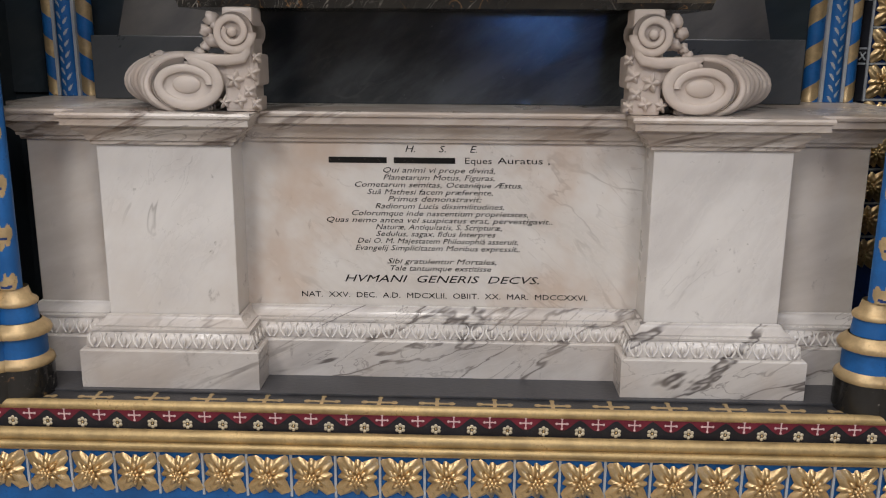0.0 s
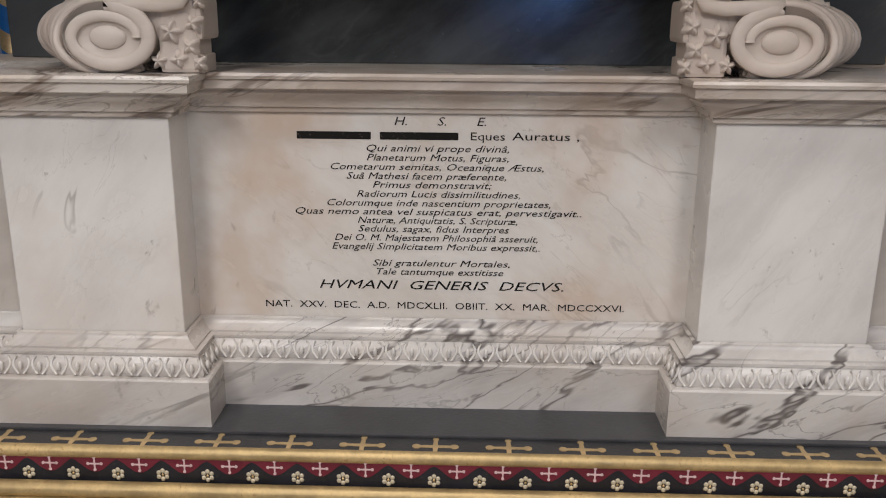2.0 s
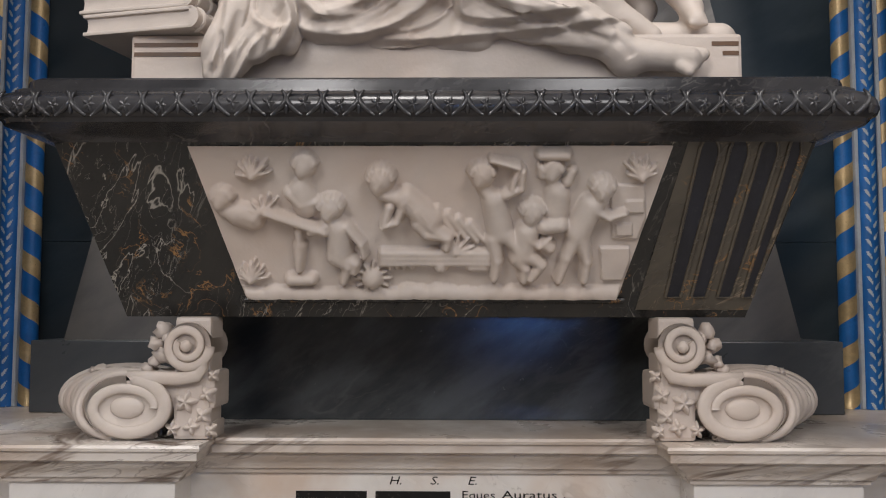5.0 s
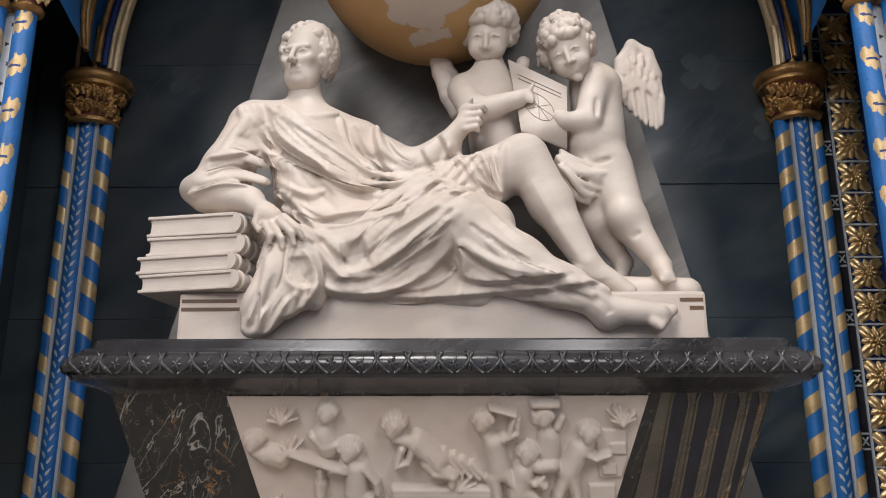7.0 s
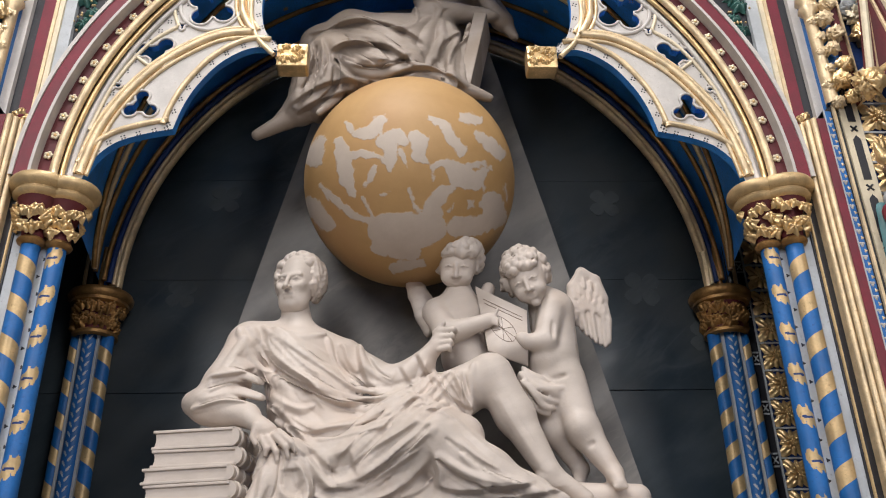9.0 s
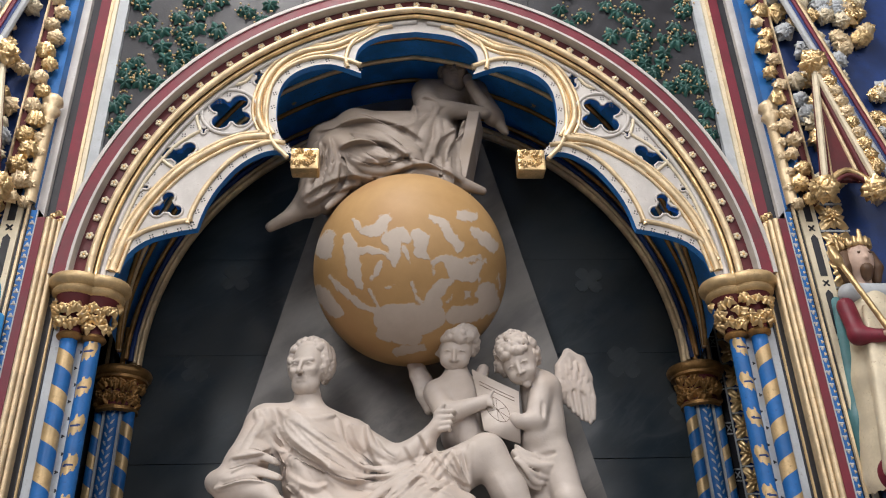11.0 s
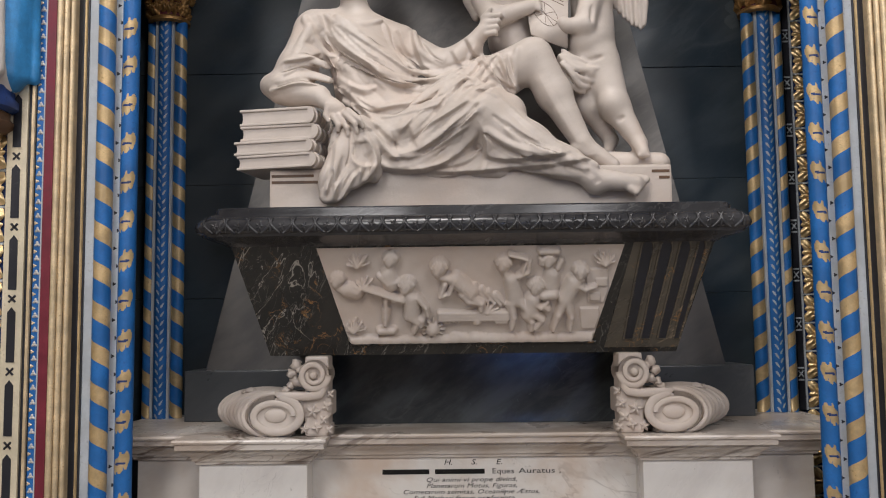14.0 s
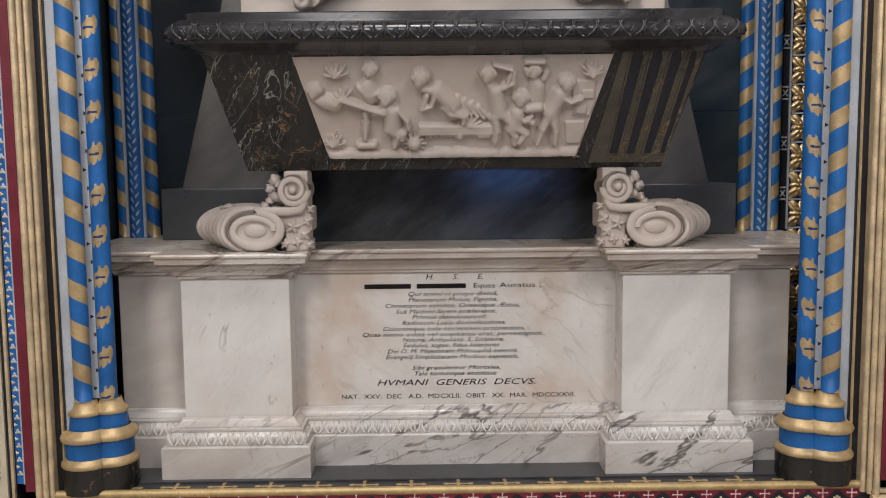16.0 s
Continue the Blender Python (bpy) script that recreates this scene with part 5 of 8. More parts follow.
for s in (-1, 1):
    strip(1.500, 1.537, -0.300, 0.50, 3.66, "palegrey", s, "pale_strip")
    strip(1.537, 1.578, -0.310, 0.50, 4.30, "black", s, "dark_strip")
    g = Geo().tube([(s * 1.548, -0.312, 0.5), (s * 1.548, -0.312, 3.98)], 0.006, "goldpaint", 6)
    for x, y, r in ((1.584, -0.352, 0.012), (1.600, -0.374, 0.012), (1.617, -0.392, 0.012)):
        g.tube([(s * x, y, 0.47), (s * x, y, 3.98)], r, "goldpale", 10)
    g.box(min(s * 1.578, s * 1.628), max(s * 1.578, s * 1.628), -0.345, -0.25, 0.47, 3.98, "goldpale")
    smooth_by_angle(g.done("gilt_rolls", front, "three slender gilded rolls"), 50)
    strip(1.629, 1.664, -0.398, 0.53, 3.98, "crimson", s, "crimson_strip")
    strip(1.664, 1.698, -0.392, 0.56, 4.02, "blue", s, "blue_strip")
    g = Geo()
    g.box(min(s * 1.664, s * 1.669), max(s * 1.664, s * 1.669), -0.40, -0.25, 0.56, 4.02, "palegrey")
    for i in range(62):
        z = 0.60 + i * 0.055
        g.leaf(Matrix.Translation((s * 1.684, -0.393, z)) @ Matrix.Rotation(radians(90), 4, "X") @ Matrix.Rotation(0.5 * s, 4, "Z"), 0.014, "white", 3, 0.3, 0.3)
        g.leaf(Matrix.Translation((s * 1.692, -0.393, z + 0.027)) @ Matrix.Rotation(radians(90), 4, "X"), 0.009, "goldpale", 3, 0.3, 0.3)
    tagged(g.done("sprigs", front), kind="stuff")
    strip(1.698, 1.812, -0.396, 0.42, 4.05, "black", s, "slit_panel")
    strip(1.701, 1.712, -0.408, 0.42, 4.05, "goldpale", s, "gilt_bar")
    strip(1.728, 1.806, -0.406, 0.42, 4.05, "cream", s, "gilt_bar")
    for i in range(13):
        z = 0.60 + i * 0.277
        pts = [(s * 1.752, z + 0.035), (s * 1.784, z + 0.035), (s * 1.784, z + 0.225), (s * 1.768, z + 0.245), (s * 1.752, z + 0.225)]
        Geo().plate([pts], -0.4085, -0.400, "black").done("slit", front)
        for a in (-1, 1):
            Geo().tube([(s * 1.768 - 0.013, -0.406, z - a * 0.013), (s * 1.768 + 0.013, -0.406, z + a * 0.013)], 0.0045, "black", 6).done("cross_bar", front)
    # column of square rosettes under the side figures
    strip(1.812, 2.9, -0.375, 0.42, 5.9, "bluedark", s, "side_ground")
    for c_ in range(2):
        for i in range(26 if c_ == 0 else 14):
            z = 0.55 + i * 0.1435
            o_ = link("rosette", ros_me, front)
            o_.location = (s * (1.886 + 0.1435 * c_), -0.376, z)
            Geo().box(min(s * (1.815 + 0.1435 * c_), s * (1.955 + 0.1435 * c_)), max(s * (1.815 + 0.1435 * c_), s * (1.955 + 0.1435 * c_)), -0.386, -0.374, z + 0.068, z + 0.076, "palegrey").done("divider", front)
    # gilded sill at the foot
    g = Geo()
    for y, z, r in ((-0.392, 0.455, 0.016), (-0.374, 0.48, 0.012)):
        g.tube([(s * 1.60, y, z), (s * 2.6, y, z)], r, "goldpale", 10)
    smooth_by_angle(g.done("sill", front), 50)
    # above the capitals
    strip(1.662, 1.700, -0.345, 3.98, 6.2, "white", s, "white_strip")
    strip(1.618, 1.664, -0.320, 3.98, 6.2, "black", s, "dark_strip")
    clip_strip(1.566, 1.620, -0.335, 6.2, "crimson", s, "crimson_strip")
    clip_strip(1.552, 1.566, -0.345, 6.2, "goldpale", s, "gilt_strip")
    clip_strip(1.532, 1.552, -0.338, 6.2, "cream", s, "cream_strip")
    clip_strip(1.485, 1.532, -0.325, 6.2, "palegrey", s, "stencilled_strip")
    clip_strip(0.6, 1.485, -0.300, 6.2, "black", s, "spandrel")
    g = Geo()
    rnd = random.Random(21)
    for i in range(150):
        x, z = rnd.uniform(0.75, 1.465), rnd.uniform(4.2, 5.75)
        if math.hypot(x + ARCH_X, z - ARCH_Z) < 1.80:
            continue
        m = Matrix.Translation((s * x, -0.312, z)) @ Matrix.Rotation(radians(90 + rnd.uniform(-25, 25)), 4, "X") @ Matrix.Rotation(rnd.uniform(0, 6), 4, "Z")
        g.leaf(m, rnd.uniform(0.045, 0.06), "green", rnd.choice((5, 6, 7)), 0.6, 0.45)
        for k in range(6):
            a = rnd.uniform(0, 6.28)
            g.ball(m @ Vector((0.045 * math.cos(a), 0.045 * math.sin(a), 0.008)), (0.006,) * 3, "goldpaint", 5)
    tagged(g.done("spandrel_leaves", front, "carved green leaves edged with gold", True), kind="stuff")
    g = Geo()
    foliage(g, s * 1.60, -0.33, 3.94, 0.01, 0.04, 0.10, 6, 3, "gold", (180, 360), 0.028)
    g.done("small_finial", front, "", True)

# ---- carved figures ----


class Field:
    """A solid grown from rounded limbs that melt into one another, then skinned with one mesh."""

    def __init__(self, lo, hi, cell):
        self.lo, self.cell = np.array(lo, float), cell
        self.n = np.ceil((np.array(hi) - self.lo) / cell).astype(int) + 1
        self.d = np.full(self.n, 9.0)

    def _window(self, lo, hi, pad):
        a = np.clip(np.floor((np.array(lo) - pad - self.lo) / self.cell).astype(int), 0, self.n - 1)
        b = np.clip(np.ceil((np.array(hi) + pad - self.lo) / self.cell).astype(int) + 1, 1, self.n)
        sl = tuple(slice(i, max(j, i + 1)) for i, j in zip(a, b))
        ax = [self.lo[k] + self.cell * np.arange(sl[k].start, sl[k].stop) for k in range(3)]
        return sl, ax[0][:, None, None], ax[1][None, :, None], ax[2][None, None, :]

    def _join(self, sl, d, k, cut=False):
        D = self.d[sl]
        if cut:
            h = np.clip(0.5 - 0.5 * (D + d) / k, 0, 1)
            self.d[sl] = D * (1 - h) - d * h + k * h * (1 - h)
        else:
            h = np.clip(0.5 + 0.5 * (D - d) / k, 0, 1)
            self.d[sl] = D * (1 - h) + d * h - k * h * (1 - h)

    def limb(self, p, q, r0, r1, k=0.03, cut=False, flat=1.0):
        p, q = np.array(p, float), np.array(q, float)
        r = max(r0, r1)
        sl, X, Y, Z = self._window(np.minimum(p, q) - r, np.maximum(p, q) + r, 0.07 + k)
        v = q - p
        L = max(float(v @ v), 1e-9)
        t = np.clip(((X - p[0]) * v[0] + (Y - p[1]) * v[1] + (Z - p[2]) * v[2]) / L, 0, 1)
        d = np.sqrt((X - p[0] - t * v[0]) ** 2 + ((Y - p[1] - t * v[1]) / flat) ** 2 + (Z - p[2] - t * v[2]) ** 2) - (r0 + (r1 - r0) * t)
        self._join(sl, d, k, cut)
        return self

    def chain(self, pts, radii, k=0.03):
        for i in range(len(pts) - 1):
            self.limb(pts[i], pts[i + 1], radii[i], radii[i + 1], k)
        return self

    def ball(self, c, radii, k=0.03, cut=False):
        c, r = np.array(c, float), np.array(radii, float) * np.ones(3)
        sl, X, Y, Z = self._window(c - r, c + r, 0.06 + k)
        a, b, e = (X - c[0]) / r[0], (Y - c[1]) / r[1], (Z - c[2]) / r[2]
        k0 = np.sqrt(a * a + b * b + e * e)
        k1 = np.sqrt((a / r[0]) ** 2 + (b / r[1]) ** 2 + (e / r[2]) ** 2) + 1e-9
        self._join(sl, k0 * (k0 - 1) / k1, k, cut)
        return self

    def front(self, x, z):
        """The y of the first surface met from the front at (x, z)."""
        i = int(np.clip(round((x - self.lo[0]) / self.cell), 0, self.n[0] - 1))
        k = int(np.clip(round((z - self.lo[2]) / self.cell), 0, self.n[2] - 1))
        col = np.nonzero(self.d[i, :, k] < 0)[0]
        if len(col) == 0:
            return None
        j = col[0]
        if j == 0:
            return self.lo[1]
        a, b = self.d[i, j - 1, k], self.d[i, j, k]
        return self.lo[1] + self.cell * (j - 1 + a / (a - b))

    def fold(self, line, r, place, k=0.016, cut=False, sink=0.35):
        """A ridge (or groove) laid on the front of the solid along a line of sketch points."""
        pts, ys = [], []
        P = curve(line, 6)
        for u, v in P:
            y = 0.0
            for _ in range(2):
                w = place(u, v, y)
                f = self.front(w[0], w[2])
                y = f if f is not None else y
            pts.append((u, v))
            ys.append(y if f is not None else None)
        known = [y for y in ys if y is not None]
        if not known:
            return self
        ys = [known[0] if y is None else y for y in ys]
        ys = [np.median(ys[max(0, i - 2):i + 3]) for i in range(len(ys))]
        ys = [np.mean(ys[max(0, i - 2):i + 3]) for i in range(len(ys))]
        n = len(pts)
        W = [np.array(place(u, v, y)) + np.array((0, r * sink, 0)) for (u, v), y in zip(pts, ys)]
        for i in range(n - 1):
            t0, t1 = i / (n - 1), (i + 1) / (n - 1)
            self.limb(W[i], W[i + 1], r * (0.45 + 0.55 * math.sin(math.pi * (0.08 + 0.84 * t0))), r * (0.45 + 0.55 * math.sin(math.pi * (0.08 + 0.84 * t1))), k, cut)
        return self

    def curls(self, centre, radii, count, size, seed, lo=-0.2, face=(0, -1)):
        """Locks of hair scattered over the top and back of a head."""
        rnd = random.Random(seed)
        made = 0
        while made < count:
            d = Vector((rnd.uniform(-1, 1), rnd.uniform(-1, 1), rnd.uniform(-1, 1)))
            if not 0.2 < d.length < 1:
                continue
            d.normalize()
            if d.z < lo or (d.x * face[0] + d.y * face[1] > 0.45 and d.z < 0.45):
                continue
            c = [centre[i] + radii[i] * d[i] for i in range(3)]
            e = [c[0] + rnd.uniform(-1, 1) * size, c[1] + rnd.uniform(-1, 1) * size, c[2] - rnd.uniform(0, 1) * size]
            self.limb(c, e, size * rnd.uniform(0.7, 1.1), size * 0.6, 0.008)
            made += 1
        return self

    def skin(self):
        d, n = self.d, self.n
        s = d < 0
        corners = [(i, j, k) for i in (0, 1) for j in (0, 1) for k in (0, 1)]
        sub = lambda a, c: a[c[0]:n[0] - 1 + c[0], c[1]:n[1] - 1 + c[1], c[2]:n[2] - 1 + c[2]]
        cnt = sum(sub(s, c).astype(int) for c in corners)
        idx = np.argwhere((cnt > 0) & (cnt < 8))
        ids = np.full(n - 1, -1)
        ids[tuple(idx.T)] = np.arange(len(idx))
        vals = {c: sub(d, c)[tuple(idx.T)] for c in corners}
        acc, num = np.zeros((len(idx), 3)), np.zeros(len(idx))
        for a in corners:
            for ax in range(3):
                if a[ax] == 0:
                    b = tuple(1 if i == ax else a[i] for i in range(3))
                    va, vb = vals[a], vals[b]
                    hit = (va < 0) != (vb < 0)
                    t = np.where(hit, va / np.where(hit, va - vb, 1), 0)
                    p = np.array(a, float)[None, :].repeat(len(idx), 0)
                    p[:, ax] += t
                    acc += p * hit[:, None]
                    num += hit
        V = self.lo + (idx + acc / num[:, None]) * self.cell
        F = []
        for ax in range(3):
            o = [1 if i == ax else 0 for i in range(3)]
            A = s[:n[0] - o[0], :n[1] - o[1], :n[2] - o[2]]
            B = s[o[0]:, o[1]:, o[2]:]
            e = np.argwhere(A != B)
            b1, b2 = [i for i in range(3) if i != ax]
            ok = (e[:, b1] > 0) & (e[:, b2] > 0) & (e[:, b1] < n[b1] - 1) & (e[:, b2] < n[b2] - 1)
            e = e[ok]
            quad = []
            for da, db in ((1, 1), (0, 1), (0, 0), (1, 0)):
                q = e.copy()
                q[:, b1] -= da
                q[:, b2] -= db
                quad.append(ids[tuple(q.T)])
            quad = np.stack(quad, 1)
            flip = A[tuple(e.T)] ^ (ax == 1)
            quad[~flip] = quad[~flip][:, ::-1]
            F.append(quad)
        return V, np.concatenate(F)

    def build(self, name, mat, label, category, group="", extra=(), chisel=None):
        V, F = self.skin()
        for _ in range(1):
            acc, num = np.zeros_like(V), np.zeros(len(V))
            for i in range(4):
                a, b = F[:, i], F[:, (i + 1) % 4]
                np.add.at(acc, a, V[b])
                np.add.at(num, a, 1)
            V = 0.7 * V + 0.3 * acc / np.maximum(num, 1)[:, None]
        if chisel:
            V = chisel.cut(V, F)
        for e in extra:
            v2, f2 = e.skin()
            F = np.concatenate([F, f2 + len(V)])
            V = np.concatenate([V, v2])
        return tagged(link(name, mesh_of(name, V.tolist(), F.tolist(), mat, True)), label, category, group)

    def pleats(self, pivot, a0, a1, r0, r1, count, depth, wobble=0.5, seed=0.0):
        """Folds that fan out from a point of pull at (x, z): round rolls with sharp creases, between two angles (degrees) and two radii."""
        X = (self.lo[0] + self.cell * np.arange(self.n[0]))[:, None, None] - pivot[0]
        Y = (self.lo[1] + self.cell * np.arange(self.n[1]))[None, :, None]
        Z = (self.lo[2] + self.cell * np.arange(self.n[2]))[None, None, :] - pivot[1]
        R = np.sqrt(X * X + Z * Z) + 1e-6
        mid = radians((a0 + a1) / 2)
        A = np.arctan2(Z * math.cos(mid) - X * math.sin(mid), X * math.cos(mid) + Z * math.sin(mid))
        half = radians(abs(a1 - a0) / 2)
        mask = np.clip((half - np.abs(A)) / (0.18 * half), 0, 1) * np.clip((R - r0) / (0.25 * (r1 - r0)), 0, 1) * np.clip((r1 - R) / (0.22 * (r1 - r0)), 0, 1)
        mask = mask * mask * (3 - 2 * mask) * np.clip((0.20 - Y) / 0.1, 0, 1)
        phase = A / (2 * half) * count * math.pi + wobble * (np.sin(R * 17 + seed + 3 * A) + 0.6 * np.sin(R * 31 + 5 * A + 2 * seed))
        swell = 0.75 + 0.35 * np.sin(A * count * 1.3 + seed * 2) * np.sin(R * 11 + seed)
        self.d -= depth * (np.abs(np.sin(phase)) ** 0.8 - 0.55) * swell * mask
        return self

    def family(self, a, b, n, place, r=.016, k=.009):
        """Folds and the hollows between them, spread from line a to line b."""
        rnd = random.Random(len(a) * 31 + n + int(abs(a[0][0]) * 7))
        for i in range(n):
            t = i / max(n - 1, 1)
            line = [(p[0] + (q[0] - p[0]) * t, p[1] + (q[1] - p[1]) * t) for p, q in zip(a, b)]
            self.fold(line, r * rnd.uniform(0.9, 1.6), place, k * 2.2, False, 0.45)
            if i < n - 1 and i % 2 == 0:
                t += 0.5 / (n - 1)
                line = [(p[0] + (q[0] - p[0]) * t, p[1] + (q[1] - p[1]) * t) for p, q in zip(a, b)]
                self.fold(line, r * 0.55, place, k * 0.8, True, -0.1)
        return self


class Chisel:
    """Crisp folds cut into a skinned solid along lines drawn on the easel."""

    def __init__(self, eye, target, roll):
        m = look(eye, target, roll)
        self.eye = np.array(m.to_translation())
        self.inv = np.array(m.inverted())
        self.lines = []

    def edge(self, up, w, h, *line):
        """An overlapping hem: raised on the side up (+1 left of the line, -1 right), cut under on the other."""
        self.lines.append(("edge", up, w, h, line))
        return self

    def ridge(self, w, h, *line):
        self.lines.append(("ridge", 1, w, h, line))
        return self

    def groove(self, w, h, *line):
        self.lines.append(("ridge", 1, w, -h, line))
        return self

    def cut(self, V, F):
        q = V @ self.inv[:3, :3].T + self.inv[:3, 3]
        u, v = 784 - 1535 * q[:, 0] / q[:, 2], 441 + 1535 * q[:, 1] / q[:, 2]
        nrm = np.cross(V[F[:, 2]] - V[F[:, 0]], V[F[:, 3]] - V[F[:, 1]])
        N = np.zeros_like(V)
        for i in range(4):
            np.add.at(N, F[:, i], nrm)
        N /= np.linalg.norm(N, axis=1)[:, None] + 1e-12
        to_eye = self.eye - V
        to_eye /= np.linalg.norm(to_eye, axis=1)[:, None]
        facing = np.abs((N * to_eye).sum(1))
        D = np.zeros(len(V))
        for kind, up, w, h, line in self.lines:
            w, h = w * 1.6, h * 1.05
            P = np.array(curve(line, 5))
            pad = 3.2 * w
            near = np.nonzero((u > P[:, 0].min() - pad) & (u < P[:, 0].max() + pad) & (v > P[:, 1].min() - pad) & (v < P[:, 1].max() + pad))[0]
            if not len(near):
                continue
            U, W = u[near], v[near]
            best, sign, along = np.full(len(near), 1e9), np.zeros(len(near)), np.zeros(len(near))
            n = len(P) - 1
            for i in range(n):
                d = P[i + 1] - P[i]
                L = max(d @ d, 1e-9)
                t = np.clip(((U - P[i, 0]) * d[0] + (W - P[i, 1]) * d[1]) / L, 0, 1)
                ex, ey = U - P[i, 0] - t * d[0], W - P[i, 1] - t * d[1]
                r = np.hypot(ex, ey)
                hit = r < best
                best[hit] = r[hit]
                sign[hit] = np.sign(d[1] * ex - d[0] * ey)[hit]
                along[hit] = ((i + t) / n)[hit]
            fade = np.clip(np.minimum(along, 1 - along) / 0.16, 0.0, 1)
            fade = 0.12 + 0.88 * fade * fade * (3 - 2 * fade)
            fade = fade * np.where((along <= 0) | (along >= 1), np.exp(-best / (0.5 * w)), 1)
            if kind == "edge":
                a = best * sign * up
                lip = 0.30 * w
                slope = -0.75 + 1.75 * np.clip((a + lip) / (2 * lip), 0, 1) ** 1.3
                prof = np.where(a > lip, np.exp(-(a - lip) / w) * np.clip(1.2 - a / pad, 0, 1), np.where(a < -lip, -0.75 * np.exp((a + lip) / (0.7 * w)) * np.clip(1.2 + a / pad, 0, 1), slope))
            else:
                prof = np.clip(1 - best / w, 0, 1) ** 0.9
            D[near] += h * prof * fade
        return V + to_eye * (D * np.clip(facing * 1.6, 0, 1) * (V[:, 1] < 0.24))[:, None]


def carved_head(centre, size, yaw, nod, tilt, hair, seed, child=False, curl=0.017):
    """A head of its own fine grid. yaw: turn to the left seen from the front."""
    c = Vector(centre)
    turn = Matrix.Rotation(radians(-yaw), 3, "Z") @ Matrix.Rotation(radians(tilt), 3, "Y") @ Matrix.Rotation(radians(nod), 3, "X")
    f = Field(c - Vector((.19, .19, .20)) * size, c + Vector((.19, .19, .21)) * size, 0.0032)
    P = lambda x, y, z: tuple(c + turn @ Vector((x, y, z)) * size)
    B = lambda p, r, k=.01, cut=False: f.ball(P(*p), [a * size for a in r], k * size, cut)
    L = lambda p, q, r0, r1, k=.008, cut=False: f.limb(P(*p), P(*q), r0 * size, r1 * size, k * size, cut)
    if child:
        B((0, .025, .022), (.080, .098, .098))
        B((0, -.028, -.020), (.069, .066, .074), .03)
    else:
        B((0, .025, .026), (.074, .098, .098))
        B((0, -.026, -.030), (.064, .064, .090), .03)
    if child:
        B((0, -.046, -.072), (.036, .034, .026), .03)
        for s in (-1, 1):
            B((s * .034, -.062, -.048), (.028, .026, .026), .02)
    else:
        B((0, -.032, -.085), (.052, .048, .036), .025)
        L((-.024, -.046, -.092), (.024, -.046, -.092), .020, .020, .03)
        for s in (-1, 1):
            B((s * .038, -.068, -.022), (.020, .018, .018), .02)
    for s in (-1, 1):
        if not child:
            L((s * .010, -.082, .014), (s * .044, -.075, .018), .0055, .0045, .020)
    deep = 0.004 if child else 0.0
    for s in (-1, 1):
        B((s * .031, -.096 - deep, -.004), (.0175, .0150, .0095), .020, True)
        B((s * .031, -.0675 - deep, -.005), (.0140, .0130, .0105), .004)
        L((s * .017, -.0805 - deep, .001), (s * .031, -.0825 - deep, .0055), .0016, .0018, .006)
        L((s * .031, -.0825 - deep, .0055), (s * .046, -.0740 - deep, .000), .0018, .0015, .006)
        L((s * .019, -.0785 - deep, -.011), (s * .043, -.0745 - deep, -.011), .0013, .0012, .005)
        B((s * .078, .005, -.012), (.010, .020, .030), .006)
    nose = .118 if not child else .108
    L((0, -.086, .012), (0, -nose, -.034), .0060 if not child else .0045, .0105, .010)
    for s in (-1, 1):
        B((s * .012, -nose + .012, -.037), (.009, .010, .008), .006)
        B((s * .007, -nose + .004, -.046), (.0025, .003, .003), .003, True)
    mw = 0.62 if child else 0.85
    L((-.018 * mw, -.087, -.058), (.018 * mw, -.087, -.058), .0050, .0050, .008)
    L((-.015 * mw, -.085, -.070), (.015 * mw, -.085, -.070), .0060, .0060, .008)
    L((-.020 * mw, -.0935, -.0645), (0, -.0960, -.0635), .0016, .0018, .003, True)
    L((0, -.0960, -.0635), (.020 * mw, -.0935, -.0645), .0018, .0016, .003, True)
    B((0, -.074, -.098), (.018, .014, .013), .016)
    rnd = random.Random(seed)
    made = 0
    if not child:
        # wavy locks swept back from a high forehead, curling out at the nape
        front, top = Vector((0, -.86, .51)), Vector((0, .51, .86))
        for i in range(hair):
            phi = radians(rnd.uniform(-128, 128))
            th0 = radians(rnd.choice((46, 54, 66, 84, 104)) + rnd.uniform(-6, 6) + (18 if abs(phi) > 1.3 else 0))
            span, wave = radians(rnd.uniform(26, 46)), rnd.uniform(0, 6)
            last = None
            for k in range(6):
                t = k / 5
                th = th0 + span * t
                ph = phi + 0.16 * math.sin(6 * t + wave) + 0.10 * t
                d = front * math.cos(th) + (top * math.cos(ph) + Vector((1, 0, 0)) * math.sin(ph)) * math.sin(th)
                out = 1.0 + 0.10 * math.sin(math.pi * t) + (0.16 * t * t if th > 1.6 else 0) + (0.12 if 0.7 < phi < 2.0 else 0) * t
                p = Vector((d.x * .080, .025 + d.y * .099, .024 + d.z * .099)) * out
                if last is not None and not (p.y < -.02 and p.z < .03):
                    L(last, p, curl * (.62 - .25 * t), curl * (.58 - .28 * t), .0035)
                last = p
        made = hair
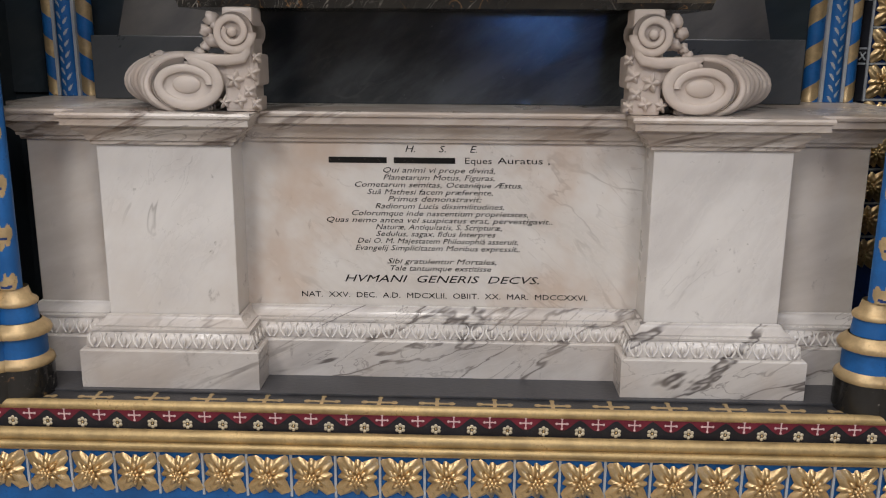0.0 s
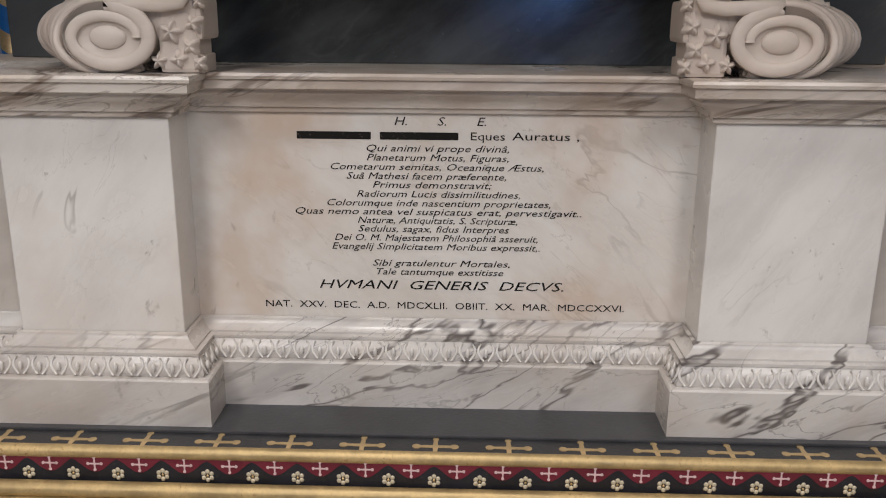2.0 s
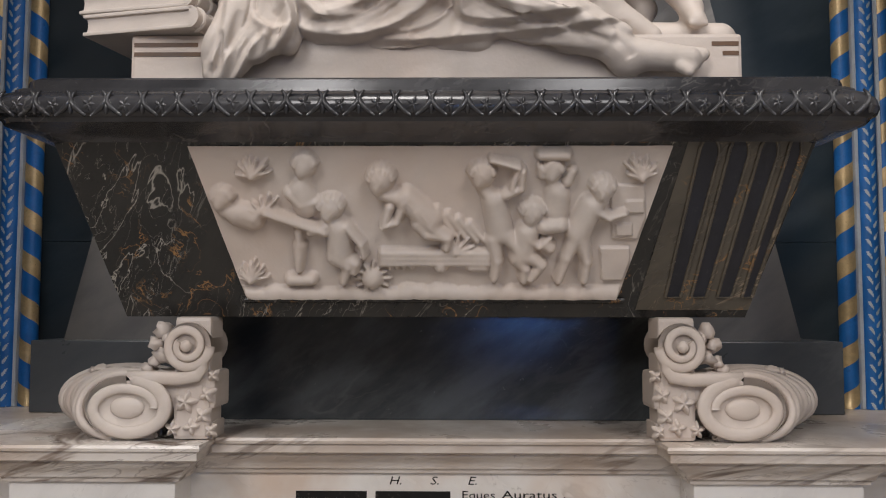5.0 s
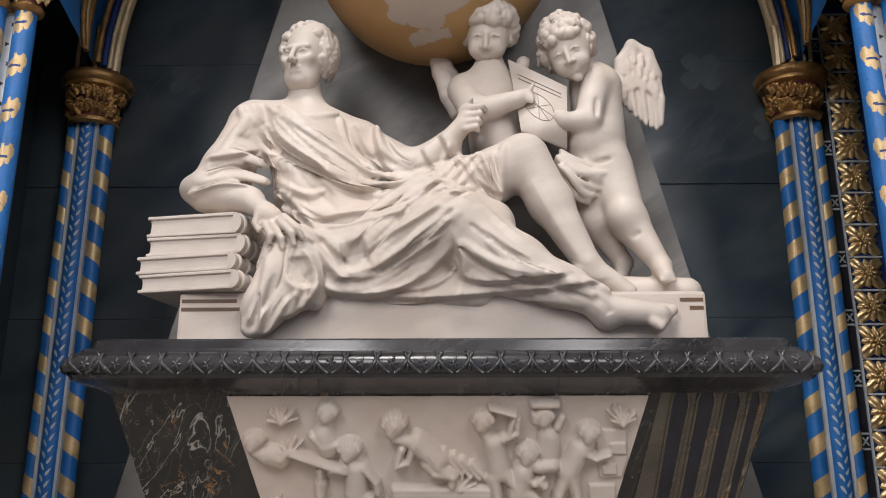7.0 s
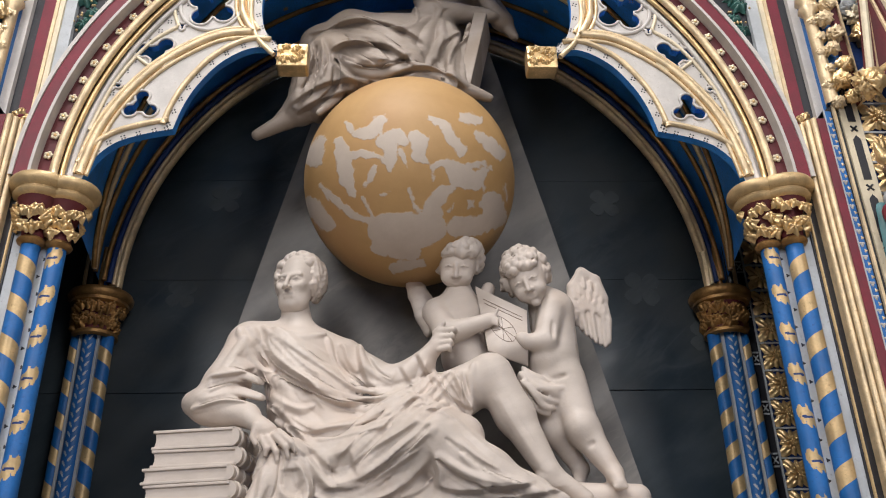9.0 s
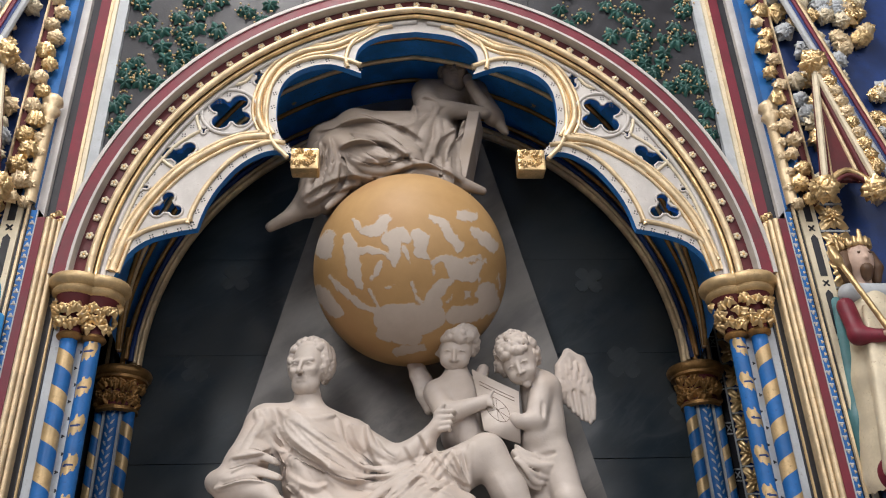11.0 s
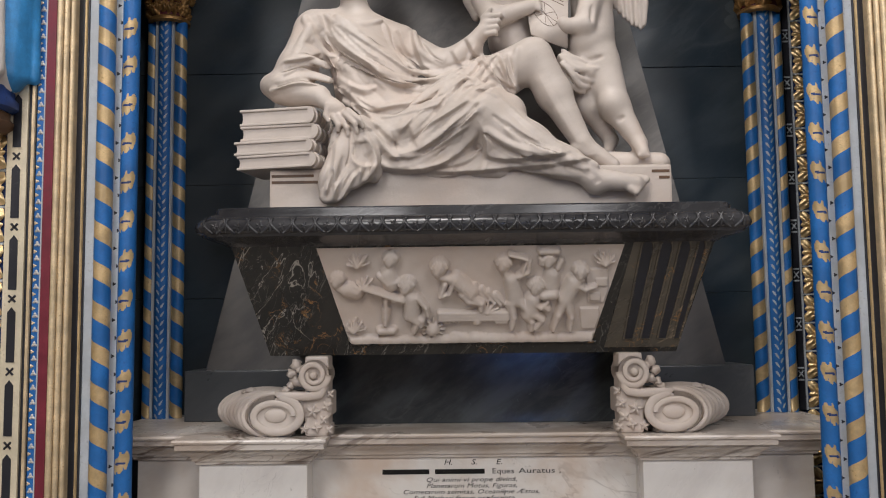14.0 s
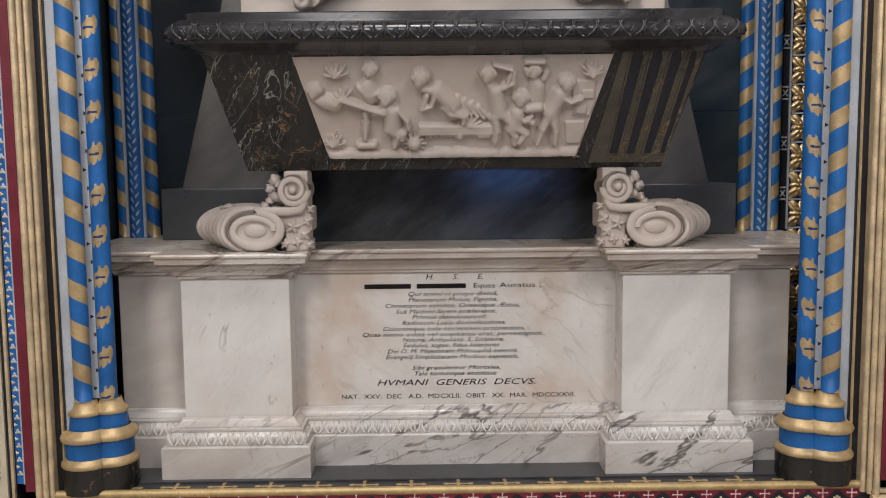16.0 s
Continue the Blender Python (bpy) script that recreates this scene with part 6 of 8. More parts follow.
    while made < hair:
        d = Vector((rnd.uniform(-1, 1), rnd.uniform(-1, 1), rnd.uniform(-1, 1)))
        if not 0.2 < d.length < 1:
            continue
        d.normalize()
        if d.z < -0.55 or (d.y < -0.25 and d.z < 0.27) or (d.y < 0.15 and d.z < -0.1 and abs(d.x) < 0.8):
            continue
        p = Vector((d.x * .084, .025 + d.y * .102, .024 + d.z * .102))
        if child:
            L(p, p + Vector((rnd.uniform(-1, 1), rnd.uniform(-1, 1), rnd.uniform(-1, 1))) * curl * 0.5, curl * rnd.uniform(.75, 1.1), curl * .7, .004)
            if rnd.random() < 0.4:
                B(tuple(p * 1.13), (curl * .35,) * 3, .003, True)
        else:
            flow = Vector((d.x * 0.4, 0.5 + d.y, -0.55)).normalized() * curl
            q = p + flow * 1.2 + Vector((rnd.uniform(-1, 1), rnd.uniform(-.3, 1), rnd.uniform(-1, 1))) * curl * .5
            L(p, q, curl * rnd.uniform(.55, .85), curl * .55, .005)
        made += 1
    return f


def easel(eye, target, roll):
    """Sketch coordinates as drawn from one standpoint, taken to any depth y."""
    m = look(eye, target, roll)
    e, turn = m.to_translation(), m.to_3x3()

    def place(u, v, y):
        d = turn @ Vector(((u - 784) / 1535.0, (441 - v) / 1535.0, -1.0))
        p = e + d * ((y - e.y) / d.y)
        return (p.x, p.y, p.z)
    return place


SK = ((0.055, -2.944, 1.901), (0.0, -1.061, 2.571), -0.2)
SW = ((-0.151, -3.81, 2.019), (-0.037, -1.995, 2.852), -1.7)
sk, sw = easel(*SK), easel(*SW)


Geo().box(-0.855, 0.855, -0.065, 0.48, 2.331, 2.535, "statue", 0.012).done("plinth_block")
tagged(bpy.data.objects["plinth_block"], "white marble plinth slab lying on the black lid", "plinth")
for x0, x1, z in ((-0.845, -0.665, 2.505), (-0.845, -0.64, 2.478), (0.77, 0.845, 2.505), (0.80, 0.845, 2.478)):
    Geo().box(x0, x1, -0.0665, -0.064, z - 0.006, z + 0.006, "brown").done("inscription_bar", bpy.data.objects["plinth_block"])


def reclining_man():
    f = Field((-1.0, -0.36, 2.33), (0.96, 0.46, 3.45), 0.0056)
    L = lambda a, b, r0, r1, k=0.03, cut=False: f.limb(sk(*a), sk(*b), r0, r1, k, cut)
    # body under the cloth
    L((570, 385, .17), (600, 470, .14), .150, .165, .05)
    L((600, 470, .14), (640, 560, .14), .165, .18, .05)
    L((482, 350, .14), (660, 385, .19), .080, .075, .05)
    L((562, 332, .17), (490, 346, .14), .056, .066, .05)
    L((575, 335, .17), (655, 372, .19), .056, .066, .05)
    L((563, 262, .15), (572, 335, .16), .055, .068, .03)
    # sleeve and arm on the books
    L((474, 362, .12), (438, 425, .05), .082, .085, .04)
    L((438, 430, .05), (402, 462, .02), .085, .068, .04)
    L((405, 465, .02), (478, 482, -.06), .066, .046, .03)
    L((470, 480, -.06), (500, 500, -.10), .034, .036, .02)
    # arm that is raised
    L((668, 385, .17), (745, 425, .12), .074, .070, .04)
    L((745, 428, .12), (806, 390, .08), .070, .054, .03)
    L((788, 405, .09), (832, 352, .05), .048, .034, .02)
    # raised leg
    L((690, 545, .14), (935, 408, .07), .15, .088, .05)
    L((940, 405, .06), (985, 480, .06), .084, .078, .03)
    L((985, 480, .06), (1050, 585, .02), .074, .045, .03)
    L((1050, 588, .02), (1120, 632, .0), .044, .030, .02)
    # lower leg
    L((640, 590, .03), (822, 520, -.07), .15, .115, .05)
    L((828, 522, -.08), (930, 585, -.09), .105, .088, .04)
    L((930, 585, -.09), (1065, 650, -.10), .085, .052, .04)
    L((1075, 662, -.10), (1175, 672, -.12), .048, .034, .02)
    f.ball(sk(1085, 680, -.09), (.045, .04, .035), .02)
    for i in range(5):
        L((1165, 660 + 6 * i, -.09 - .012 * i), (1196 - 5 * i, 664 + 7 * i, -.10 - .012 * i), .019, .015 if i else .019, .008)
    # masses of cloth
    L((590, 610, .0), (930, 628, -.02), .08, .06, .05)
    L((640, 625, -.04), (860, 632, -.06), .06, .055, .04)
    L((860, 570, -.08), (1020, 628, -.09), .075, .05, .04)
    L((770, 480, .02), (880, 520, -.02), .09, .09, .05)
    L((560, 545, -.08), (510, 650, -.11), .050, .065, .03)
    L((575, 560, -.08), (575, 640, -.10), .050, .055, .03)
    L((520, 560, -.08), (490, 665, -.12), .045, .050, .03)
    L((490, 660, -.12), (475, 700, -.13), .045, .030, .03)
    L((530, 660, -.12), (495, 695, -.13), .045, .03, .03)
    L((380, 462, .06), (440, 480, .02), .05, .06, .04)
    head = carved_head(sk(568, 240, .13), 1.08, 15, 10, 0, 150, 3, False, .024)
    # gown: broad soft fans first
    xz = lambda u, v: (sk(u, v, 0)[0], sk(u, v, 0)[2])
    f.pleats(xz(455, 300), -58, -18, .16, .75, 3, .014, .25, 1.0)
    f.pleats(xz(960, 370), -172, -132, .14, .72, 5, .015, .3, 3.0)
    f.pleats(xz(828, 490), -168, -108, .12, .60, 5, .015, .3, 4.0)
    f.pleats(xz(815, 480), -62, -26, .14, .58, 4, .012, .3, 5.0)
    f.pleats(xz(560, 530), -130, -60, .06, .42, 5, .016, .4, 6.0)
    R = lambda r, *line: f.fold(line, r * 0.70, sk, .014, False, 0.50)
    G = lambda r, *line: f.fold(line, r * 0.7, sk, .008, True, 0.0)
    # over the shoulder and across the chest
    R(.030, (458, 322), (492, 392), (557, 428), (690, 466), (757, 464))
    R(.024, (480, 320), (520, 378), (600, 425), (690, 452), (752, 446))
    R(.022, (505, 318), (556, 372), (630, 422), (740, 438))
    R(.020, (522, 320), (590, 372), (668, 428))
    G(.014, (492, 345), (530, 398), (610, 438), (700, 460))
    G(.012, (520, 335), (575, 388), (650, 432))
    G(.016, (498, 402), (516, 440), (512, 470))
    R(.013, (527, 318), (572, 338), (622, 330))
    R(.015, (627, 340), (640, 388), (690, 430))
    R(.018, (688, 352), (700, 388), (748, 420))
    R(.014, (655, 350), (668, 392), (712, 428))
    G(.010, (640, 350), (652, 392), (698, 428))
    G(.010, (700, 362), (716, 392), (750, 412))
    # sleeve
    R(.022, (405, 412), (450, 402), (503, 420))
    R(.024, (383, 448), (444, 434), (505, 448))
    R(.020, (372, 470), (436, 458), (488, 466))
    R(.020, (425, 402), (452, 366), (470, 340))
    G(.012, (396, 430), (446, 418), (504, 434))
    G(.012, (380, 460), (440, 446), (496, 458))
    # waist and thigh
    R(.022, (522, 466), (592, 503), (670, 496), (742, 462))
    R(.020, (530, 492), (600, 528), (662, 522), (720, 490))
    R(.018, (548, 500), (615, 548), (646, 575))
    G(.016, (540, 478), (600, 514), (670, 508), (735, 474))
    R(.024, (655, 575), (690, 528), (750, 468), (830, 402))
    R(.022, (675, 590), (725, 535), (790, 470), (860, 398))
    R(.018, (640, 560), (680, 500), (740, 455), (790, 425))
    G(.016, (668, 580), (708, 530), (768, 470), (842, 402))
    R(.024, (608, 634), (690, 615), (775, 548), (828, 500))
    R(.020, (627, 645), (722, 624), (800, 570), (830, 525))
    R(.020, (625, 610), (700, 582), (765, 530), (805, 490))
    G(.015, (615, 622), (698, 598), (770, 540), (815, 496))
    # between the knees
    R(.020, (827, 405), (850, 445), (878, 470))
    R(.020, (862, 398), (880, 436), (898, 477))
    R(.018, (905, 382), (898, 432), (900, 470))
    R(.020, (780, 440), (820, 455), (860, 480))
    G(.016, (845, 405), (866, 442), (888, 474))
    G(.014, (884, 395), (890, 436), (898, 474))
    G(.020, (905, 478), (935, 520), (965, 555))
    # over the lower leg
    R(.024, (862, 486), (931, 547), (1001, 592), (1085, 630))
    R(.020, (836, 547), (897, 584), (1001, 604), (1065, 640))
    R(.022, (827, 573), (890, 622), (966, 640), (1040, 652))
    R(.020, (826, 540), (838, 595), (826, 640))
    R(.018, (700, 650), (780, 640), (826, 600))
    G(.013, (832, 560), (892, 602), (985, 622), (1050, 646))
    G(.012, (850, 520), (920, 568), (1000, 600))
    R(.020, (600, 648), (720, 660), (880, 655), (1040, 655))
    # cloth hanging over the edge
    R(.020, (527, 543), (514, 592), (488, 655))
    R(.022, (549, 562), (557, 617), (527, 675))
    R(.020, (570, 556), (588, 602), (586, 640))
    R(.016, (508, 578), (492, 620), (474, 690))
    R(.020, (592, 570), (630, 600), (690, 605))
    G(.014, (538, 560), (534, 612), (505, 668))
    G(.014, (562, 566), (574, 615), (560, 655))
    G(.016, (516, 610), (506, 650), (500, 705))
    G(.016, (545, 640), (538, 670), (522, 700))
    G(.012, (488, 640), (484, 670), (480, 705))
    # hands
    f.ball(sk(508, 508, -.115), (.044, .030, .036), .02)
    for a, b, c in (((512, 520, -.135), (528, 545, -.150), (530, 562, -.145)), ((525, 515, -.14), (545, 536, -.155), (550, 556, -.15)), ((532, 508, -.14), (555, 526, -.155), (564, 545, -.15)), ((500, 520, -.13), (510, 540, -.145), (508, 552, -.14)), ((490, 498, -.13), (484, 520, -.135), (490, 532, -.14))):
        L(a, b, .014, .012, .006)
        L(b, c, .012, .009, .004)
    f.ball(sk(842, 338, .045), (.036, .03, .042), .015)
    for k, v in enumerate((322, 334, 346, 357)):
        L((838, v, .03), (866 - 3 * k, v - 4, .010), .0135, .012, .005)
        L((866 - 3 * k, v - 4, .010), (872 - 4 * k, v + 1, .035), .012, .010, .004)
    L((832, 326, .04), (848, 306, .02), .014, .010, .006)
    c = Chisel(*SK)
    # mantle over the shoulder and chest
    c.edge(1, 13, .026, (504, 316), (512, 361), (540, 390), (584, 418), (611, 443), (655, 460), (705, 454), (754, 440))
    c.edge(1, 9, .010, (501, 322), (556, 357), (628, 405), (683, 436), (727, 443))
    c.edge(-1, 9, .010, (540, 318), (584, 350), (650, 394), (705, 425))
    c.ridge(9, .010, (520, 330), (580, 385), (640, 428), (700, 446))
    c.edge(1, 9, .014, (683, 348), (685, 377), (699, 416), (716, 432))
    c.edge(1, 8, .011, (705, 372), (727, 403), (752, 418))
    c.edge(1, 8, .009, (655, 350), (664, 380), (682, 408))
    c.edge(1, 9, .010, (812, 372), (790, 427), (764, 458))
    c.edge(1, 8, .016, (792, 362), (806, 388), (818, 408))
    c.edge(1, 8, .010, (762, 388), (776, 412), (792, 428))
    c.edge(1, 9, .012, (847, 377), (803, 427), (749, 462))
    c.edge(1, 9, .012, (880, 383), (834, 438), (793, 474))
    # shoulder and sleeve
    c.edge(-1, 10, .014, (446, 372), (485, 394), (506, 440), (512, 470))
    c.groove(16, .018, (512, 400), (516, 440), (514, 475))
    c.edge(1, 8, .012, (402, 412), (452, 405), (492, 396))
    c.edge(1, 9, .014, (396, 440), (452, 422), (503, 440))
    c.edge(1, 9, .013, (372, 472), (430, 455), (490, 460), (514, 484))
    c.ridge(8, .008, (385, 456), (436, 440), (492, 450))
    c.ridge(8, .008, (430, 400), (462, 366), (486, 340))
    # torso and waist
    c.groove(24, .022, (524, 405), (560, 424), (600, 440))
    c.edge(-1, 9, .010, (518, 438), (567, 462), (606, 458))
    c.groove(14, .016, (540, 472), (584, 480), (611, 456))
    c.edge(1, 10, .013, (540, 492), (584, 515), (628, 506), (705, 494), (760, 470))
    c.edge(1, 8, .010, (600, 528), (644, 520), (690, 508))
    c.edge(1, 9, .013, (644, 562), (672, 532), (694, 512), (742, 499))
    c.groove(17, .034, (630, 580), (650, 574), (676, 566))
    c.edge(1, 9, .011, (661, 583), (705, 545), (760, 512), (800, 486))
    c.edge(1, 10, .012, (672, 610), (738, 566), (793, 533), (818, 508))
    c.ridge(8, .008, (690, 592), (745, 548), (800, 506))
    # strip falling from the wrist
    c.edge(1, 9, .014, (512, 452), (556, 497), (606, 556), (648, 592))
    c.edge(-1, 9, .012, (545, 512), (584, 545), (617, 588), (650, 622))
    c.ridge(7, .007, (560, 515), (606, 568), (650, 606))
    # cloth hanging over the edge
    c.edge(-1, 10, .016, (562, 554), (584, 581), (594, 625), (564, 675), (540, 710))
    c.groove(13, .022, (556, 575), (560, 605), (576, 616))
    c.edge(-1, 8, .011, (551, 559), (538, 606), (562, 626), (592, 622))
    c.edge(1, 9, .012, (540, 566), (529, 620), (492, 675), (474, 710))
    c.edge(1, 9, .013, (553, 632), (525, 664), (498, 714))
    c.edge(1, 8, .010, (500, 575), (486, 640), (466, 690))
    c.ridge(7, .008, (576, 640), (556, 680), (528, 712))
    # rolls along the bottom and the flap below the knee
    c.edge(1, 11, .016, (592, 627), (628, 642), (705, 640), (776, 608), (820, 560))
    c.edge(1, 9, .010, (600, 606), (661, 618), (727, 590), (804, 540))
    c.edge(1, 8, .009, (700, 634), (770, 632), (815, 610), (828, 585))
    c.edge(1, 10, .018, (818, 540), (832, 580), (834, 609), (881, 620), (975, 610), (1030, 600))
    c.groove(20, .020, (760, 640), (800, 625), (822, 590))
    c.edge(1, 10, .014, (660, 646), (782, 648), (881, 640), (964, 633), (1041, 622), (1082, 612))
    c.ridge(10, .010, (850, 510), (920, 558), (986, 596), (1040, 618))
    c.ridge(8, .008, (845, 560), (900, 590), (970, 604))
    c.ridge(7, .006, (870, 545), (930, 580), (1000, 605))
    # cloth over the raised thigh
    c.edge(1, 9, .012, (826, 402), (850, 438), (884, 462), (905, 470))
    c.edge(1, 9, .012, (862, 396), (880, 436), (902, 472))
    c.edge(-1, 9, .014, (884, 405), (900, 455), (930, 500), (962, 548))
    c.groove(12, .016, (786, 458), (808, 470), (830, 462))
    c.edge(1, 8, .010, (800, 440), (812, 462), (838, 470), (866, 486))
    # toes, ankle and shin
    c.ridge(9, .006, (950, 440), (985, 500), (1040, 580))
    c.groove(7, .006, (1060, 640), (1080, 655), (1090, 672))
    return f.build("statue", "statue", "white marble reclining man in a draped gown, elbow on books", "statue", "figures of the monument", [head], c)


def wing(f, L, roots, tips, y, r=.013):
    """Two layers of long feathers under an arched edge and rows of small ones."""
    n = 9
    along = lambda pts, t: tuple(np.interp(t * (len(pts) - 1), range(len(pts)), [p[i] for p in pts]) for i in (0, 1))
    for i in range(n):
        a, b = along(roots, i / (n - 1)), along(tips, i / (n - 1))
        m = ((a[0] + b[0]) / 2 + 4, (a[1] + b[1]) / 2)
        yy = y + (.010 if i % 2 else .0)
        L((a[0], a[1], yy), (m[0], m[1], yy - .008), r, r * 1.1, .003)
        L((m[0], m[1], yy - .008), (b[0], b[1], yy), r * 1.1, r * .7, .003)
    for row in range(3):
        for i in range(8):
            a, b = along(roots, (i + .5 * (row % 2)) / 8), along(tips, (i + .5 * (row % 2)) / 8)
            t = .10 + .15 * row
            L((a[0] + (b[0] - a[0]) * t, a[1] + (b[1] - a[1]) * t, y - .014), (a[0] + (b[0] - a[0]) * (t + .12), a[1] + (b[1] - a[1]) * (t + .12), y - .020 + .003 * row), r * .9, r * .8, .003)
    for i in range(len(roots) - 1):
        L((*roots[i], y), (*roots[i + 1], y), .024, .022, .012)


def standing_child():
    f = Field((0.36, -0.14, 2.50), (0.96, 0.46, 3.70), 0.0070)
    L = lambda a, b, r0, r1, k=0.025, cut=False: f.limb(sk(*a), sk(*b), r0, r1, k, cut)
    head = carved_head(sk(1012, 224, .12), 1.05, 24, 30, -16, 220, 7, True, .023)
    L((1035, 255, .17), (1058, 285, .2), .05, .085, .03)
    L((1058, 285, .2), (1068, 395, .2), .094, .100, .04)
    f.ball(sk(1052, 375, .15), (.088, .08, .085), .04)
    L((1058, 280, .13), (1046, 338, .09), .056, .048, .02)
    L((1046, 342, .09), (1006, 342, .07), .046, .032, .02)
    f.ball(sk(1000, 335, .06), (.03, .024, .028), .012)
    L((965, 235, .18), (942, 222, .15), .036, .024, .02)
    for k in range(4):
        L((946 - 7 * k, 222, .14), (946 - 9 * k, 206 + 2 * k, .11), .011, .009, .004)
    L((1082, 420, .17), (1118, 510, .12), .092, .066, .03)
    L((1120, 512, .12), (1175, 585, .07), .066, .036, .03)
    f.ball(sk(1112, 500, .09), (.05, .05, .05), .03)
    L((1178, 590, .06), (1186, 606, .02), .032, .026, .02)
    L((1048, 425, .19), (1062, 510, .2), .082, .058, .03)
    L((1062, 512, .2), (1112, 582, .24), .054, .034, .03)
    L((1112, 582, .24), (1110, 604, .20), .032, .026, .02)
    L((1090, 632, .14), (1222, 632, .10), .055, .05, .03)
    for k in range(4):
        L((1176 + 6 * k, 602, .03), (1178 + 7 * k, 612, .005), .011, .009, .004)
    # cloth round the hips
    L((1000, 408, .10), (1062, 438, .10), .022, .024, .02)
    L((1005, 425, .12), (1046, 462, .13), .024, .026, .02)
    for line in ([(995, 400), (1030, 428), (1080, 428)], [(998, 415), (1035, 445), (1068, 455)], [(1000, 390), (1030, 408), (1080, 412)], [(1005, 435), (1030, 468), (1052, 478)], [(1012, 425), (1040, 462), (1060, 466)]):
        f.fold(line, .011, sk, .010)
    for line in ([(1040, 402), (1060, 410), (1085, 404)], [(1062, 300), (1060, 330)], [(1090, 545), (1118, 540), (1138, 530)]):
        f.fold(line, .008, sk, .010, True, .2)
    f.ball(sk(1052, 388, .055), (.006, .02, .006), .004, True)
    wing(f, L, [(1096, 290), (1100, 240), (1118, 212), (1145, 226), (1162, 262)], [(1108, 312), (1128, 330), (1146, 344), (1164, 352), (1172, 344)], .25, .014)
    return f.build("winged_child_statue", "statue", "white marble winged child standing with a hand on a parchment", "statue", "figures of the monument", [head])


def seated_child():
    f = Field((-0.12, -0.14, 2.75), (0.50, 0.44, 3.76), 0.0070)
    L = lambda a, b, r0, r1, k=0.025, cut=False: f.limb(sk(*a), sk(*b), r0, r1, k, cut)
    head = carved_head(sk(876, 196, .13), 1.06, 6, 34, 4, 260, 17, True, .026)
    L((879, 235, .15), (878, 290, .19), .048, .085, .03)
    L((878, 290, .19), (890, 375, .21), .096, .10, .04)
    L((838, 288, .17), (925, 290, .20), .060, .055, .03)
    L((834, 292, .15), (852, 326, .08), .058, .050, .02)
    L((852, 328, .08), (930, 304, .07), .048, .032, .02)
    f.ball(sk(940, 298, .07), (.03, .022, .024), .012)
    L((946, 292, .06), (953, 280, .05), .011, .008, .005)
    for k in range(3):
        L((944, 296 + 5 * k, .055), (952, 300 + 5 * k, .05), .010, .008, .004)
    L((920, 290, .21), (936, 245, .2), .042, .030, .02)
    L((890, 380, .2), (965, 440, .16), .080, .064, .03)
    L((975, 450, .16), (1010, 535, .13), .060, .044, .03)
    for line in ([(862, 320), (868, 345), (866, 370)], [(842, 336), (872, 338), (884, 330)]):
        f.fold(line, .008, sk, .010, True, .2)
    wing(f, L, [(822, 330), (806, 300), (792, 262), (788, 242), (800, 240)], [(838, 322), (838, 305), (834, 285), (826, 265), (812, 250)], .28, .013)
    f.ball(sk(812, 285, .29), (.035, .018, .085), .02)
    return f.build("winged_child_statue", "statue", "white marble winged child seated behind the raised knee", "statue", "figures of the monument", [head])


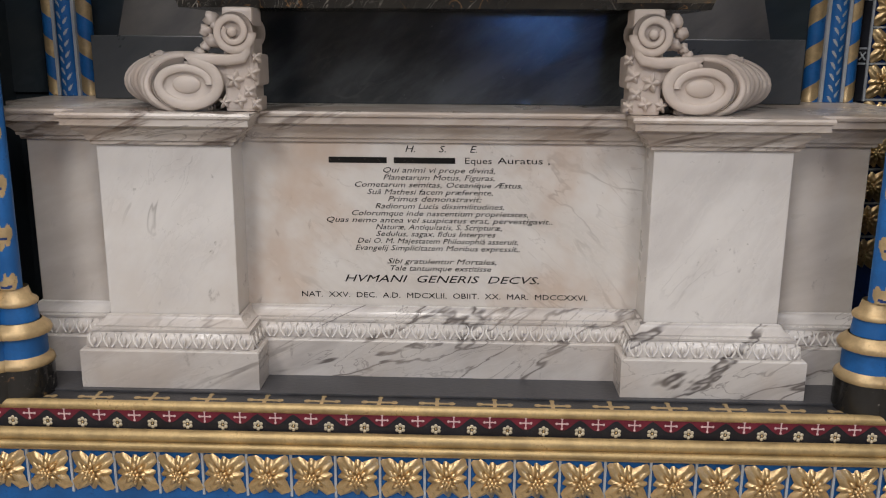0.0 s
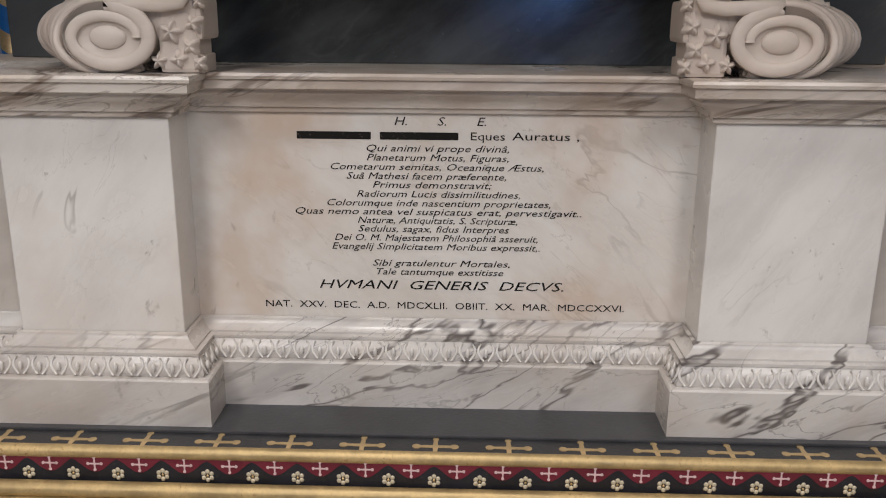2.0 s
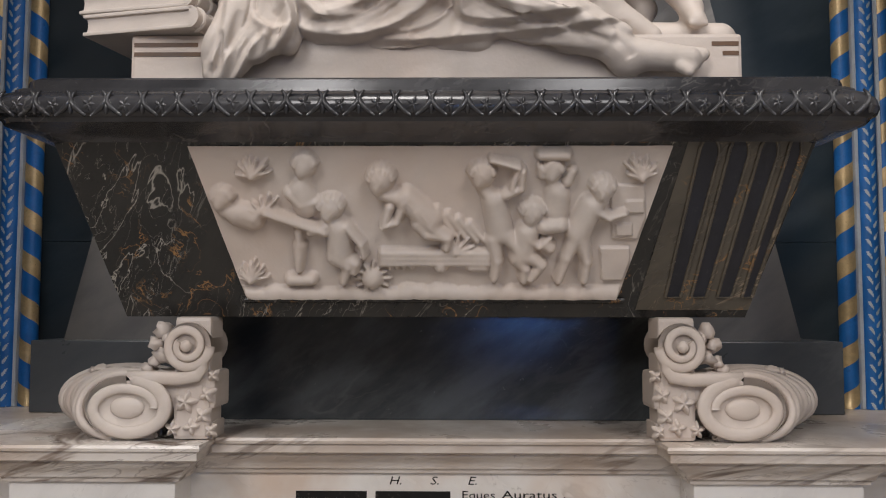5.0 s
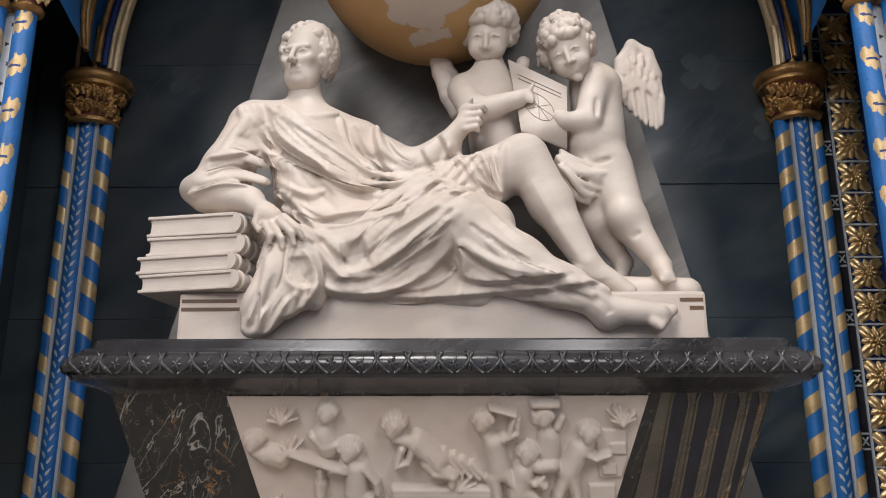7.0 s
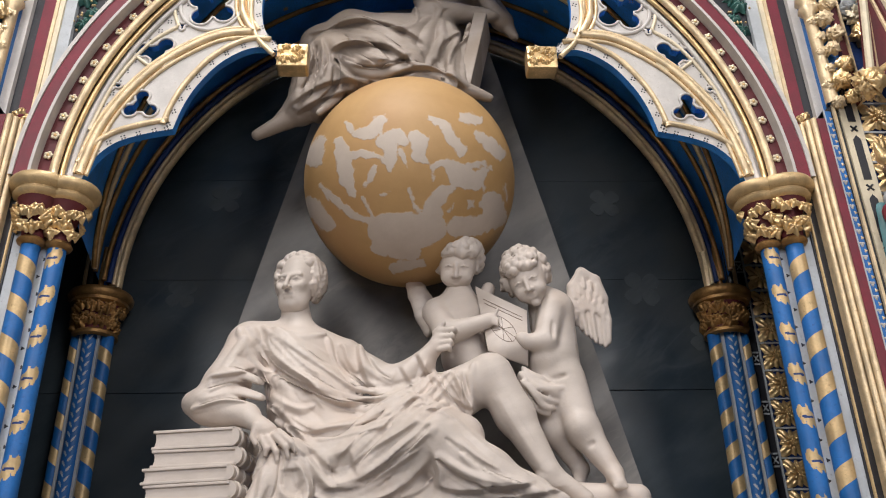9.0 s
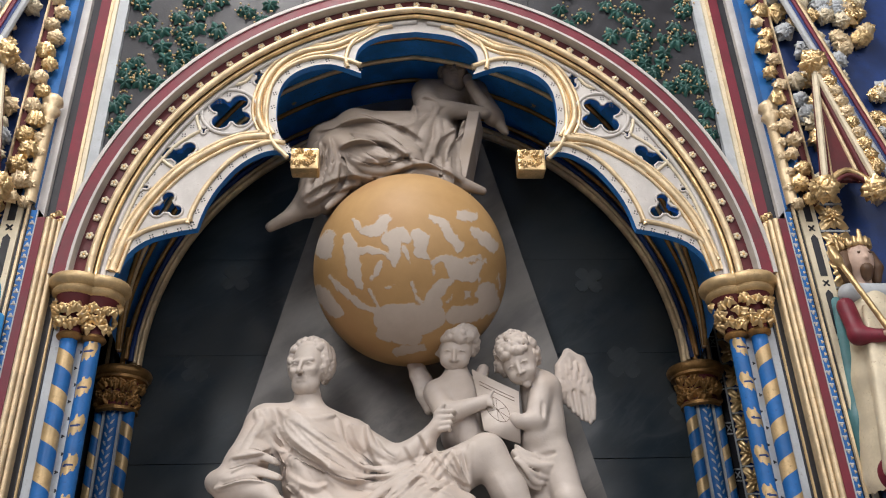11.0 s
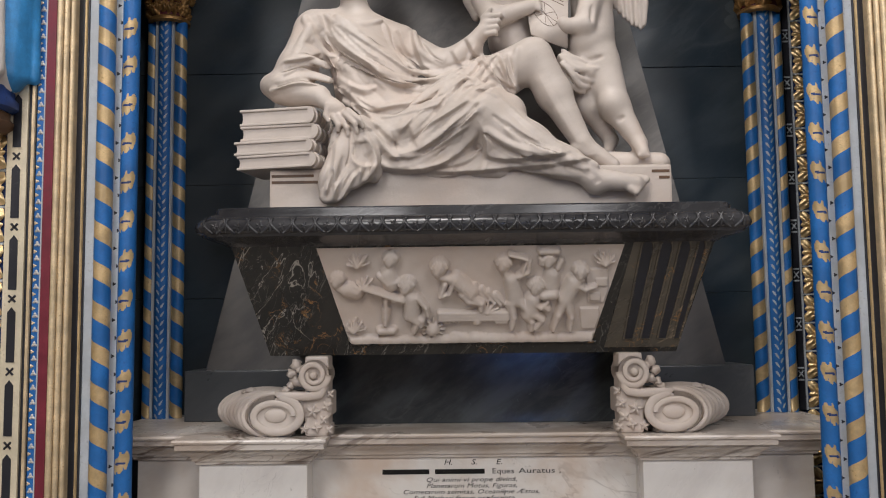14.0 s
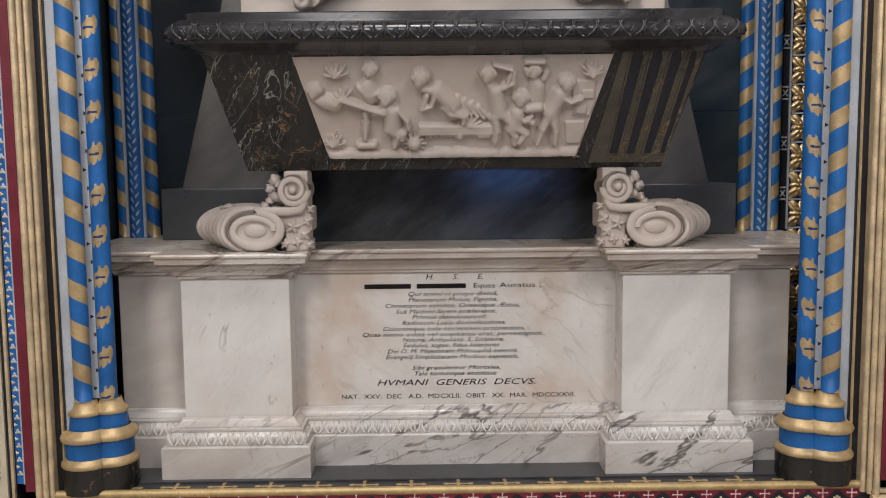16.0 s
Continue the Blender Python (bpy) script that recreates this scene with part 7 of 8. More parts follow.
def globe_woman():
    f = Field((-0.90, -0.24, 4.10), (0.66, 0.52, 5.50), 0.0075)
    L = lambda a, b, r0, r1, k=0.03, cut=False: f.limb(sw(*a), sw(*b), r0, r1, k, cut)
    head = carved_head(sw(813, 36, .16), 1.06, 4, 14, 6, 120, 9, False, .017)
    L((772, 160, .24), (788, 95, .24), .165, .130, .05)
    L((765, 72, .22), (848, 72, .24), .078, .072, .04)
    L((806, 75, .22), (812, 50, .19), .054, .050, .03)
    L((760, 74, .18), (764, 100, .08), .078, .066, .03)
    L((768, 102, .08), (856, 110, .06), .062, .038, .02)
    f.ball(sw(862, 111, .05), (.045, .028, .026), .012)
    L((850, 72, .22), (884, 118, .12), .062, .050, .03)
    L((878, 118, .10), (840, 58, .08), .046, .030, .02)
    f.ball(sw(836, 50, .09), (.030, .028, .036), .012)
    L((884, 118, .12), (902, 144, .12), .042, .022, .02)
    L((895, 136, .12), (906, 146, .10), .014, .010, .01)
    # lap, legs and cloth
    L((760, 160, .16), (640, 142, .06), .165, .105, .05)
    L((745, 185, .12), (615, 186, .02), .150, .115, .05)
    L((640, 138, .06), (606, 150, .06), .10, .08, .05)
    L((610, 185, .03), (585, 262, .06), .120, .085, .05)
    L((585, 160, .10), (566, 240, .10), .09, .075, .05)
    L((566, 250, .08), (552, 282, .09), .070, .045, .04)
    L((620, 230, .03), (560, 270, .06), .08, .06, .05)
    L((640, 215, .0), (730, 200, .0), .085, .085, .05)
    L((700, 212, -.02), (800, 226, -.02), .060, .045, .04)
    L((790, 150, .08), (800, 225, .04), .08, .06, .04)
    L((805, 230, .02), (862, 250, .06), .045, .022, .03)
    f.limb((-.55, .09, 4.40), (-.62, .09, 4.31), .055, .042, .03)
    f.limb((-.62, .09, 4.295), (-.735, .07, 4.205), .042, .026, .02)
    xz = lambda u, v: (sw(u, v, 0)[0], sw(u, v, 0)[2])
    f.pleats(xz(612, 165), -85, -20, .10, .62, 5, .030, .3, 1.5)
    f.pleats(xz(600, 160), -118, -78, .08, .45, 4, .030, .3, 2.5)
    f.pleats(xz(790, 70), -125, -75, .14, .45, 4, .022, .3, 3.5)
    R = lambda r, *line: f.fold(line, r, sw, .011, False, 0.25)
    G = lambda r, *line: f.fold(line, r * 1.1, sw, .006, True, .15)
    R(.026, (622, 130), (650, 124), (690, 140), (750, 175))
    R(.024, (640, 142), (680, 150), (720, 180), (745, 205))
    R(.024, (615, 172), (650, 165), (690, 180), (720, 200))
    R(.026, (612, 180), (650, 205), (690, 216), (760, 208))
    R(.028, (690, 222), (720, 204), (770, 210), (806, 236))
    R(.022, (605, 200), (600, 235), (570, 268))
    R(.022, (625, 205), (625, 240), (590, 280))
    R(.020, (570, 165), (562, 215), (552, 268))
    R(.020, (785, 150), (772, 180), (762, 200))
    R(.020, (812, 140), (800, 190), (808, 232))
    R(.018, (830, 125), (820, 180), (822, 232))
    R(.018, (742, 98), (738, 130), (700, 138))
    R(.015, (760, 82), (780, 95), (776, 118))
    G(.016, (632, 152), (670, 158), (715, 195))
    G(.016, (618, 190), (615, 235), (580, 274))
    G(.014, (795, 150), (786, 190), (790, 225))
    G(.014, (630, 188), (670, 200), (720, 192))
    G(.012, (585, 170), (578, 220), (562, 260))
    c = Chisel(*SW)
    c.edge(1, 7, .026, (566, 146), (600, 142), (622, 130), (665, 124), (720, 138), (762, 166))
    c.edge(1, 8, .032, (609, 180), (639, 164), (690, 168), (720, 184), (746, 204))
    c.edge(-1, 8, .028, (611, 178), (628, 206), (655, 224), (707, 227), (750, 206))
    c.edge(1, 8, .024, (640, 200), (680, 205), (715, 196), (740, 182))
    c.edge(1, 7, .024, (700, 224), (738, 208), (770, 206), (800, 218), (826, 238))
    c.edge(1, 7, .022, (544, 268), (590, 238), (640, 226), (690, 234))
    c.edge(1, 7, .018, (552, 282), (600, 256), (650, 242))
    c.edge(-1, 6, .020, (574, 150), (580, 190), (566, 240))
    c.edge(-1, 6, .016, (594, 152), (604, 190), (596, 226))
    c.edge(1, 6, .018, (780, 194), (790, 160), (836, 130))
    c.edge(1, 6, .018, (800, 200), (808, 170), (838, 142))
    c.edge(1, 6, .014, (738, 92), (742, 124), (708, 132))
    c.edge(1, 6, .012, (752, 82), (778, 88), (786, 104))
    c.ridge(7, .014, (655, 150), (700, 158), (735, 178))
    c.ridge(7, .014, (650, 188), (690, 188), (722, 180))
    return f.build("statue", "dusty", "marble draped woman seated on the globe, arch shade in her colour", "statue", "figures of the monument", [head], c)


reclining_man()
standing_child()
seated_child()
globe_woman()

# globe: the star figures are sketched from one standpoint, as strokes (x, y, width) on a disc of radius 390
FIGURES = []


def star_figure(*strokes):
    for line in strokes:
        for a, b in zip(line[:-1], line[1:]):
            FIGURES.append((a, b))


star_figure([(245, 30, 8), (270, 68, 10), (330, 60, 22), (372, 12, 16)])
star_figure([(215, 95, 14), (232, 150, 26), (240, 230, 24), (270, 295, 6)], [(232, 150, 14), (300, 138, 12), (370, 150, 7), (400, 180, 10)])
star_figure([(385, 95, 26), (430, 70, 20), (455, 95, 14)], [(400, 110, 22), (405, 150, 20), (400, 195, 8)], [(440, 125, 8), (468, 190, 3)])
star_figure([(490, 70, 16), (515, 95, 26), (505, 140, 20), (530, 160, 10)], [(530, 90, 10), (545, 72, 4)])
star_figure([(550, 5, 8), (610, 40, 16), (635, 90, 16), (668, 132, 12), (690, 105, 4)])
star_figure([(720, 60, 10), (770, 100, 20), (812, 140, 16)], [(680, 5, 18), (735, 15, 12)])
star_figure([(348, 185, 6), (332, 225, 10), (312, 255, 6)], [(365, 290, 3), (404, 280, 3)])
star_figure([(560, 240, 4), (562, 180, 8), (610, 168, 12), (660, 215, 36), (715, 240, 26), (750, 200, 12)], [(690, 185, 10), (745, 170, 8), (778, 190, 4)], [(735, 230, 8), (752, 265, 4)])
star_figure([(145, 255, 6), (200, 310, 12), (270, 370, 10), (340, 390, 10)], [(300, 300, 4), (340, 375, 5)])
star_figure([(380, 420, 50), (470, 430, 60), (560, 420, 40), (560, 330, 26), (600, 275, 20), (640, 265, 8)], [(470, 270, 5), (500, 340, 8), (530, 380, 12)], [(360, 480, 26), (480, 500, 30)])
star_figure([(780, 320, 36), (800, 370, 30), (740, 400, 28), (650, 410, 30)], [(620, 350, 5), (640, 325, 4)], [(690, 310, 3), (715, 335, 3)], [(715, 310, 3), (692, 338, 3)])
star_figure([(120, 150, 30), (150, 90, 14)], [(110, 330, 26), (170, 400, 22)], [(830, 250, 4), (835, 310, 3)], [(420, 560, 18), (520, 545, 12)])
GC, GR = Vector((-0.035, 0.20, 4.03)), 0.487
gl_m = look((-0.032, -3.27, 1.924), GC)
gl_inv = gl_m.inverted()
nn, mm = 300, 150
vs = [GC + GR * Vector((math.sin(math.pi * i / mm) * math.cos(2 * math.pi * j / nn), math.sin(math.pi * i / mm) * math.sin(2 * math.pi * j / nn), math.cos(math.pi * i / mm))) for i in range(mm + 1) for j in range(nn)]
g = Geo()
g.add(vs, [(i * nn + j, (i + 1) * nn + j, (i + 1) * nn + (j + 1) % nn, i * nn + (j + 1) % nn) for i in range(mm) for j in range(nn)], "globe")
globe = tagged(g.done("celestial_globe", smooth=True), "buff stone globe carved with pale star figures, on the obelisk", "globe")
co = np.array([gl_inv @ v for v in vs])
span = GR / math.sqrt((GC - gl_m.to_translation()).length ** 2 - GR ** 2)
px, py = 475 + 390 * (co[:, 0] / -co[:, 2]) / span, 245 - 390 * (co[:, 1] / -co[:, 2]) / span
best = np.full(len(vs), 400.0)
for (x0, y0, r0), (x1, y1, r1) in FIGURES:
    t_ = np.clip(((px - x0) * (x1 - x0) + (py - y0) * (y1 - y0)) / max((x1 - x0) ** 2 + (y1 - y0) ** 2, 1), 0, 1)
    best = np.minimum(best, np.hypot(px - x0 - t_ * (x1 - x0), py - y0 - t_ * (y1 - y0)) - 1.25 * (r0 + (r1 - r0) * t_))
globe.data.attributes.new("figure", "FLOAT", "POINT").data.foreach_set("value", (best * GR / 390).astype(np.float32))

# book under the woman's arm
# same darkened marble as the woman, shade put into the colour
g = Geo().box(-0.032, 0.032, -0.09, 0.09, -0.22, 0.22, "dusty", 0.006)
bk = g.done("book")
bk.matrix_world = Matrix.Translation((0.285, 0.10, 4.68)) @ Matrix.Rotation(radians(12), 4, "Y") @ Matrix.Rotation(radians(-12), 4, "Z")
tagged(bk, "thick marble book upright under her arm, arch shade in its colour", "book", "carved books")


def carved_book(x0, x1, z, h, turn, seed):
    """A closed marble folio lying flat: boards, hollow fore-edge, rounded banded spine."""
    b = thing("book", "thick closed marble folio lying in a stack", "book", "carved books")
    w, dpt = x1 - x0, 0.26
    Geo().box(0.0, w, 0, dpt, 0.0, 0.011, "statue", 0.003).done("board", b)
    Geo().box(0.0, w, 0, dpt, h - 0.011, h, "statue", 0.003).done("board", b)
    g = Geo()
    n = 9
    pts = [(w - 0.012, 0.006), (0.006, 0.006)] + [(0.006 + 0.006 * math.sin(math.pi * t), 0.006 + (h - 0.012) * t) for t in np.linspace(0.05, 0.95, n)] + [(0.006, h - 0.006), (w - 0.012, h - 0.006)]
    g.plate([pts], 0.008, dpt - 0.008, "statue")
    smooth_by_angle(g.done("page_block", b), 30)
    g = Geo()
    arc = [(w - 0.012 + 0.030 * math.sin(t), h / 2 - (h / 2) * math.cos(t)) for t in np.linspace(0, math.pi, 11)]
    g.plate([arc], 0.0, dpt, "statue")
    for k in range(4):
        y = 0.03 + 0.065 * k
        g.tube([(x + 0.002, y, zz) for x, zz in arc], 0.006, "statue", 6)
    smooth_by_angle(g.done("spine", b), 40)
    b.matrix_world = Matrix.Translation((x0, -0.05, z)) @ Matrix.Rotation(radians(turn), 4, "Z")
    return b


for x0, x1, z, h, turn in ((-1.000, -0.655, 2.536, 0.062, -13), (-1.012, -0.672, 2.599, 0.060, -12), (-0.985, -0.655, 2.660, 0.066, -9), (-0.988, -0.670, 2.727, 0.072, -10)):
    carved_book(x0, x1, z, h, turn, 1)

# parchment between the children
g = Geo()
nu, nv = 16, 20
vs = []
for j in range(nv + 1):
    for i in range(nu + 1):
        a, b = i / nu, j / nv
        u = 910 + 100 * a + 22 * b * (1 - a) + 2 * b
        v = 238 + 45 * a * (1 - b) + 150 * b - 15 * b * (1 - a) * 2
        y = 0.10 - 0.03 * math.sin(math.pi * a) + 0.03 * math.sin(5 * b + a * 2) * (0.3 + b)
        vs.append(sk(u, v, y))
n1 = (nu + 1) * (nv + 1)
vs += [(x, y + 0.012, z) for x, y, z in vs]
fs = [(j * (nu + 1) + i, j * (nu + 1) + i + 1, (j + 1) * (nu + 1) + i + 1, (j + 1) * (nu + 1) + i) for j in range(nv) for i in range(nu)]
fs += [tuple(n1 + k for k in reversed(f)) for f in fs]
g.add(vs, fs, "statue")
pm = tagged(smooth_by_angle(g.done("parchment"), 60), "marble parchment held open, cut with a round diagram", "parchment")


def on_sheet(a, b):
    i, j = a * nu, b * nv
    p = vs[int(round(j)) * (nu + 1) + int(round(i))]
    u = 910 + 100 * a + 22 * b * (1 - a) + 2 * b
    v = 238 + 45 * a * (1 - b) + 150 * b - 15 * b * (1 - a) * 2
    y = 0.10 - 0.03 * math.sin(math.pi * a) + 0.03 * math.sin(5 * b + a * 2) * (0.3 + b)
    return sk(u, v, y - 0.001)


g = Geo()
g.tube([on_sheet(0.45 + 0.30 * math.cos(t), 0.52 + 0.19 * math.sin(t)) for t in np.linspace(0, 6.283, 37)[:-1]], 0.0010, "brown", 5, True)
g.done("drawn_circle", pm)
for t in (0.3, 0.9, 1.6, 2.5):
    Geo().tube([on_sheet(0.45 + k * 0.30 * math.cos(t), 0.52 + k * 0.19 * math.sin(t)) for k in np.linspace(-1, 1, 9)], 0.0009, "brown", 5).done("drawn_line", pm)
for k in range(2):
    Geo().tube([on_sheet(a, 0.16 + 0.06 * k) for a in np.linspace(0.12, 0.9, 9)], 0.0013, "brown", 5).done("inscription_bar", pm)

# ---- side figures, canopies and consoles ----


def painted_figure(specs, label):
    """One mesh of several painted solids."""
    g = Geo()
    for mat, lo, hi, cell, grow in specs:
        f = Field(lo, hi, cell)
        grow(f)
        V, F = f.skin()
        g.add(V.tolist(), F.tolist(), mat)
    ob = g.done("painted_statue", smooth=True)
    return tagged(ob, label, "statue", "painted side figures")


def king():
    x, y = 1.935, -0.43
    box = lambda z0, z1: ((x - 0.34, y - 0.24, z0), (x + 0.34, y + 0.16, z1))

    def robe(f):
        f.limb((x + .01, y + .02, 3.60), (x - .02, y, 3.25), .10, .12, .04).limb((x - .02, y, 3.25), (x - .06, y + .02, 2.86), .12, .14, .04)
        for k in range(7):
            f.limb((x - .06 + .03 * k, y - .09, 3.55), (x - .16 + .045 * k, y - .12, 2.86), .016, .03, .02)

    def mantle(f):
        f.limb((x - .11, y + .04, 3.62), (x - .14, y + .05, 3.1), .036, .04, .04).limb((x - .14, y + .05, 3.1), (x - .15, y + .05, 2.9), .05, .045, .04)
        f.limb((x + .13, y + .04, 3.62), (x + .16, y + .05, 2.9), .07, .08, .04)

    def sleeve(f):
        f.limb((x - .11, y - .03, 3.58), (x - .125, y - .09, 3.42), .038, .036, .03).limb((x - .125, y - .09, 3.42), (x - .05, y - .14, 3.40), .034, .028, .03)
        f.limb((x - .06, y - .06, 2.93), (x - .09, y - .06, 2.86), .08, .09, .03)

    def skin(f):
        f.ball((x + .01, y - .02, 3.80), (.058, .066, .085), .02).limb((x + .01, y, 3.72), (x + .01, y + .02, 3.65), .04, .05, .02)
        f.limb((x + .008, y - .082, 3.81), (x + .008, y - .092, 3.785), .007, .010, .006)
        f.ball((x - .03, y - .165, 3.40), (.035, .024, .022), .01)

    def hair(f):
        f.ball((x + .012, y + .022, 3.838), (.066, .07, .07), .01)
        for s_ in (-1, 1):
            f.chain([(x + .01 + s_ * .058, y - .02, 3.83), (x + .01 + s_ * .072, y - .02, 3.77), (x + .01 + s_ * .062, y - .01, 3.71)], [.024, .028, .02], .01)
        f.limb((x + .01, y - .06, 3.742), (x + .01, y - .05, 3.712), .03, .022, .01)
        for s_ in (-1, 1):
            f.limb((x + .01 + s_ * .014, y - .082, 3.822), (x + .01 + s_ * .036, y - .076, 3.822), .005, .004, .003)
            f.ball((x + .01 + s_ * .024, y - .079, 3.807), (.008, .006, .005), .003)

    def gold(f):
        for k in range(16):
            a = 2 * math.pi * k / 16
            f.limb((x + .012 + .066 * math.cos(a), y + .072 * math.sin(a), 3.865), (x + .012 + .07 * math.cos(a), y + .076 * math.sin(a), 3.895 + (.03 if k % 4 == 0 else 0)), .012, .010, .006)
        f.limb((x - .16, y - .15, 3.74), (x - .05, y - .18, 3.42), .012, .014, .006)
        f.limb((x - .165, y - .15, 3.74), (x - .18, y - .15, 3.80), .026, .012, .01)

    def collar(f):
        f.limb((x - .08, y - .03, 3.64), (x + .10, y - .03, 3.64), .045, .045, .02)

    lo, hi = box(2.80, 4.0)
    painted_figure([("cream", lo, hi, .013, robe), ("teal", lo, hi, .013, mantle), ("crimson", lo, hi, .012, sleeve), ("skin", *box(3.3, 4.0), .009, skin), ("brown", *box(3.6, 4.0), .010, hair), ("gold", *box(3.3, 4.0), .009, gold), ("palegrey", *box(3.5, 3.8), .011, collar)],
                   "painted statue of a crowned king in cream and teal robes").location = (-0.03, 0, -0.07)


def lady():
    x, y = -1.885, -0.43
    box = lambda z0, z1: ((x - 0.34, y - 0.24, z0), (x + 0.34, y + 0.16, z1))

    def mantle(f):
        f.limb((x + .07, y + .03, 3.62), (x + .11, y, 3.3), .075, .085, .04).limb((x + .11, y, 3.3), (x + .10, y - .01, 2.84), .085, .06, .04)
        f.limb((x - .10, y + .03, 3.62), (x - .14, y + .02, 2.84), .08, .1, .04)
        f.limb((x, y + .05, 3.78), (x + .05, y + .05, 3.6), .08, .08, .04)
        for k in range(5):
            f.limb((x + .10 + .02 * k, y - .07 + .02 * k, 3.5), (x + .06 + .03 * k, y - .10 + .03 * k, 2.84), .014, .024, .015)

    def gown(f):
        f.limb((x, y, 3.6), (x, y - .02, 2.84), .09, .13, .04)
        f.limb((x + .10, y - .04, 3.52), (x + .09, y - .12, 3.40), .04, .035, .02).limb((x + .09, y - .12, 3.40), (x + .0, y - .15, 3.42), .035, .03, .02)
        for k in range(6):
            f.limb((x - .07 + .03 * k, y - .08, 3.45), (x - .09 + .04 * k, y - .12, 2.84), .015, .026, .02)

    def skin(f):
        f.ball((x + .01, y - .02, 3.78), (.055, .062, .078), .02).limb((x, y, 3.72), (x, y + .02, 3.62), .035, .05, .02)
        f.ball((x - .02, y - .17, 3.42), (.03, .02, .02), .01)

    def hair(f):
        f.ball((x, y + .02, 3.80), (.068, .07, .08), .01)
        f.limb((x + .06, y, 3.78), (x + .06, y, 3.66), .03, .022, .01)

    lo, hi = box(2.78, 4.0)
    painted_figure([("skyblue", lo, hi, .013, mantle), ("white", lo, hi, .013, gown), ("skin", *box(3.3, 4.0), .009, skin), ("brown", *box(3.5, 4.0), .010, hair)],
                   "painted statue of a woman in a bright blue mantle")


king()
lady()


def console(s):
    c = thing("console", "moulded gilt and brown console under a painted statue", "console", "statue consoles")
    g = Geo().lathe([(0.03, 2.42), (0.07, 2.47), (0.10, 2.56), (0.13, 2.62)], (s * 1.94, -0.46), "gold", 20)
    bell = g.done("corbel", c, smooth=True)
    g = Geo()
    foliage(g, s * 1.94, -0.46, 2.44, 0.06, 0.13, 0.18, 14, 5, "gold", (170, 370), 0.04)
    g.done("leaves", bell, "gilt leaves", True)
    g = Geo().lathe([(0.13, 2.62), (0.165, 2.64), (0.17, 2.66), (0.155, 2.68), (0.155, 2.70)], (s * 1.94, -0.46), "brown", 24)
    smooth_by_angle(g.done("ring", c), 50)
    g = Geo().lathe([(0.16, 2.70), (0.185, 2.715), (0.185, 2.745), (0.17, 2.76), (0.17, 2.795), (0.0, 2.80)], (s * 1.94, -0.46), "bluedark", 24)
    smooth_by_angle(g.done("top", c), 50)


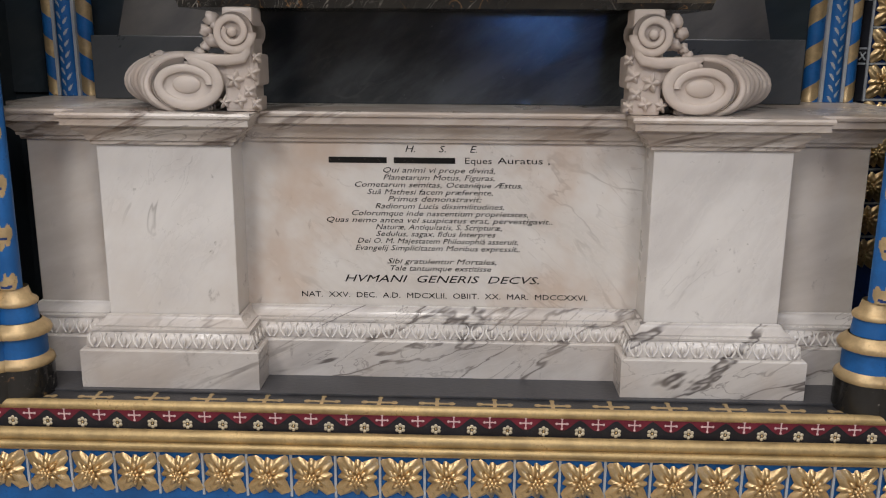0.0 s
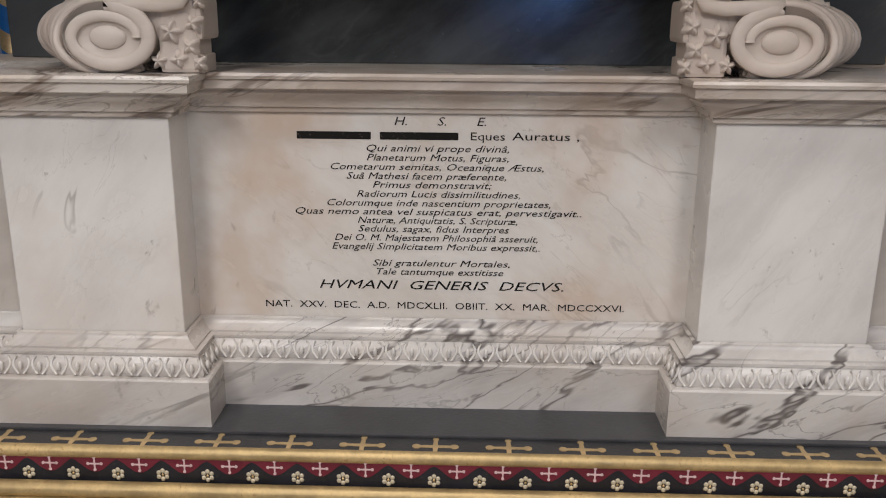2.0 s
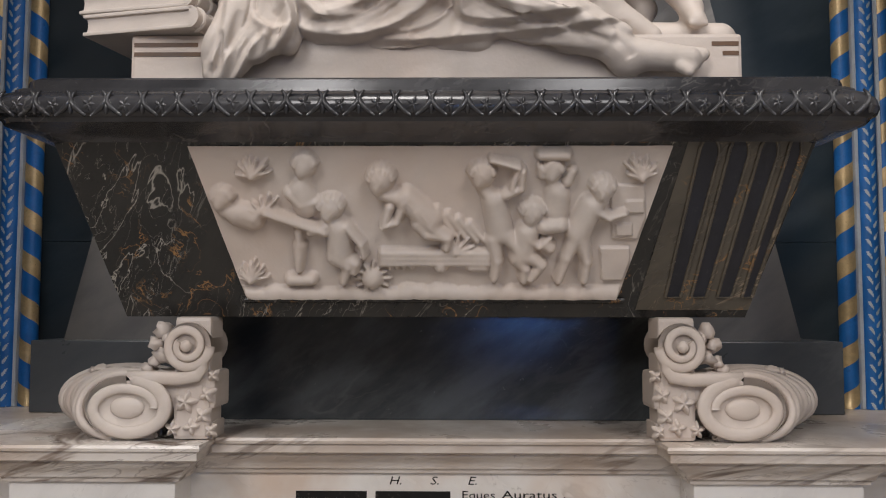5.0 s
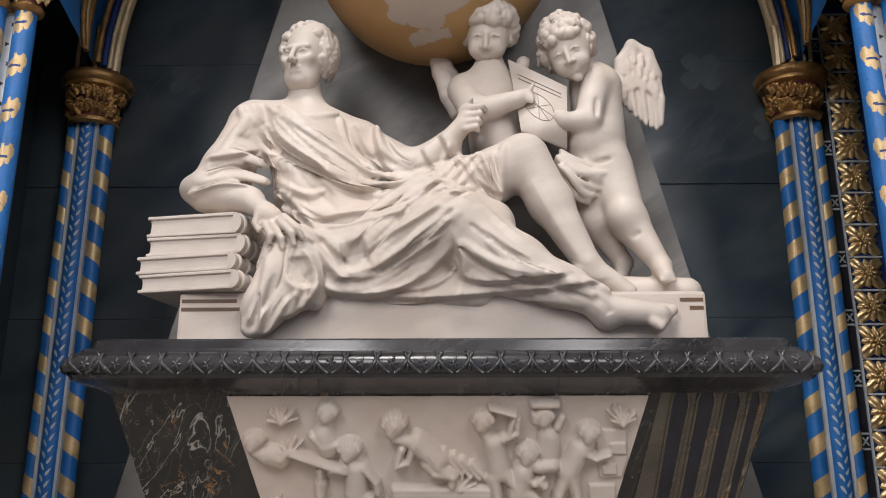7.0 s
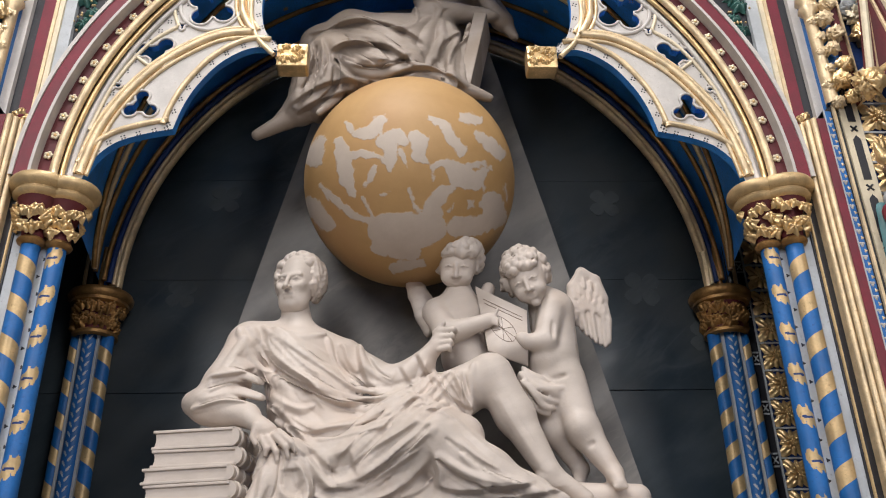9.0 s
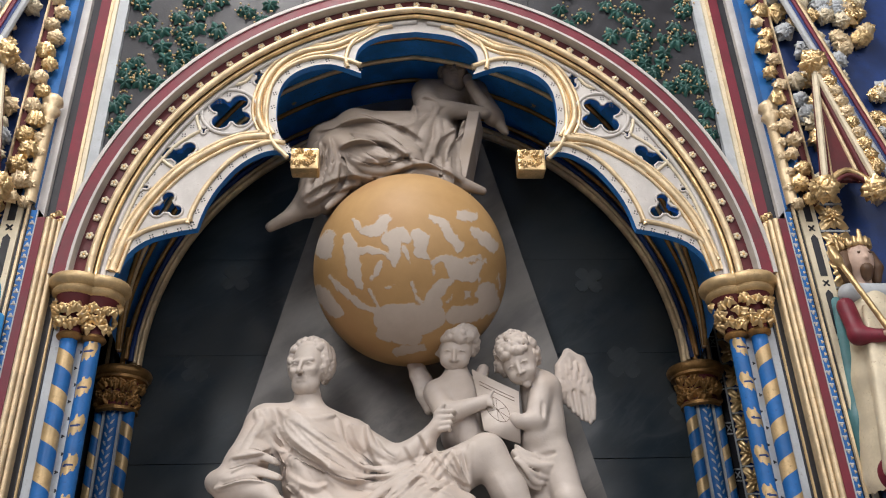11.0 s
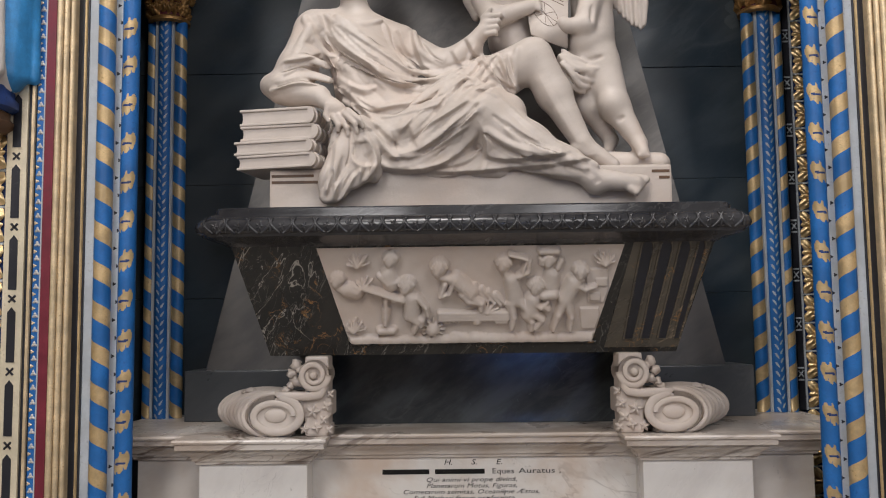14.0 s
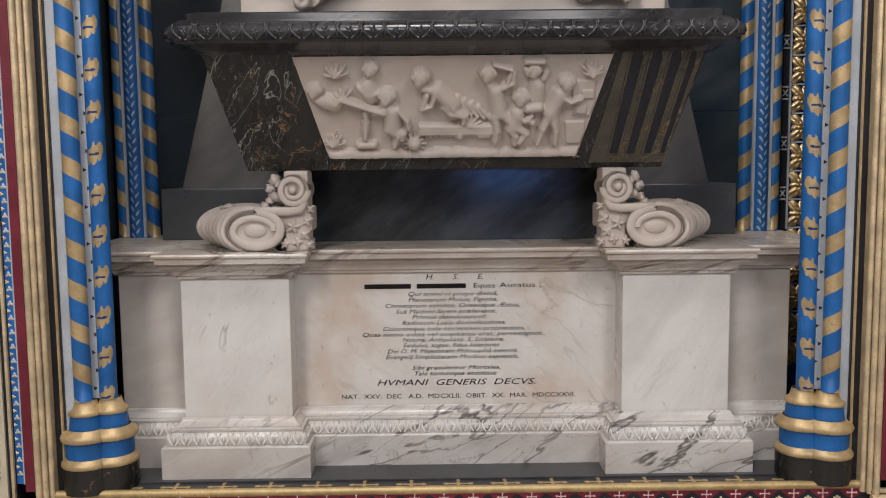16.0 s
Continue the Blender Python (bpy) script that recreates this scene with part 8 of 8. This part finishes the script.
def canopy(s):
    """Crocketed gable and pinnacle over a side figure."""
    c = thing("canopy", "gilded crocketed gable and pinnacle over a statue", "canopy", "statue canopies")
    X = lambda x: s * x
    apex, f0, f1 = (1.905, 4.72), (1.805, 4.10), (2.03, 4.10)
    for a, b in ((apex, f0), (apex, f1)):
        for k, (mat, r, y) in enumerate((("cream", 0.016, -0.56), ("maroon", 0.013, -0.545), ("goldpale", 0.010, -0.53))):
            off = 0.022 * k
            sgn = 1 if a[0] > b[0] else -1
            Geo().tube([(X(a[0]), y, a[1] - off * 2.6), (X(b[0] + sgn * off), y, b[1])], r, mat, 8).done("gable_bar", c)
    Geo().plate([[(X(f0[0]), 4.10), (X(f1[0]), 4.10), (X(apex[0]), 4.70)]], -0.53, -0.51, "maroon").done("gable_field", c)
    g = Geo()
    arcp = [(X(1.80 + 0.24 * t), -0.55, 4.04 + 0.10 * math.sin(math.pi * t)) for t in np.linspace(0, 1, 12)]
    g.tube(arcp, 0.016, "gold", 8)
    g.tube([(p[0], p[1] - 0.01, p[2] - 0.03) for p in arcp], 0.010, "maroon", 8)
    g.done("canopy_arch", c, smooth=True)
    rnd = random.Random(40 + s)
    # crockets up the gable and up the pinnacle
    def clump(x, y, z, size, mat="gold"):
        g = Geo()
        for i in range(10):
            d = Vector((rnd.uniform(-1, 1), rnd.uniform(-1.2, -0.1), rnd.uniform(-0.8, 1))).normalized()
            m = Matrix.Translation(Vector((x, y, z)) + d * size * 0.55) @ d.to_track_quat("Z", "Y").to_matrix().to_4x4() @ Matrix.Rotation(rnd.uniform(0, 6), 4, "Z")
            g.leaf(m, size * rnd.uniform(0.95, 1.45), mat, rnd.choice((4, 5)), 0.9, 0.6)
        g.ball((x, y, z), (size * 0.28,) * 3, mat, 7, 0.6, rnd.random() * 9)
        return g.done("crocket", c, "", True)

    for t in np.linspace(0.06, 0.94, 10):
        clump(X(apex[0] + (f1[0] - apex[0]) * t + 0.03), -0.56, apex[1] + (f1[1] - apex[1]) * t + 0.02, 0.032, rnd.choice(("gold", "goldpale")))
    for i in range(17):
        clump(X(1.765 + 0.016 * (-1) ** i), -0.44, 4.06 + i * 0.082, rnd.uniform(0.028, 0.038), rnd.choice(("gold", "goldpale")))
    for i in range(7):
        clump(X(1.722 + 0.006 * (-1) ** i), -0.41, 4.05 + i * 0.085, 0.026, "goldpale")
    g = Geo().lathe([(0.028, 4.05), (0.026, 4.52), (0.045, 4.55), (0.028, 4.575), (0.05, 4.60), (0.04, 4.63), (0.0, 4.66)], (X(1.712), -0.40), "goldpale", 8)
    g.done("pinnacle", c, "", True)
    Geo().box(min(X(1.700), X(1.80)), max(X(1.700), X(1.80)), -0.40, -0.30, 4.05, 6.2, "blue").done("blue_shaft", c)
    Geo().box(min(X(1.795), X(1.822)), max(X(1.795), X(1.822)), -0.43, -0.30, 4.05, 6.2, "maroon").done("edge_bar", c)
    Geo().box(min(X(1.822), X(1.832)), max(X(1.822), X(1.832)), -0.44, -0.30, 4.05, 6.2, "goldpale").done("edge_bar", c)
    clump(X(apex[0]), -0.56, apex[1] + 0.04, 0.06)
    clump(X(1.79), -0.55, 4.04, 0.055)
    clump(X(2.03), -0.55, 4.04, 0.055)
    # carved gilt foliage behind and the sloping bars of the larger gable
    for i in range(96):
        x, z = rnd.uniform(1.86, 2.35), rnd.uniform(4.15, 5.5)
        clump(X(x), -0.42, z, rnd.uniform(0.028, 0.046), rnd.choice(("gold", "goldpale", "cream", "palegrey")))
    for k, (mat, r) in enumerate((("palegrey", 0.016), ("bluedark", 0.012), ("crimson", 0.014), ("goldpale", 0.012))):
        Geo().tube([(X(1.86 + 0.03 * k), -0.50 + 0.008 * k, 5.35), (X(2.16 + 0.03 * k), -0.50 + 0.008 * k, 4.10)], r, mat, 8).done("gable_bar", c)


for s in (-1, 1):
    console(s)
    canopy(s)
